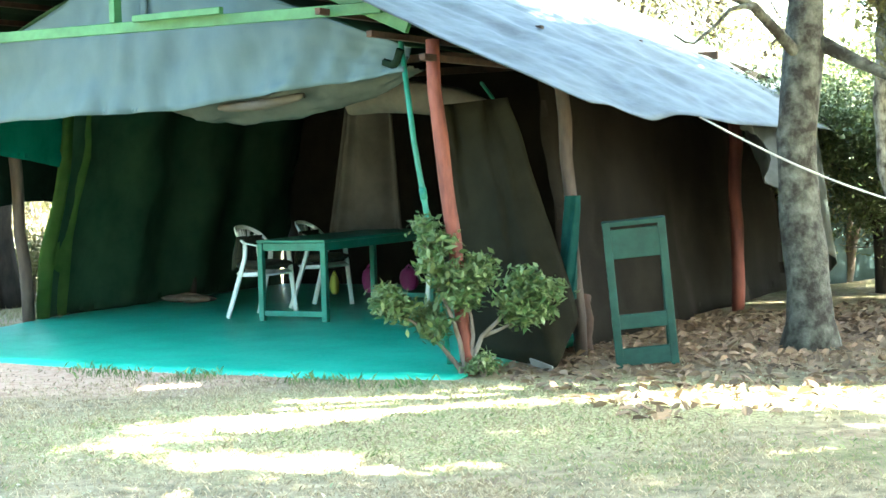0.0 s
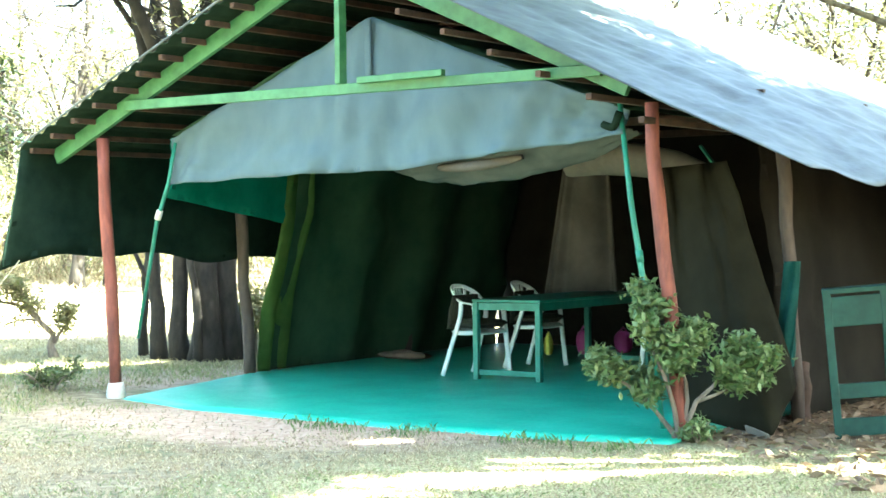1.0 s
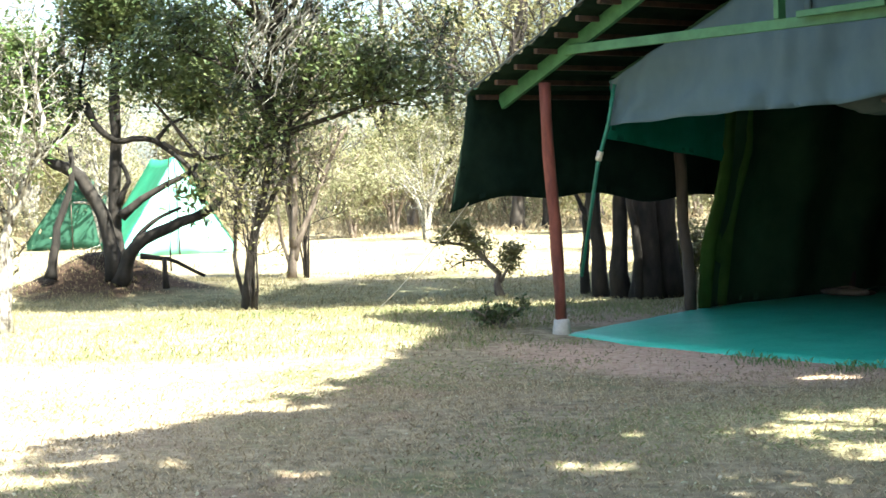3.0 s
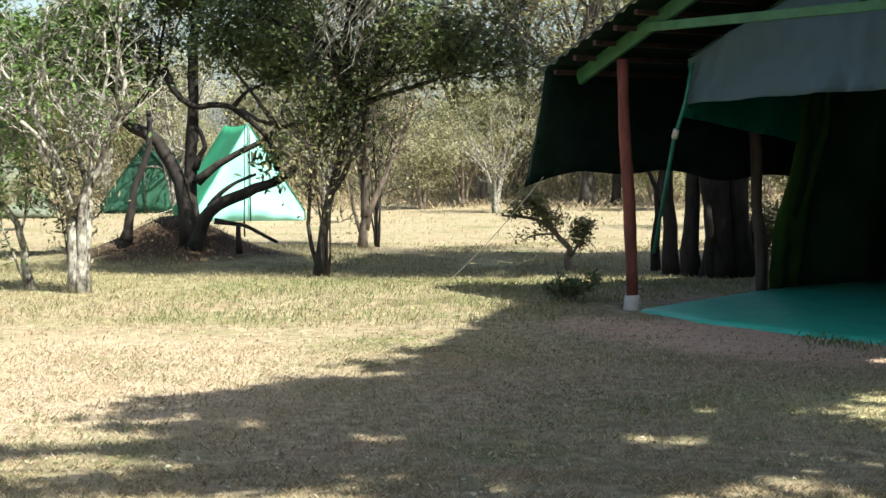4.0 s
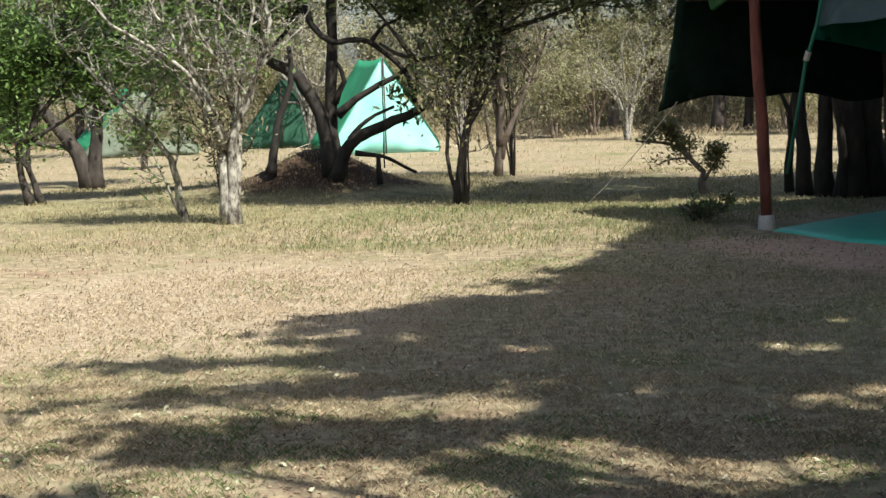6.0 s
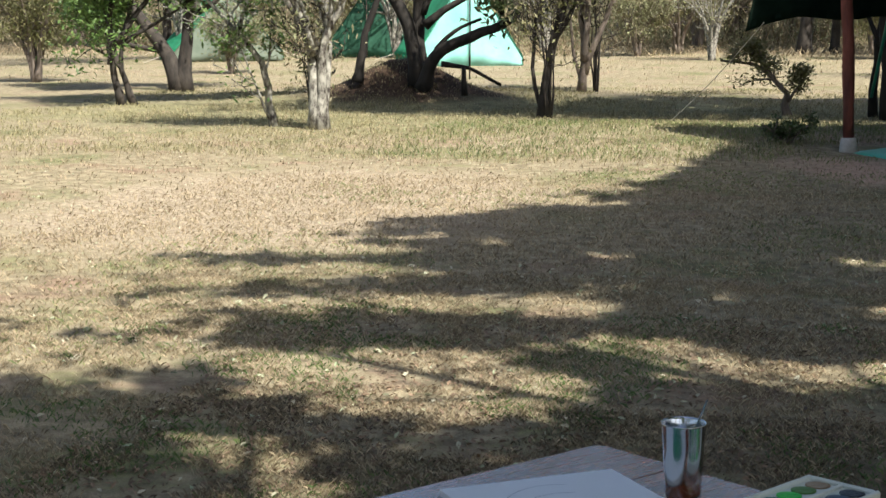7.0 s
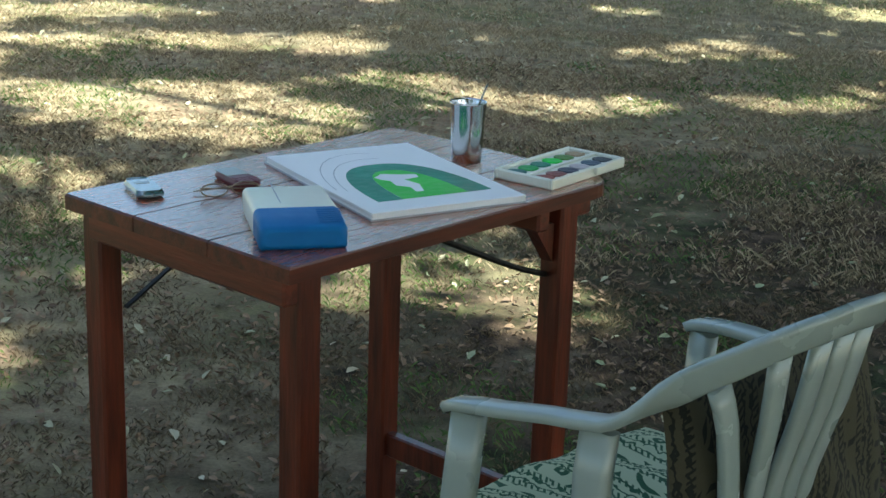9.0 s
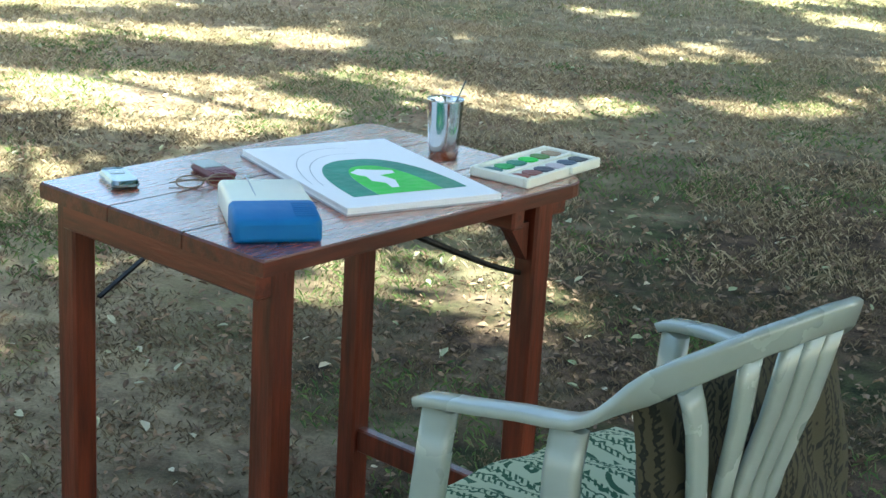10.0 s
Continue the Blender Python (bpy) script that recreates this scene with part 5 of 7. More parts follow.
# great tree of several trunks behind the shelter
tree("tree", (0.75, 20.0), [
    ([(-0.40, 0.3, 0), (-0.42, 0.3, 0.6), (-0.46, 0.3, 1.2), (-0.44, 0.3, 2), (-0.5, 0.1, 3.2), (-0.8, -0.2, 4.6), (-1.5, -0.2, 5.6)], 0.085, 0.06),
    ([(-0.16, 0.1, 0), (-0.19, 0.1, 0.6), (-0.15, 0.1, 1.1), (-0.22, 0.1, 2), (-0.3, 0.2, 3.4), (-0.6, 0.3, 5.2)], 0.10, 0.05),
    ([(0.12, -0.1, 0), (0.10, -0.1, 1), (0.12, 0, 2.2), (0.2, 0.2, 3.6), (0.5, 0.3, 5.5)], 0.17, 0.08),
    ([(0.02, -0.25, 0), (-0.02, -0.3, 0.8), (-0.10, -0.3, 1.4), (-0.2, -0.3, 2.6)], 0.05, 0.03, 1),
    ([(0.36, 0.05, 0), (0.34, 0.05, 0.9), (0.38, 0.1, 1.9), (0.45, 0.1, 2.8)], 0.15, 0.08, 1),
    ([(-0.58, 0.8, 0), (-0.56, 0.8, 0.7), (-0.50, 0.8, 1.2), (-0.62, 0.8, 2.4)], 0.05, 0.03, 1),
    ([(-0.5, 0.6, 0.9), (-0.66, 0.7, 1.2), (-0.82, 0.7, 1.45)], 0.03, 0.02, 1),
    # high limbs out of view, added to shade grass and darken the tabletop's reflection
    ([(-0.2, 0, 3.0), (-0.9, -0.8, 4.4), (-1.8, -1.6, 5.4), (-3.0, -2.0, 5.8)], 0.09, 0.03),
    ([(-0.1, 0, 3.2), (-0.3, -1.2, 4.6), (-0.6, -2.6, 5.6), (-1.4, -3.4, 5.9)], 0.09, 0.03),
    ([(0.1, 0, 3.2), (0.5, -1.2, 4.8), (0.6, -2.4, 5.8), (0.6, -3.2, 6.1)], 0.09, 0.03),
    ([(0.2, 0.2, 3.6), (0.3, 0.4, 5.6), (0.6, 0.6, 7.6), (0.8, 0.4, 9.6)], 0.11, 0.03),
    ([(0.3, 0.3, 5.2), (1.2, 0.2, 6.6), (2.2, 0, 7.8), (2.8, 0, 9.0)], 0.08, 0.03),
    ([(-0.4, 0.3, 5.0), (-0.8, 0.4, 6.6), (-1.2, 0.3, 8.2), (-1.3, 0.3, 9.4)], 0.08, 0.03),
    ([(0.5, 0.4, 6.4), (1.4, 0.8, 7.8), (1.8, 1.2, 9.2)], 0.06, 0.02),
], 37, BARK_BLACK, LEAF_OLIVE, "great dark tree of several close trunks behind the shelter", per=2, size=0.05, spread=0.2, kids=(7, 6, 5), thin=0.3, start=0.5, reach=(0.5, 0.45, 0.45), droop=0.1, n0=11)
tree("tree", (6.38, 12.12), [
    ([(0, 0, 0), (-0.02, 0, 0.5), (-0.06, 0.02, 1.3), (-0.02, 0, 2.2), (0.05, 0, 3.2), (0.3, -0.2, 4.6), (0.6, -0.4, 5.6)], 0.175, 0.09),
    ([(0.0, 0, 2.1), (-0.55, -0.2, 2.5), (-1.3, -0.5, 2.75), (-2.0, -0.8, 2.9), (-2.6, -1, 3.1)], 0.04, 0.012, 1),
    ([(-0.55, -0.2, 2.5), (-0.9, -0.5, 2.45), (-1.3, -0.8, 2.2), (-1.5, -0.9, 2.25)], 0.018, 0.006, 1),
    ([(-1.3, -0.5, 2.75), (-1.6, -0.8, 3.0), (-2.1, -1.2, 3.05)], 0.015, 0.005, 1),
    ([(0.02, 0, 2.3), (0.4, -0.4, 2.0), (0.7, -0.7, 1.85), (0.95, -0.9, 1.8)], 0.05, 0.02, 1),
    ([(0.1, 0, 3.6), (-0.8, -0.8, 4.4), (-1.6, -1.4, 5.0)], 0.07, 0.03),
    ([(0.1, 0, 3.8), (1.0, -0.6, 4.6), (1.9, -1.2, 5.2)], 0.07, 0.03),
], 38, BARK_SPOT, LEAF_OLIVE, "tall tree with a straight lichen-spotted trunk beside the shelter", per=2, size=0.05, spread=0.15, kids=(7, 6, 5), thin=0.5, start=0.62, reach=(0.42, 0.45, 0.45), n0=14, up=0.7)
tree("tree", (7.35, 12.25), [
    ([(0, 0, 0), (-0.1, 0, 0.8), (-0.25, 0, 1.6), (-0.2, 0, 2.6), (0.1, 0, 4)], 0.085, 0.035),
    ([(0.2, 0.1, 0), (0.3, 0.1, 1.0), (0.2, 0.1, 2.0), (0.1, 0, 3.4)], 0.06, 0.03),
    ([(-0.25, 0, 1.6), (-0.05, -0.3, 1.9), (0.3, -0.6, 2.0)], 0.03, 0.012),
], 39, BARK_PALE, LEAF_OLIVE, "thin crooked saplings with pale bark", per=2, size=0.04, spread=0.12, kids=(8, 5, 4), thin=0.5, reach=(0.2, 0.45, 0.4), start=0.5, up=0.7)

# great unseen trees beside and behind the viewer, added to shade the lawn
for k, (x, y, open_part, ends) in enumerate((
    (7.6, 8.8, -0.5, ((2.2, 9.3, 6.6), (3.6, 11.4, 6.6), (2.0, 7.7, 6.4), (3.8, 7.4, 7.2), (4.2, 9.8, 7.2), (5.2, 11.6, 6.6), (5.0, 8.6, 7.6), (7.0, 10.2, 6.5), (6.4, 9.2, 6.6), (8.2, 10.0, 7.0))),
    (8.4, 10.6, -0.5, ((3.0, 13.4, 6.6), (4.6, 13.6, 6.8), (2.6, 12.2, 6.4), (6.0, 13.2, 6.8), (4.2, 12.2, 7.2), (7.8, 11.2, 6.5), (8.8, 12.0, 6.6), (9.4, 12.8, 6.8), (7.0, 11.8, 6.8), (9.8, 11.4, 6.6), (10.4, 12.2, 6.8), (10.8, 11.2, 6.6), (11.2, 12.8, 7.0))),
    (6.6, 1.0, -0.5, ((1.4, 5.9, 6.5), (1.0, 4.6, 6.3), (3.0, 6.2, 6.8), (3.2, 4.4, 6.4), (4.2, 5.4, 7.2), (5.2, 2.4, 7.0), (3.2, 1.8, 6.4), (1.6, 3.2, 6.4))),
    (9.6, 3.2, -0.1, ((6.4, 4.4, 6.6), (7.4, 6.2, 6.8), (8.6, 5.4, 6.8), (6.6, 6.0, 7.2), (7.6, 4.2, 7.0))),
    (12.6, 7.2, -0.3, ((9.0, 8.0, 6.6), (10.4, 9.2, 6.8), (11.4, 11.2, 6.8), (9.4, 10.4, 7.0), (12.2, 9.0, 7.2), (10.0, 7.2, 6.8))),
    (5.2, 22.0, -0.4, ((0.8, 18.0, 6.2), (2.0, 17.0, 6.3), (2.5, 19.4, 6.4), (4.0, 18.4, 6.6), (1.0, 20.4, 6.2), (-0.4, 19.0, 6.2), (3.2, 21.2, 6.6), (4.0, 17.4, 6.4), (3.4, 17.0, 6.2), (4.6, 18.0, 6.5), (3.6, 18.2, 5.9))),
    # next two: behind the viewer, added to cut light on facing sides
    (-3.0, -4.2, -0.7, ((-2.6, -1.8, 4.2), (-1.2, -2.2, 3.6), (-3.6, -1.6, 4.4), (-0.4, -2.6, 4.6), (-2.0, -2.6, 2.9), (-4.4, -2.4, 3.4), (-1.6, -1.6, 5.4), (-3.2, -0.8, 5.8))),
    (1.2, -4.6, -0.7, ((0.4, -2.6, 3.2), (1.4, -2.4, 3.6), (2.4, -2.2, 3.8), (0.0, -2.0, 4.6), (1.6, -1.8, 5.2), (3.0, -2.6, 4.4), (0.8, -1.2, 5.8))),
    (3.9, -5.2, -0.4, ((3.4, -1.2, 6.4), (1.8, -0.6, 6.4), (4.6, -0.2, 6.6), (1.0, 1.4, 6.4), (5.6, -2.4, 7.0), (2.4, -3.0, 7.0), (1.8, 2.0, 6.4), (0.2, 0.4, 6.4))),
)):
    limbs = [([(0, 0, 0), (0.05, 0, 1.5), (-0.1, 0.1, 3), (-0.3, 0.2, 5), (-0.4, 0.3, 6.8)], 0.24, 0.1)]
    for q, (ex, ey, ez) in enumerate(ends):
        d = Vector((ex - x, ey - y, 0))
        z0 = 2.7 + 0.25 * q
        limbs.append(([Vector((-0.1, 0.1, z0)), d * 0.3 + Vector((0, 0, z0 + 1.4)), d * 0.65 + Vector((0, 0, ez - 0.5)), d + Vector((0, 0, ez))], 0.12, 0.03))
    tree("shade_tree", (x, y), limbs, 50 + k, BARK_MID, LEAF, "unseen broad tree added for shade, its crown gaps set for sun patches", per=6, size=0.11, spread=0.24, gaps=open_part, kids=(8, 6, 4), start=0.55, reach=(0.34, 0.5, 0.5), group="shade trees")


# unseen trees that close the lawn round the viewer, added to block sky light
for k, (x, y) in enumerate(((-6.5, -4.5), (-10.5, 1.5), (-2.0, -9.5), (-12.5, 9.0), (9.5, -5.0))):
    limbs = [([(0, 0, 0), (0.05, 0, 1.5), (-0.1, 0.1, 3), (-0.3, 0.2, 5), (-0.4, 0.3, 7.2)], 0.24, 0.1)]
    for q in range(7):
        a = 6.2832 * q / 7 + k
        z0 = 2.4 + 0.3 * q
        d = Vector((math.cos(a), math.sin(a), 0)) * 3.6
        limbs.append(([Vector((-0.1, 0.1, z0)), d * 0.3 + Vector((0, 0, z0 + 1.2)), d * 0.7 + Vector((0, 0, z0 + 2.2)), d + Vector((0, 0, z0 + 2.8))], 0.11, 0.03))
    tree("tree", (x, y), limbs, 150 + k, BARK_MID, LEAF, "unseen broad leafy tree added to block sky light", per=3, size=0.11, spread=0.3, kids=(7, 5, 4), start=0.4, reach=(0.4, 0.5, 0.5))


# shrubs
def shrub(name, at, tall, wide, seed, leaf, label, per=5, size=0.035, stems=5, group="", lean=0.0, bark=None, thin=1.0, kids=(5, 4, 3), girth=1.0):
    rng = random.Random(seed)
    limbs = []
    for k in range(stems):
        a = 6.2832 * k / stems + rng.uniform(-0.4, 0.4)
        r = wide * rng.uniform(0.45, 0.95)
        limbs.append(([(0.02 * math.cos(a), 0.02 * math.sin(a), 0), (r * 0.25 * math.cos(a) + lean * 0.3, r * 0.25 * math.sin(a), tall * 0.4), (r * math.cos(a) + lean, r * math.sin(a), tall * rng.uniform(0.65, 1.0))], (0.022 * tall + 0.006) * girth, 0.007 * girth))
    return tree(name, at, limbs, seed, bark or BARK_MID, leaf, label, "shrub", per, size, 0.06 * tall + 0.02, group, 0.7, thin, kids=kids, reach=(0.45, 0.45, 0.4), n0=7, up=0.3)


tree("shrub", (3.62, 11.92), [
    ([(0, 0, 0), (-0.08, 0.02, 0.16), (-0.2, 0.05, 0.3), (-0.36, 0.08, 0.42), (-0.55, 0.14, 0.50)], 0.022, 0.007),
    ([(0.01, 0, 0), (-0.03, 0, 0.25), (-0.12, 0.0, 0.52), (-0.2, 0.05, 0.74), (-0.16, 0.1, 0.92)], 0.022, 0.007),
    ([(0.02, 0, 0), (0.05, -0.02, 0.3), (0.04, -0.04, 0.55), (0.1, -0.05, 0.78)], 0.018, 0.006),
    ([(0.02, 0, 0), (0.12, -0.05, 0.3), (0.26, -0.1, 0.46), (0.38, -0.14, 0.56), (0.48, -0.18, 0.60)], 0.02, 0.006),
    ([(0.12, -0.05, 0.3), (0.3, -0.12, 0.38), (0.46, -0.16, 0.46)], 0.012, 0.005),
], 61, BARK_MID, LEAF_SHRUB, "straggling green shrub with bare stems growing by the front pole", "shrub", per=4, size=0.038, spread=0.045, flat=0.7, levels=2, kids=(8, 4), reach=(0.24, 0.5), start=0.5, n0=7, up=0.35)
shrub("shrub", (3.72, 11.85), 0.16, 0.2, 62, LEAF_SHRUB, "low green weeds at the foot of the shrub", 2, 0.028, 5, kids=(3, 2))
shrub("shrub", (-0.66, 16.3), 0.24, 0.36, 63, LEAF_DARK, "low green weeds beside the pole", 2, 0.024, 6, thin=0.7, kids=(3, 2, 2))
for x, y, t_, w_, st, sd, leaf_ in ((-3.62, 19.8, 2.3, 0.42, 6, 85, LEAF_OLIVE), (-5.95, 17.8, 1.3, 0.45, 5, 86, LEAF_DRY), (-4.0, 25.9, 2.6, 0.9, 7, 87, LEAF_DRY)):
    shrub("sapling", (x, y), t_, w_, sd, leaf_, "thin bare shoots with few leaves beside a tree", 1, 0.035, st, "bare shoots", bark=BARK_DARK, thin=0.22, kids=(5, 4, 3), girth=0.28)
shrub("shrub", (1.42, 20.6), 0.75, 0.3, 65, LEAF_OLIVE, "dull leafy undergrowth beside dark trunks", 2, 0.035, 5, kids=(4, 3, 2))
tree("shrub", (-0.84, 20.9), [
    ([(0, 0, 0), (-0.05, 0, 0.3), (-0.2, 0, 0.5), (-0.45, 0, 0.66), (-0.85, 0, 0.70)], 0.05, 0.012),
    ([(-0.2, 0, 0.5), (-0.3, 0, 0.72), (-0.5, 0, 0.9)], 0.02, 0.008),
    ([(0, 0, 0.2), (0.1, 0, 0.4), (0.12, 0, 0.6)], 0.02, 0.008),
], 64, BARK_MID, LEAF_OLIVE, "small bent shrub with a tuft of dull leaves", "shrub", per=2, size=0.035, spread=0.07, kids=(8, 4, 2), reach=(0.35, 0.4, 0.4), thin=0.5)

for x, y, t_, w_, sd in ((9.3, 15.6, 2.4, 1.2, 81), (8.7, 17.2, 2.2, 1.2, 82), (9.9, 13.6, 2.3, 1.1, 83), (8.3, 19.0, 2.4, 1.3, 84)):
    shrub("shrub", (x, y), t_, w_, sd, LEAF_DARK, "dark leafy shrub growing behind the shelter", 7, 0.032, 7, "dark shrubs", bark=BARK_DARK, kids=(6, 4, 3))

# thicket that closes the clearing
kinds = []
for k, (leaf, bark, tall, wide, per, thin, label) in enumerate((
    (LEAF_DRY, BARK_MID, 2.6, 1.7, 3, 0.8, "dry brown thorn bush at the edge of the clearing"),
    (LEAF_OLIVE, BARK_MID, 3.4, 2.0, 3, 0.8, "dull olive bush at the edge of the clearing"),
    (LEAF_OLIVE, BARK_MID, 3.0, 1.9, 2, 0.7, "yellow-green bush at the edge of the clearing"),
    (LEAF_DRY, BARK_PALE, 4.4, 2.2, 1, 0.8, "tall grey leafless bush with fine twigs"),
)):
    kinds.append(shrub("bush", (0, 0), tall, wide, 70 + k, leaf, label, per, 0.055, 7, "thicket bushes", bark=bark, thin=thin * 0.6, kids=(6, 4, 3)))
rng = random.Random(5)
spots = []
for x in np.arange(-26, 12, 1.9):
    spots.append((x + rng.uniform(-0.8, 0.8), rng.uniform(43, 50), rng.uniform(0.7, 1.1)))
for x in np.arange(-34, 18, 2.3):
    spots.append((x + rng.uniform(-1, 1), rng.uniform(52, 62), rng.uniform(1.0, 1.5)))
for x, y, s in ((-5.5, 42.5, 0.75), (-4.6, 44, 0.8), (-16.5, 39, 0.8), (-11.5, 41, 0.9), (-3.4, 40, 0.6), (0.6, 41, 0.7), (-12.3, 31.5, 0.5), (3.2, 36, 0.8), (5.5, 33, 0.9), (-18, 30, 0.9), (-14.5, 27.5, 0.7), (10.5, 20, 0.9), (11.5, 17, 0.9), (9.5, 24, 1.1), (8.0, 29, 1.1), (13, 14, 1.0), (9.9, 17.3, 0.8), (9.6, 15.4, 0.45), (9.8, 13.2, 0.8), (10.4, 15.4, 0.9), (11.4, 12.0, 0.9), (10.4, 18.6, 0.8)):
    spots.append((x, y, s))
for k, ob in enumerate(kinds):
    x, y, s = spots[k]
    ob.matrix_basis = Matrix.LocRotScale((x, y, height(x, y) - 0.05), Euler((0, 0, k)), (s, s, s))
for k, (x, y, s) in enumerate(spots[4:]):
    pick = kinds[rng.choice((0, 0, 1, 1, 2, 3))]
    ob = copy_thing(pick, Matrix.Identity(4))
    ob.matrix_basis = Matrix.LocRotScale((x, y, height(x, y) - 0.05), Euler((0, 0, rng.uniform(0, 6.28))), (s, s, s))

# taller open trees behind the thicket
tall = []
for k, (leaf, bark, thin, label) in enumerate(((LEAF_DRY, BARK_DARK, 0.07, "tall bare tree with fine grey branches in the distance"), (LEAF_OLIVE, BARK_DARK, 0.22, "tall olive-leaved tree in the distance"))):
    tall.append(tree("tree", (0, 0), [
        ([(0, 0, 0), (0.1, 0, 1.5), (-0.1, 0, 3), (0.3, 0, 5), (0.2, 0, 7)], 0.14, 0.04),
        ([(0, 0, 1.6), (-0.5, 0.1, 2.6), (-1.3, 0.2, 3.5), (-2.2, 0.2, 4.6), (-2.6, 0, 5.6)], 0.06, 0.018),
        ([(0, 0, 1.9), (0.6, -0.2, 2.8), (1.4, -0.3, 3.8), (2.1, -0.2, 5.0), (2.5, 0, 6.2)], 0.06, 0.018),
        ([(0, 0, 2.3), (0.2, 0.9, 3.8), (0.2, 1.8, 5.6)], 0.05, 0.02),
        ([(0, 0, 2.6), (-0.4, -0.6, 4.0), (-0.9, -1.2, 5.4)], 0.045, 0.018),
        ([(0, 0, 2.0), (0.9, 0.4, 2.6), (1.9, 0.6, 3.0), (2.7, 0.6, 3.6)], 0.035, 0.012),
        ([(0, 0, 2.2), (-0.9, -0.4, 2.8), (-1.8, -0.5, 3.1), (-2.6, -0.5, 3.7)], 0.035, 0.012),
    ], 90 + k, bark, leaf, label, per=2, size=0.07, spread=0.3, kids=(8, 6, 5), thin=thin, start=0.3, group="distant trees"))
places = [(-1.39, 44.5, 1.3), (-0.62, 44.8, 0.9), (-1.4, 52.5, 1.0), (0.8, 49, 1.3), (3.4, 51, 1.4), (-3.6, 53, 1.3), (-6, 55, 1.2), (2.2, 44.0, 1.0), (-13, 44, 1.0), (-20, 46, 1.1), (5.5, 42, 1.05), (-8.5, 52, 0.9), (9, 36, 1.1), (-17, 36, 0.9), (3.8, 30, 0.8), (-24, 40, 1.2), (8.6, 26, 0.9), (10.6, 24.5, 0.95), (6.9, 27.5, 0.85), (12.4, 25, 1.0)]
for k, (x, y, s) in enumerate(places):
    ob = tall[k] if k < 2 else copy_thing(tall[k % 2], Matrix.Identity(4))
    ob.matrix_basis = Matrix.LocRotScale((x, y, height(x, y) - 0.05), Euler((0, 0, k * 1.3)), (s, s, s))



def undergrowth():
    """Dry brush and twigs that fill the edge of the clearing."""
    rng = random.Random(77)
    sites = []
    while len(sites) < 52000:
        x, y = rng.uniform(-36, 20), rng.uniform(47, 66)
        lump = noise.noise(Vector((x * 0.35, y * 0.35, 2))) + 0.45
        tall = 0.5 + 2.6 * max(0.05, lump) * (0.25 + (y - 47) / 18)
        sites.append(Vector((x, y, height(x, y) + tall * rng.random() ** 1.3)))
    b = leaves(sites, rng, 3, 0.05, 0.25, 0.9)
    tagged(part("undergrowth", b, LEAF_DRY), "dry brown brush along the edge of the clearing", "undergrowth", kind="stuff")
    b = Build()
    for _ in range(2600):
        x, y = rng.uniform(-36, 20), rng.uniform(48, 64)
        p = Vector((x, y, height(x, y) - 0.05))
        d = Vector((rng.gauss(0, 0.35), rng.gauss(0, 0.35), 1)).normalized() * rng.uniform(0.8, 2.6)
        b.tube([p, p + d * 0.5 + Vector((rng.gauss(0, 0.08), 0, 0)), p + d], [0.022, 0.016, 0.006], 3, False)
    tagged(part("dry_stems", b, GRASS), "thin grey dry stems along the edge of the clearing", "undergrowth", kind="stuff")


undergrowth()


def dry_creeper():
    rng = random.Random(78)
    root = thing("dry_creeper", pose(-3.75, 19.6, 0), "pale dead creeper hanging from a tree crown", "creeper")
    for k in range(46):
        p = Vector((rng.uniform(0.35, 1.1), rng.uniform(-0.2, 0.2), rng.uniform(3.2, 3.9)))
        pts = [p]
        for _ in range(6):
            pts.append(pts[-1] + Vector((rng.gauss(-0.05, 0.07), rng.gauss(0, 0.04), -rng.uniform(0.05, 0.2))))
        part("strand", Build().tube(pts, [0.012, 0.011, 0.01, 0.009, 0.007, 0.005, 0.003], 4, False), BARK_PALE, root)


dry_creeper()


# ---------------------------------------------------------------- small tents across the clearing
def small_tent(at, turn, length, width, tall, front, side, label):
    root = thing("ridge_tent", pose(at[0], at[1], height(*at), 0, 0, turn), label, "tent", "small ridge tents")
    h = 0.22

    def slope(sign):
        def fn(s, t):
            sag = 0.10 * math.sin(math.pi * s) * math.sin(math.pi * t)
            return (sign * width / 2 * t * (1 + 0.05 * math.sin(s * 9) * t), -length / 2 + length * s, h + (tall - h) * (1 - t) - sag - 0.06 * math.sin(math.pi * s) * (1 - t))
        return fn

    part("roof", Build().sheet(slope(-1), 14, 12, 0.004), side, root)
    part("roof", Build().sheet(slope(1), 14, 12, 0.004), side, root)
    for y, mat in ((-length / 2, front), (length / 2, side)):
        def end(s, t, y=y):
            x = -width / 2 + width * s
            top = h + (tall - h) * (1 - abs(2 * s - 1))
            return (x, y - math.copysign(0.04, y) + 0.03 * math.sin(s * 25) * t, top * (1 - t) + 0.01)
        part("end_wall", Build().sheet(end, 16, 6, 0.004), mat, root)
    for sx in (-1, 1):
        part("wall", Build().sheet(lambda s, t, sx=sx: (sx * width / 2 + 0.02 * math.sin(s * 20) * t, -length / 2 + length * s, h * (1 - t) + 0.01), 14, 3, 0.004), side, root)
    for y in (-length / 2 - 0.03, length / 2 + 0.03):
        part("pole", Build().tube([(0, y, 0), (0, y, tall + 0.05)], 0.016, 6), GREY_POLE, root)
    for sx in (-1, 1):
        for s in (-0.45, 0.45):
            part("guy_line", Build().tube([(sx * width / 2, length * s, h + 0.02), (sx * (width / 2 + 0.7), length * s * 1.15, 0.0)], 0.006, 4), ROPE, root)
    return root


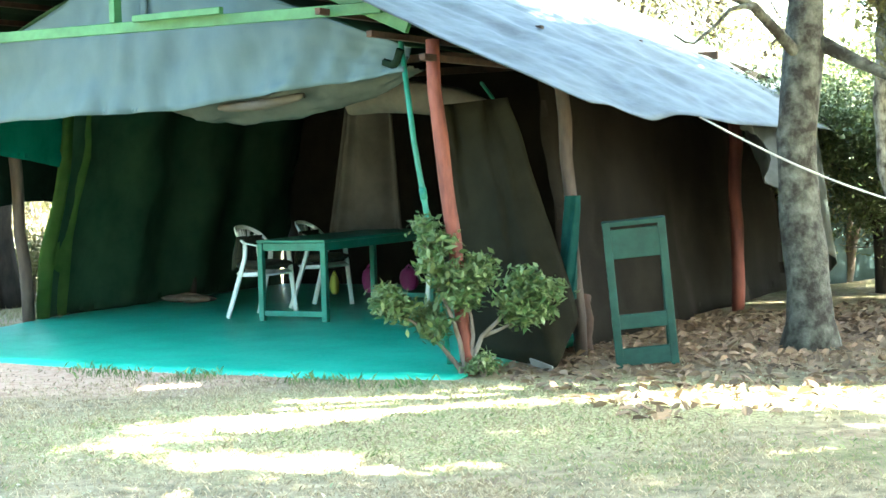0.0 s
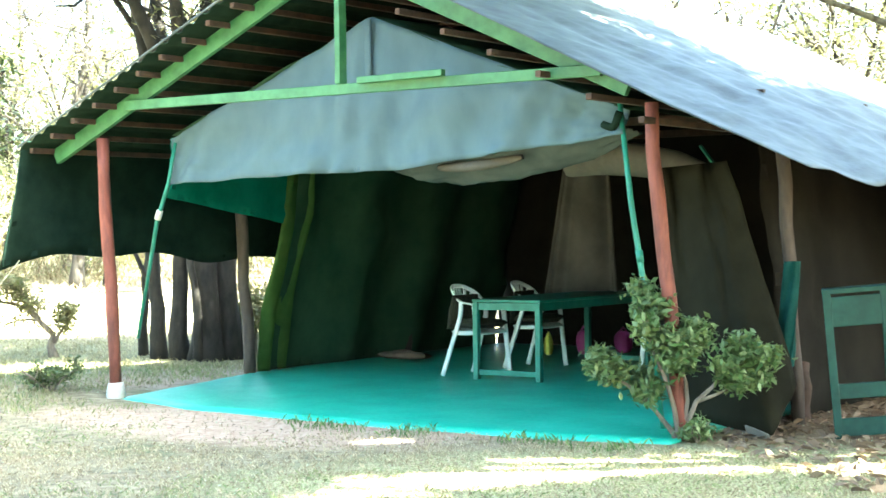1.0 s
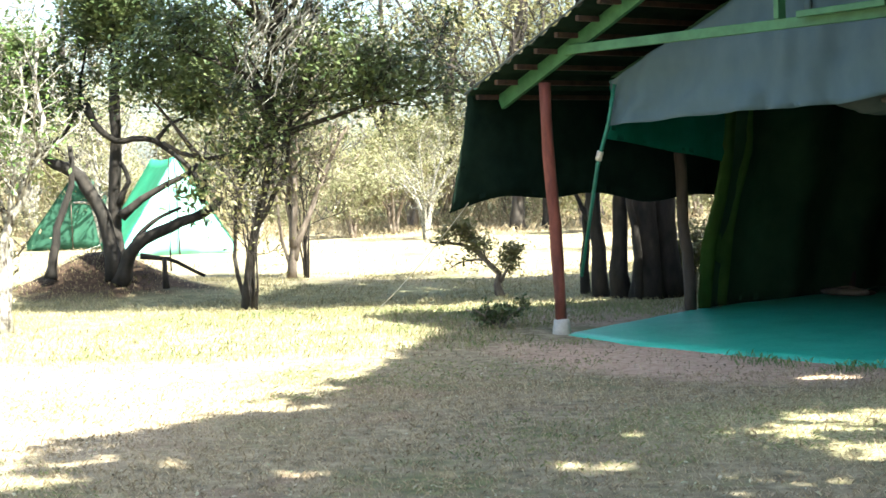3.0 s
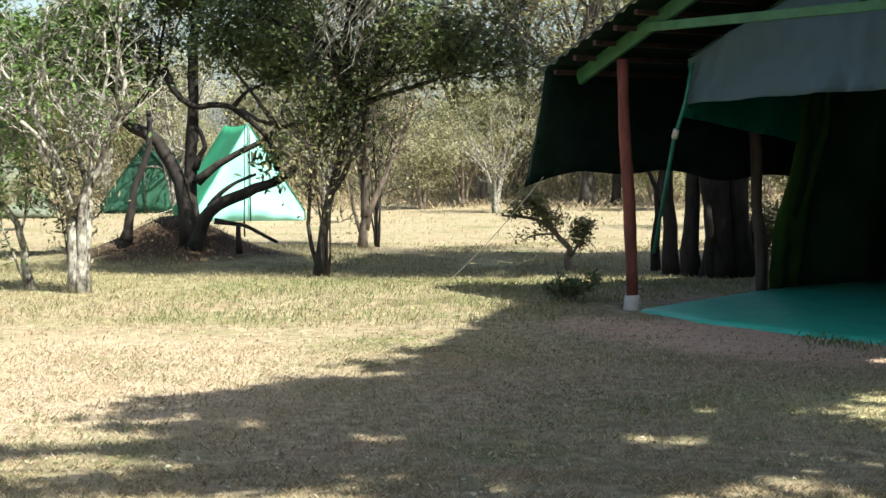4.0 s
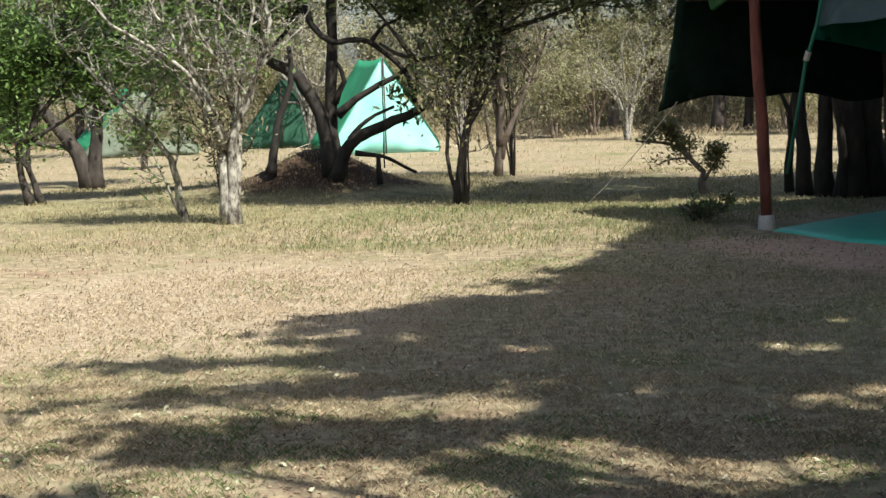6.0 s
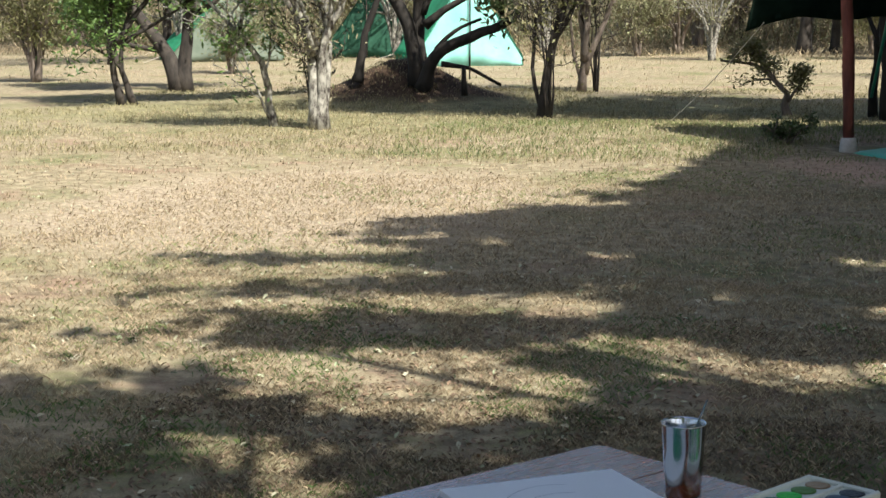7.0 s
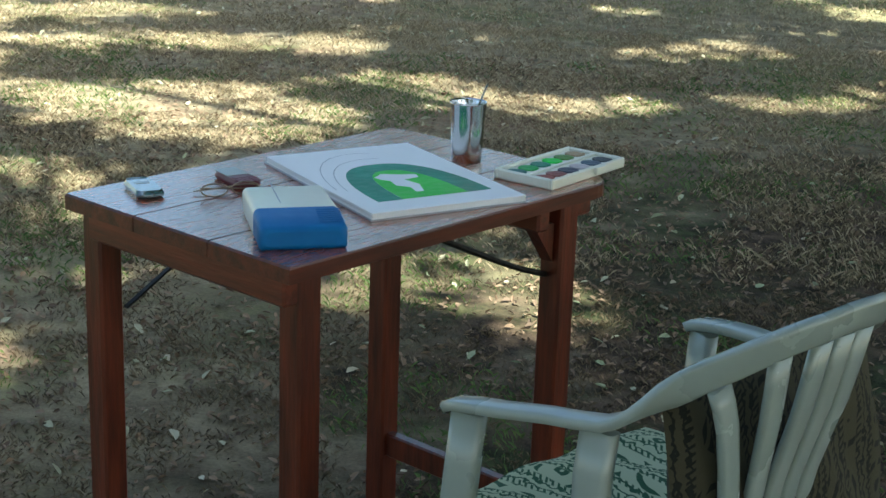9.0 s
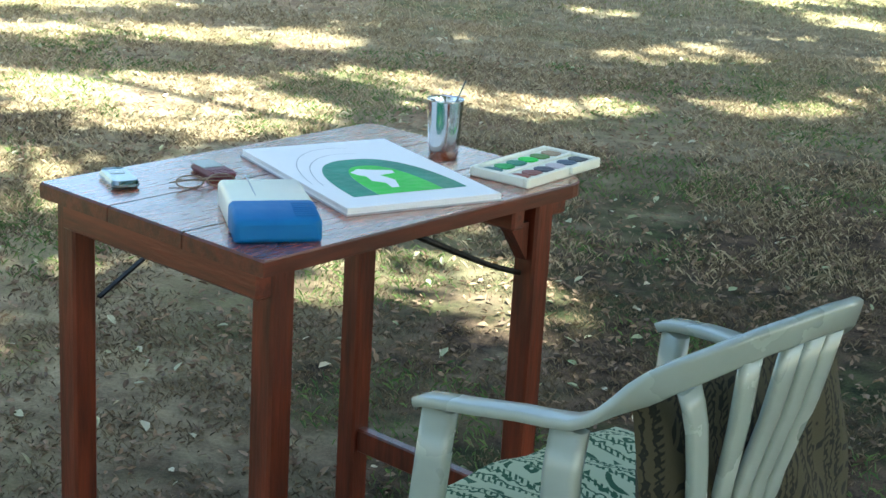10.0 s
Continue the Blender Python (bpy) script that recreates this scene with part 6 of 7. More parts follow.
MINT = material("mint_tent_canvas", (0.27, 0.66, 0.58), (0.38, 0.76, 0.69), 2, 0.8, bump=0.05, through_light=0.3)
TENT_GREEN = material("green_tent_canvas", (0.015, 0.22, 0.10), (0.03, 0.30, 0.15), 2, 0.8, bump=0.05, through_light=0.3)
TENT_GREY = material("grey_green_tent_canvas", (0.12, 0.155, 0.115), (0.19, 0.225, 0.175), 2, 0.8, bump=0.05, through_light=0.2)
small_tent((-8.95, 37.1), 26, 2.6, 2.45, 2.14, MINT, TENT_GREEN, "mint green ridge tent pitched in the sun")
small_tent((-15.45, 38.8), 31, 2.6, 2.7, 1.7, TENT_GREY, TENT_GREEN, "grey-green ridge tent under the trees")
TENT_DULL = material("dull_dark_green_tent_canvas", (0.012, 0.06, 0.036), (0.022, 0.095, 0.055), 2, 0.85, bump=0.05, through_light=0.15)
small_tent((-12.3, 42.0), 4, 2.4, 2.3, 1.75, TENT_DULL, TENT_DULL, "dark green ridge tent half hidden by trees")


# ---------------------------------------------------------------- plastic armchairs
def cushion_material(name, base, ink, fine=1.7):
    mat = bpy.data.materials.new(name)
    mat.use_nodes = True
    n, l = mat.node_tree.nodes, mat.node_tree.links
    bsdf = n["Principled BSDF"]
    co = n.new("ShaderNodeTexCoord")

    def wave(scale, rot, kind, dist, dscale, lo, hi):
        mp = n.new("ShaderNodeMapping")
        mp.inputs["Rotation"].default_value, mp.inputs["Scale"].default_value = (0, 0, rot), (fine, fine, fine)
        l.new(co.outputs["Object"], mp.inputs[0])
        w = n.new("ShaderNodeTexWave")
        w.wave_type = kind
        w.inputs["Scale"].default_value, w.inputs["Distortion"].default_value, w.inputs["Detail Scale"].default_value, w.inputs["Detail"].default_value = scale, dist, dscale, 1
        l.new(mp.outputs[0], w.inputs["Vector"])
        r = n.new("ShaderNodeValToRGB")
        r.color_ramp.elements[0].position, r.color_ramp.elements[1].position = lo, hi
        l.new(w.outputs["Fac"], r.inputs[0])
        return r.outputs[0]

    def join(op, a, b):
        m = n.new("ShaderNodeMath")
        m.operation = op
        l.new(a, m.inputs[0])
        l.new(b, m.inputs[1])
        return m.outputs[0]

    band = wave(3.0, 0.0, "BANDS", 0, 1, 0.35, 0.45)
    zig = wave(14, 0.0, "BANDS", 5.5, 3.2, 0.76, 0.81)
    dashes = join("MULTIPLY", wave(22, 0.9, "BANDS", 0.6, 2, 0.62, 0.68), wave(6.0, 0.0, "BANDS", 0.3, 1, 0.5, 0.56))
    vor = n.new("ShaderNodeTexVoronoi")
    vor.inputs["Scale"].default_value = 6.5 * fine
    vor.inputs["Randomness"].default_value = 0.5
    l.new(co.outputs["Object"], vor.inputs["Vector"])
    sine = n.new("ShaderNodeMath")
    sine.operation = "SINE"
    mul = n.new("ShaderNodeMath")
    mul.operation = "MULTIPLY"
    mul.inputs[1].default_value = 20
    l.new(vor.outputs["Distance"], mul.inputs[0])
    l.new(mul.outputs[0], sine.inputs[0])
    ring = n.new("ShaderNodeValToRGB")
    ring.color_ramp.elements[0].position, ring.color_ramp.elements[1].position = 0.55, 0.65
    l.new(sine.outputs[0], ring.inputs[0])
    inv = n.new("ShaderNodeMath")
    inv.operation = "SUBTRACT"
    inv.inputs[0].default_value = 1
    l.new(band, inv.inputs[1])
    ink_fac = join("MAXIMUM", join("MULTIPLY", band, join("MAXIMUM", zig, dashes)), join("MULTIPLY", inv.outputs[0], join("MULTIPLY", ring.outputs[0], wave(9, 0.4, "BANDS", 2, 2, 0.2, 0.3))))
    mx = n.new("ShaderNodeMix")
    mx.data_type = "RGBA"
    mx.inputs["A"].default_value, mx.inputs["B"].default_value = (*base, 1), (*ink, 1)
    l.new(ink_fac, mx.inputs["Factor"])
    l.new(mx.outputs["Result"], bsdf.inputs["Base Color"])
    bsdf.inputs["Roughness"].default_value = 0.9
    nz = n.new("ShaderNodeTexNoise")
    nz.inputs["Scale"].default_value = 400
    l.new(co.outputs["Object"], nz.inputs["Vector"])
    bp = n.new("ShaderNodeBump")
    bp.inputs["Strength"].default_value, bp.inputs["Distance"].default_value = 0.3, 0.003
    l.new(nz.outputs["Fac"], bp.inputs["Height"])
    l.new(bp.outputs[0], bsdf.inputs["Normal"])
    return mat


PRINT = cushion_material("cream_green_print_cloth", (0.42, 0.47, 0.31), (0.025, 0.085, 0.042))
# darker khaki copy of the print: blocked light is put into its colour
PRINT_SHADED = cushion_material("khaki_shaded_print_cloth", (0.048, 0.044, 0.024), (0.004, 0.006, 0.004), 1.9)


def armchair(m, label, group, plastic=None):
    """A stackable moulded armchair; it faces its own +y."""
    plastic = plastic or SHADED_PLASTIC
    root = thing("plastic_armchair", m, label, "chair", group)
    half = [(0.222, 0.142, 0.634), (0.229, 0.125, 0.643), (0.222, 0.06, 0.654), (0.205, 0.0, 0.662), (0.186, -0.065, 0.668), (0.18, -0.105, 0.692), (0.172, -0.139, 0.721), (0.158, -0.17, 0.747), (0.139, -0.197, 0.766), (0.114, -0.22, 0.783), (0.085, -0.236, 0.795), (0.05, -0.247, 0.802), (0.017, -0.25, 0.805)]
    path = smooth_line([(-x, y, z) for x, y, z in half] + [(x, y, z) for x, y, z in half[::-1]], 0.03)
    ups, ws = [], []
    for p in path:
        k = min(1, max(0, (p.z - 0.67) / 0.07))
        side = Vector((1 if p.x > 0 else -1, 0, 0))
        out = Vector((p.x, p.y + 0.02, 0)).normalized() if p.y < 0 else side
        ups.append((out * (1 - k) + Vector((0, -0.25, 1)) * k).normalized())
        ws.append(0.036)
    part("arm_rail", Build().sweep(path, ws, 0.015, ups, 12), plastic, root, "arms and top rail in one sweep")
    # seat shell
    def seat(s, t):
        x = (-0.5 + s) * (0.37 + 0.04 * t)
        y = -0.17 + 0.34 * t
        drop = -0.03 * max(0, t - 0.88) / 0.12
        return (x, y, 0.405 - 0.03 * math.sin(math.pi * s) * math.sin(math.pi * t) + drop + 0.012 * t)
    part("seat", Build().sheet(seat, 14, 14, 0.012), plastic, root)
    # slats of the back
    for x1, xm, x0, ytop, ztop in ((-0.143, -0.113, -0.085, -0.186, 0.738), (-0.092, -0.066, -0.052, -0.226, 0.774), (-0.038, -0.028, -0.02, -0.241, 0.783), (0.0, 0.006, 0.01, -0.244, 0.786), (0.04, 0.04, 0.04, -0.242, 0.784)):
        pts = [(x0, -0.165, 0.40), (x0 * 0.7 + xm * 0.3, -0.176, 0.5), (xm, -0.19, 0.59), (xm * 0.4 + x1 * 0.6, (ytop - 0.2) / 2, 0.69), (x1, ytop, ztop)]
        line = smooth_line(pts, 0.05)
        part("slat", Build().sweep(line, [0.024 + 0.011 * k / (len(line) - 1) for k in range(len(line))], 0.012, [(1, 0, 0)] * len(line), 10), plastic, root)
    for sx in (-1, 1):
        # front leg runs up to the arm tip
        pts = [(sx * 0.25, 0.165, 0.0), (sx * 0.232, 0.135, 0.38), (sx * 0.224, 0.112, 0.636)]
        part("front_leg", Build().sweep(smooth_line(pts, 0.08), 0.044, 0.024, [(0.3 * sx, 1, 0)] * len(smooth_line(pts, 0.08)), 10), plastic, root)
        pts = [(sx * 0.235, -0.24, 0.0), (sx * 0.208, -0.12, 0.36), (sx * 0.197, -0.062, 0.54), (sx * 0.187, -0.06, 0.66)]
        part("rear_leg", Build().sweep(smooth_line(pts, 0.06), 0.046, 0.024, [(0.2 * sx, 1, 0.1)] * len(smooth_line(pts, 0.06)), 10), plastic, root)
        pts = [(sx * 0.19, -0.15, 0.39), (sx * 0.205, 0, 0.39), (sx * 0.225, 0.12, 0.40)]
        part("side_rail", Build().sweep(smooth_line(pts, 0.08), 0.04, 0.014, [(0, 0, 1)] * len(smooth_line(pts, 0.08)), 8), plastic, root)
    return root


def pillow(b, sx, sy, sz, m=None, power=4):
    m = m or Matrix.Identity(4)
    def shell(sign):
        def fn(s, t):
            x, y = 2 * s - 1, 2 * t - 1
            edge = max(0.0, (1 - abs(x) ** power) * (1 - abs(y) ** power)) ** 0.4
            return m @ Vector((sx / 2 * x, sy / 2 * y, sign * sz / 2 * edge + 0.006 * math.sin(9 * x + 5 * y) * edge))
        return fn
    b.sheet(shell(1), 18, 18)
    low = Build().sheet(shell(-1), 18, 18)
    return b.add(low.v, [f[::-1] for f in low.f], True)


def cushions(m, label_seat, label_back, seat_mat, back_mat):
    c1 = thing("seat_cushion", m @ pose(0, 0.0, 0.47), label_seat, "cushion", "chair cushions")
    part("cover", pillow(Build(), 0.41, 0.38, 0.075), seat_mat, c1)
    part("piping", Build().tube([(0.196 * math.cos(a) / max(abs(math.cos(a)), abs(math.sin(a))), 0.166 * math.sin(a) / max(abs(math.cos(a)), abs(math.sin(a))), 0.0) for a in [6.2832 * i / 40 for i in range(41)]], 0.006, 6), seat_mat, c1)
    c2 = thing("back_cushion", m @ pose(0.035, -0.155, 0.575, 78), label_back, "cushion", "chair cushions")
    part("cover", pillow(Build(), 0.40, 0.315, 0.062), back_mat, c2)
    return c1


CHAIR = pose(0.0624, 1.737, 0, 0, 0, 48.9)
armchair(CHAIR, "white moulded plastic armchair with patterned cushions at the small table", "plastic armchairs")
cushions(CHAIR, "cream seat cushion printed with dark green patterns", "khaki printed back cushion behind the slats, shade put into its colour", PRINT, PRINT_SHADED)
for u, v, turn, lab in ((1.64, 3.12, -92, "white plastic armchair with a cushion at the mess table"), (1.66, 4.15, -86, "white plastic armchair behind another at the mess table"), (3.02, 4.35, 92, "white plastic armchair on the far side of the mess table")):
    m = MESS @ pose(u, v, 0.035, 0, 0, turn) @ Matrix.Scale(1.05, 4)
    armchair(m, lab, "plastic armchairs", MESS_PLASTIC)
    cushions(m, "dull seat cushion on a plastic chair", "dark back cushion on a plastic chair", PRINT_SHADED, PRINT_SHADED)


# ---------------------------------------------------------------- small table and what lies on it
TABLE_AT, TABLE_TURN = (-0.415, 2.262), 53.3
TABLE = pose(*TABLE_AT, 0, 0, 0, TABLE_TURN)
TL, TW, TH = 0.685, 0.485, 0.735


def folding_table():
    root = thing("folding_table", TABLE, "small varnished red-brown wooden folding table on the grass", "table")
    # three planks along the length; the far end is rounded off
    edges = [-TW / 2, -0.075, 0.09, TW / 2 + 0.014]
    for k in range(3):
        a, c = edges[k] + 0.0006, edges[k + 1] - 0.0006
        ra = 0.05 if k == 0 else 0.004
        rc = 0.02 if k == 2 else 0.004
        out = [(-TL / 2, a + 0.0012), (-TL / 2 + 0.0012, a)]
        out += [(TL / 2 + 0.028 - ra + ra * math.sin(q), a + ra - ra * math.cos(q)) for q in [i * math.pi / 10 for i in range(6)]]
        out += [(TL / 2 + 0.028 - rc + rc * math.cos(q), c - rc + rc * math.sin(q)) for q in [i * math.pi / 10 for i in range(6)]]
        out += [(-TL / 2 + 0.0012, c), (-TL / 2, c - 0.0012)]
        b = Build()
        mid = (a + c) / 2
        inset = [(x - math.copysign(0.003, x), mid + (y - mid) * (1 - 0.0024 / (c - a))) for x, y in out]
        n = len(out)
        z = TH
        verts = [(x, y, z - 0.024) for x, y in out] + [(x, y, z - 0.003) for x, y in out] + [(x, y, z) for x, y in inset]
        faces = [tuple(range(n))[::-1], tuple(range(2 * n, 3 * n))]
        faces += [(r * n + i, r * n + (i + 1) % n, r * n + n + (i + 1) % n, r * n + n + i) for r in (0, 1) for i in range(n)]
        b.add(verts, faces)
        plank = part("plank", b, RED_WOOD, root)
        plank.data.materials.append(RED_WOOD_SHADED)
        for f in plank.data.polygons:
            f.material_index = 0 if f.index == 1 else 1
    top = TH - 0.024
    for x in (-TL / 2 + 0.055, TL / 2 - 0.095):
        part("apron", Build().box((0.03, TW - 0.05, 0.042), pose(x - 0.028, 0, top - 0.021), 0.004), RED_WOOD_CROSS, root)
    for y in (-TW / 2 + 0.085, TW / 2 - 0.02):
        part("batten", Build().box((TL - 0.12, 0.02, 0.035), pose(0.01, y, top - 0.0175), 0.003), RED_WOOD_SHADED, root)
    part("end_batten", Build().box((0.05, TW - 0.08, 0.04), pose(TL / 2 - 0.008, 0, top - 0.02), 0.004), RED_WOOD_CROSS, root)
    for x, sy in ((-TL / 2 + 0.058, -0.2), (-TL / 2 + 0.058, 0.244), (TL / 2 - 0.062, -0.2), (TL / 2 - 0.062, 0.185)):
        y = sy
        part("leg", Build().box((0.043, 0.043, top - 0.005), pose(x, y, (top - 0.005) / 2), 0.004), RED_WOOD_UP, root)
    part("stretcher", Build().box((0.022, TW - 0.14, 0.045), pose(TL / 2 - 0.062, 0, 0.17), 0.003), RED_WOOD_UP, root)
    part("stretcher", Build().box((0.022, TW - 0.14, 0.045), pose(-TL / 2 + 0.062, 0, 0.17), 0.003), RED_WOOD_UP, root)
    part("bracket", Build().prism([(0, 0), (0.048, 0), (0, -0.065)], -0.012, 0.012, pose(TL / 2 - 0.088, -TW / 2 + 0.045, top - 0.035, 90, 0, 180)), RED_WOOD_UP, root, "small wooden corner bracket")
    y = TW / 2 - 0.03
    part("stay", Build().bar((-TL / 2 + 0.075, y, 0.548), (-TL / 2 + 0.36, y, 0.70), 0.010, 0.004, 0.001), IRON, root, "black iron folding stay")
    y = -TW / 2 + 0.045
    part("stay", Build().tube(smooth_line([(TL / 2 - 0.09, y, 0.588), (TL / 2 - 0.18, y, 0.622), (TL / 2 - 0.35, y, 0.70)], 0.03), 0.005, 6), IRON, root, "black iron folding stay")
    return root


folding_table()


def on_top(x, y, turn=0.0, lift=0.0):
    """A pose on the table from a place in the world."""
    return pose(x, y, TH + lift, 0, 0, turn)


def drawing_pad():
    # own axes: x along the near edge, y up the sheet
    n, r = Vector((-0.352, 2.084)), Vector((-0.141, 2.235))
    turn = math.degrees(math.atan2(r.y - n.y, r.x - n.x))
    W, H = 0.264, 0.375
    root = thing("drawing_pad", on_top(n.x, n.y, turn), "white drawing pad with a green arch painted on its top sheet", "drawing pad")
    part("backing_card", Build().box((W + 0.004, H + 0.004, 0.002), pose(W / 2, H / 2, 0.001), 0.0004), PENCIL, root, "grey card back")
    for k in range(5):
        part("sheet", Build().box((W - 0.0012 * (k % 3), H - 0.001 * (k % 2), 0.0017), pose(W / 2 + 0.0006 * (k % 2), H / 2, 0.0031 + 0.0019 * k, 0, 0, 0.12 * (k % 3 - 1)), 0.0004), PAPER, root)
    z = 0.0118

    cx = 0.136
    base = 0.052
    def band(rx0, ry0, rx1, ry1, z0, mat, label):
        b = Build()
        pts = [math.pi * i / 32 for i in range(33)]
        out = [(cx + rx0 * math.copysign(abs(math.cos(a)) ** 0.8, math.cos(a)), base + ry0 * math.sin(a) ** 0.85, z0) for a in pts]
        inn = [(cx + rx1 * math.copysign(abs(math.cos(a)) ** 0.8, math.cos(a)), base + ry1 * math.sin(a) ** 0.85, z0) for a in pts]
        k = len(pts)
        b.add(out + inn, [(i, i + 1, k + i + 1, k + i) for i in range(k - 1)])
        part("painted_band", b, mat, root, label)
    band(0.098, 0.207, 0.056, 0.164, z, PAINT_DARK, "deep green painted arch band")
    band(0.056, 0.164, 0.0, 0.0, z + 0.0002, PAINT_LIGHT, "bright green painted field")
    blob = [(0.0, 0.02), (0.012, 0.055), (0.004, 0.085), (0.03, 0.09), (0.034, 0.105), (0.006, 0.115), (-0.012, 0.125), (-0.03, 0.11), (-0.026, 0.095), (-0.018, 0.085), (-0.022, 0.06), (-0.008, 0.045), (-0.012, 0.02)]
    part("unpainted_patch", Build().prism([(cx - 0.004 + x * 1.1, base + 0.008 + y * 1.1) for x, y in blob], z + 0.0003, z + 0.0006), PAPER, root, "unpainted white patch")
    for rx, ry in ((0.115, 0.245), (0.128, 0.285)):
        pts = [(cx + rx * math.cos(a), base + ry * math.sin(a) ** 0.85, z) for a in [math.pi * (0.42 + 0.5 * i / 24) for i in range(25)]]
        part("pencil_line", Build().sweep([Vector(p) for p in pts], 0.0011, 0.0003, [(0.7, 0.7, 0)] * len(pts), 4), PENCIL, root)
    return root


drawing_pad()


def mobile_phone(m, body, label, closed=False):
    root = thing("mobile_phone", m, label, "phone", "mobile phones")
    L, W, T = 0.088, 0.043, 0.0125 if closed else 0.0115
    out = []
    for cx, cy, a0 in ((W / 2 - 0.012, L / 2 - 0.012, 0), (-W / 2 + 0.012, L / 2 - 0.012, 1), (-W / 2 + 0.012, -L / 2 + 0.012, 2), (W / 2 - 0.012, -L / 2 + 0.012, 3)):
        out += [(cx + 0.012 * math.cos(math.pi / 2 * (a0 + i / 5)), cy + 0.012 * math.sin(math.pi / 2 * (a0 + i / 5))) for i in range(6)]
    b = Build()
    n = len(out)
    rings = [(0.9, 0.0), (1.0, 0.004), (1.0, T - 0.005), (0.88, T)]
    b.add([(x * k, y * k, z) for k, z in rings for x, y in out], [tuple(range(n))[::-1], tuple(range(3 * n, 4 * n))] + [(r * n + i, r * n + (i + 1) % n, r * n + n + (i + 1) % n, r * n + n + i) for r in range(3) for i in range(n)])
    part("casing", b, body, root)
    if closed:
        part("hinge", Build().tube([(-0.016, L / 2 - 0.006, T - 0.003), (0.016, L / 2 - 0.006, T - 0.003)], 0.0045, 10), body, root)
        part("outer_display", Build().box((0.022, 0.014, 0.001), pose(0, 0.012, T + 0.0002), 0.0004), SCREEN, root, "small pale outer display")
        return root
    part("display", Build().box((0.037, 0.047, 0.0012), pose(0, 0.022, T + 0.0004), 0.0005), SCREEN, root, "pale reflecting display")
    for r in range(4):
        for c in range(3):
            part("key", Build().box((0.0105, 0.0065, 0.0012), pose((c - 1) * 0.0125, -0.018 - r * 0.0088, T + 0.0004), 0.0004), body, root)
    return root


mobile_phone(on_top(-0.712, 2.172, 32), DARK_TEAL, "small dark teal folded mobile phone lying on the table", True)
mobile_phone(on_top(-0.588, 2.262, 40), MAROON, "small maroon mobile phone lying on the table")


def steel_cup():
    root = thing("steel_tumbler", on_top(-0.25, 2.485), "polished steel tumbler with a brush in it", "cup")
    prof = [(0.0, 0.0), (0.0255, 0.0), (0.0265, 0.002), (0.0275, 0.02), (0.030, 0.065), (0.0325, 0.097), (0.0333, 0.099), (0.0328, 0.1), (0.0314, 0.097), (0.0288, 0.065), (0.026, 0.02), (0.0, 0.008)]
    prof = [(r * 0.94, z) for r, z in prof]
    part("body", Build().lathe(prof, 36), STEEL, root)
    water = material("murky_water", (0.10, 0.12, 0.10), (0.14, 0.16, 0.13), 6, 0.1)
    part("water", Build().lathe([(0.0, 0.06), (0.0265, 0.06), (0.0, 0.0605)], 24), water, root)
    part("brush_handle", Build().tube([(-0.012, 0.0, 0.012), (0.012, 0.012, 0.08), (0.030, 0.020, 0.128)], [0.003, 0.0022, 0.001], 8), DARK_TEAL, root, "thin brush handle")
    return root


steel_cup()


def paint_box():
    n, r, l = Vector((-0.10, 2.315)), Vector((0.012, 2.495)), Vector((-0.18, 2.40))
    turn = math.degrees(math.atan2(r.y - n.y, r.x - n.x))
    L, W = 0.215, 0.115
    root = thing("paint_box", on_top(n.x, n.y, turn), "white paint box with two rows of paint wells, mostly greens", "paint box")
    part("tray", Build().box((L - 0.004, W - 0.004, 0.011), pose(L / 2, W / 2, 0.0055), 0.002), CREAM, root)
    for sy in (0.004, W - 0.004):
        part("rim", Build().box((L, 0.007, 0.017), pose(L / 2, sy, 0.0085), 0.002), CREAM, root)
    for sx in (0.004, L - 0.004):
        part("rim", Build().box((0.007, W - 0.014, 0.017), pose(sx, W / 2, 0.0085), 0.002), CREAM, root)
    part("divider", Build().box((L - 0.014, 0.006, 0.005), pose(L / 2, W * 0.5, 0.0132), 0.001), CREAM, root)
    part("catch", Build().box((0.03, 0.006, 0.012), pose(L * 0.62, -0.003, 0.011), 0.001), CREAM, root, "cream clasp")
    far = [(0.01, 0.15, 0.13), (0.01, 0.40, 0.05), (0.01, 0.22, 0.12), (0.02, 0.75, 0.04), (0.10, 0.25, 0.02), (0.42, 0.28, 0.15)]
    near = [(0.34, 0.06, 0.03), (0.28, 0.05, 0.03), (0.04, 0.04, 0.07), (0.68, 0.58, 0.60), (0.05, 0.09, 0.14), (0.02, 0.025, 0.035)]
    for row, cols in ((0.74, far), (0.27, near)):
        for k, c in enumerate(cols):
            mat = material("paint_cake", tuple(v * 0.85 for v in c), c, 40, 0.45, bump=0.3, fine=120)
            x = 0.022 + k * (L - 0.044) / 5
            part("paint", Build().lathe([(0.0, 0.0), (0.0172, 0.0), (0.0172, 0.0012), (0.011, 0.0006), (0.0, 0.0008)], 20, pose(x, W * row, 0.0112)), mat, root)
    return root


paint_box()


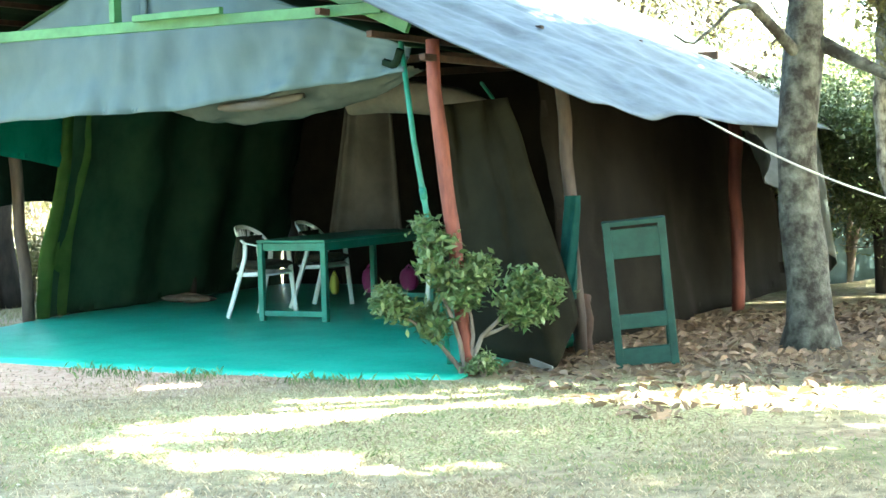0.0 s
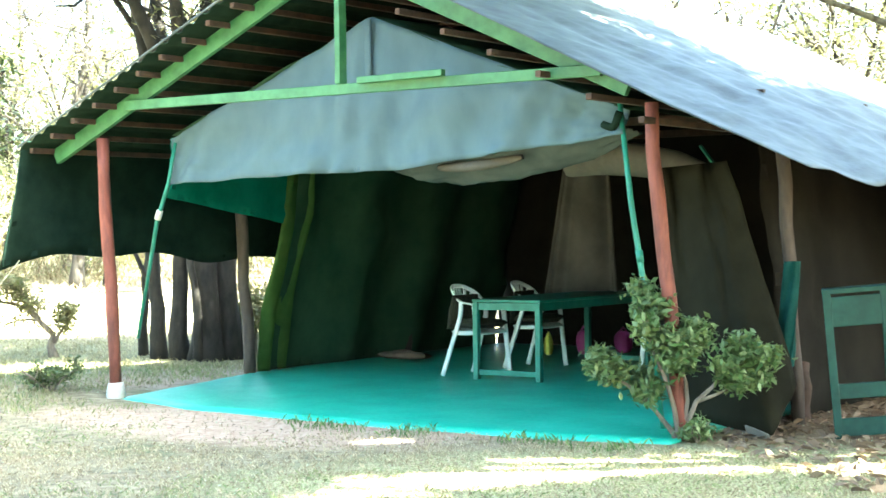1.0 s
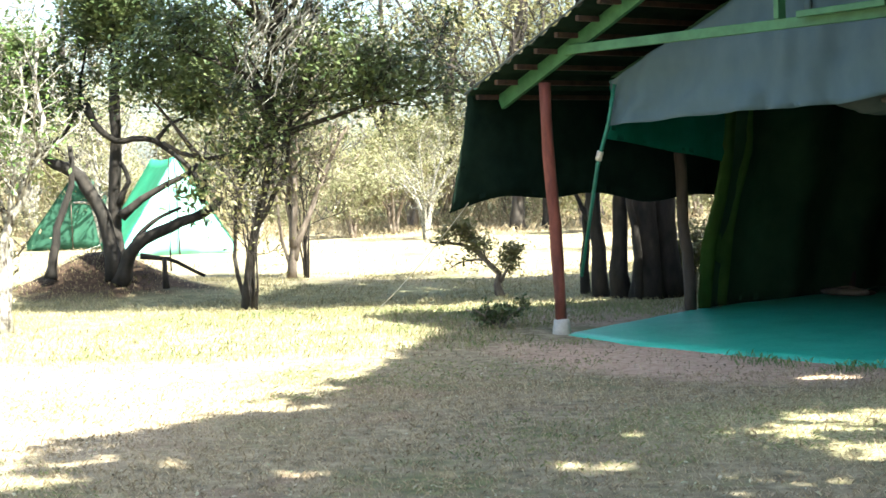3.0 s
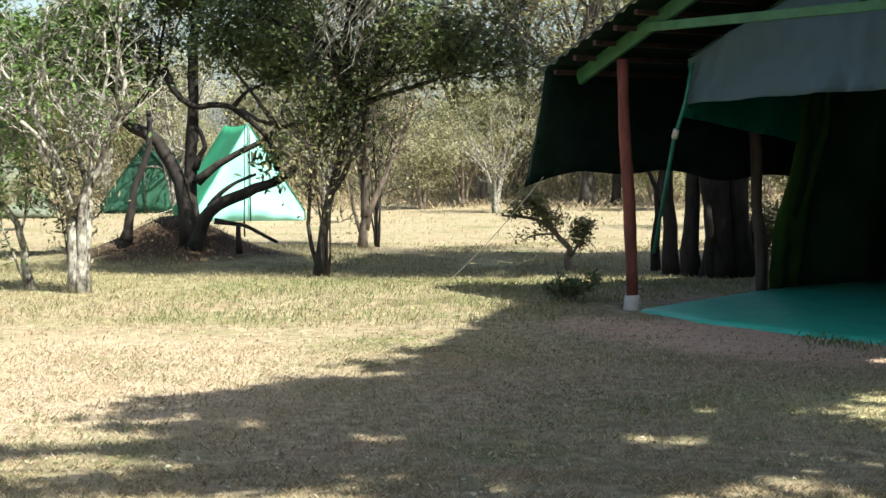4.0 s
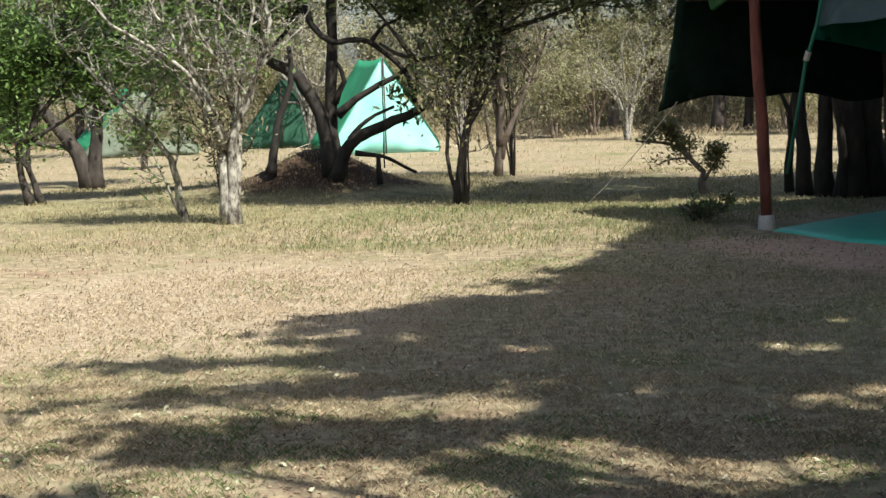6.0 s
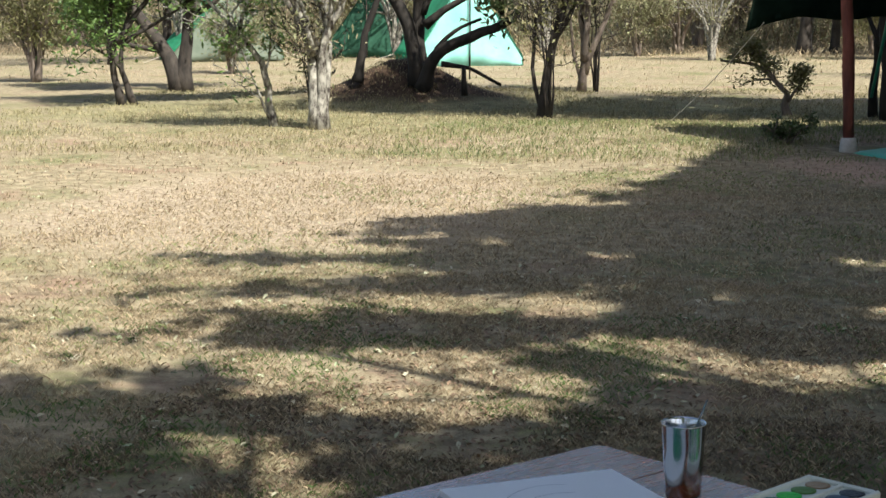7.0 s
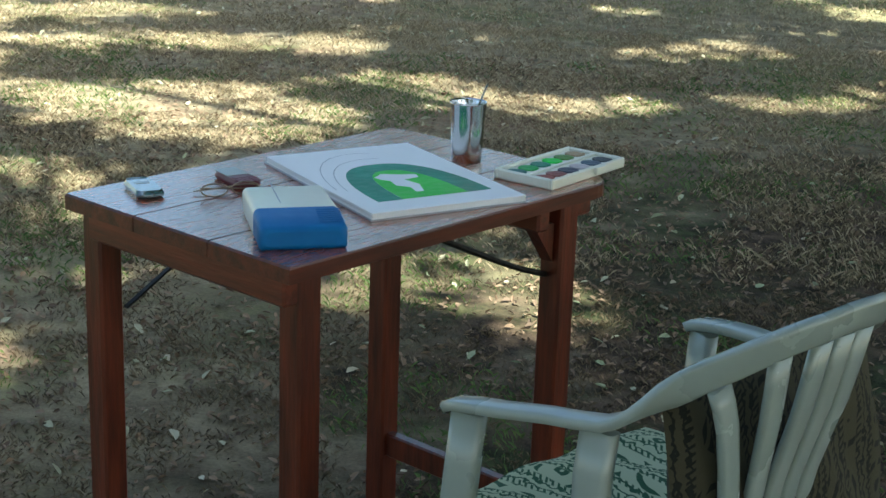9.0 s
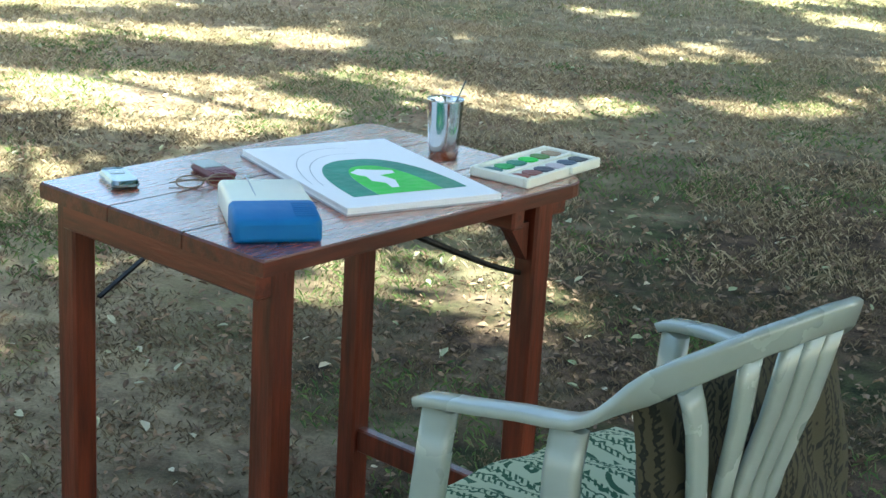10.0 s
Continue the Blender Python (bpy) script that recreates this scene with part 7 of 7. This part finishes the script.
def lidded_box():
    # cream case with a slanting blue end
    a, c = Vector((-0.478, 1.905)), Vector((-0.362, 1.945))
    turn = math.degrees(math.atan2(c.y - a.y, c.x - a.x))
    root = thing("instrument_case", on_top(a.x, a.y, turn), "cream and blue plastic case lying on the table", "case")
    W, L, T = 0.120, 0.212, 0.040

    def block(rings, mat, name, label=""):
        """A rounded shell through rings (y, height, inset)."""
        b = Build()
        loops = []
        for y, zt, k in rings:
            loop = [(W - k, y, 0.003 + k), (W - k - 0.003, y, k), (k + 0.003, y, k), (k, y, 0.003 + k)]
            r = 0.009
            loop += [(k + r - r * math.cos(q), y, zt - k - r + r * math.sin(q)) for q in [i * math.pi / 10 for i in range(6)]]
            loop += [(W - k - r + r * math.sin(q), y, zt - k - r + r * math.cos(q)) for q in [i * math.pi / 10 for i in range(6)]]
            loops.append(loop)
        n = len(loops[0])
        b.add([v for loop in loops for v in loop], [(i * n + k, i * n + (k + 1) % n, i * n + n + (k + 1) % n, i * n + n + k) for i in range(len(loops) - 1) for k in range(n)], True)
        b.add(loops[0], [tuple(range(n))])
        b.add(loops[-1], [tuple(range(n))[::-1]])
        return part(name, b, mat, root, label)

    block([(0.0, 0.033, 0.007), (0.002, 0.0335, 0.003), (0.007, 0.0345, 0.0), (0.040, 0.038, 0.0), (0.0752, T, 0.0)], BLUE, "blue_end", "blue slanting end")
    block([(0.0756, T, 0.0), (L - 0.008, T - 0.004, 0.0), (L - 0.002, T - 0.0045, 0.003), (L, T - 0.006, 0.007)], CREAM, "body", "cream top and sides")
    part("groove", Build().box((0.0015, L - 0.082, 0.0012), pose(0.042, 0.155, T - 0.0015), 0.0002), PENCIL, root)
    for k in range(7):
        part("rib", Build().box((0.034, 0.0028, 0.0009), pose(W - 0.020, 0.012 + k * 0.0068, 0.0352 + (0.012 + k * 0.0068) * 0.131, 7), 0.0006), BLUE, root)
    return root


lidded_box()


def spectacles():
    root = thing("spectacles", on_top(-0.582, 2.182, 30), "folded spectacles with thin pale brown frames", "glasses")
    for s, y in ((-1, 0.0), (1, 0.0)):
        pts = [(s * 0.024 + 0.021 * math.cos(a), y + 0.005 * math.sin(a), 0.010 + 0.0085 * math.sin(a)) for a in [6.2832 * i / 24 for i in range(25)]]
        part("rim", Build().tube(pts, 0.0012, 6, False), CLEAR_BROWN, root)
        part("temple", Build().tube(smooth_line([(s * 0.045, 0.002, 0.014), (s * 0.02, 0.014 + 0.005 * s, 0.010), (-s * 0.05, 0.018 + 0.005 * s, 0.004)], 0.02), 0.0012, 6), CLEAR_BROWN, root)
    part("bridge", Build().tube([(-0.004, 0.0, 0.012), (0, 0.0, 0.014), (0.004, 0, 0.012)], 0.0012, 6), CLEAR_BROWN, root)
    return root


spectacles()
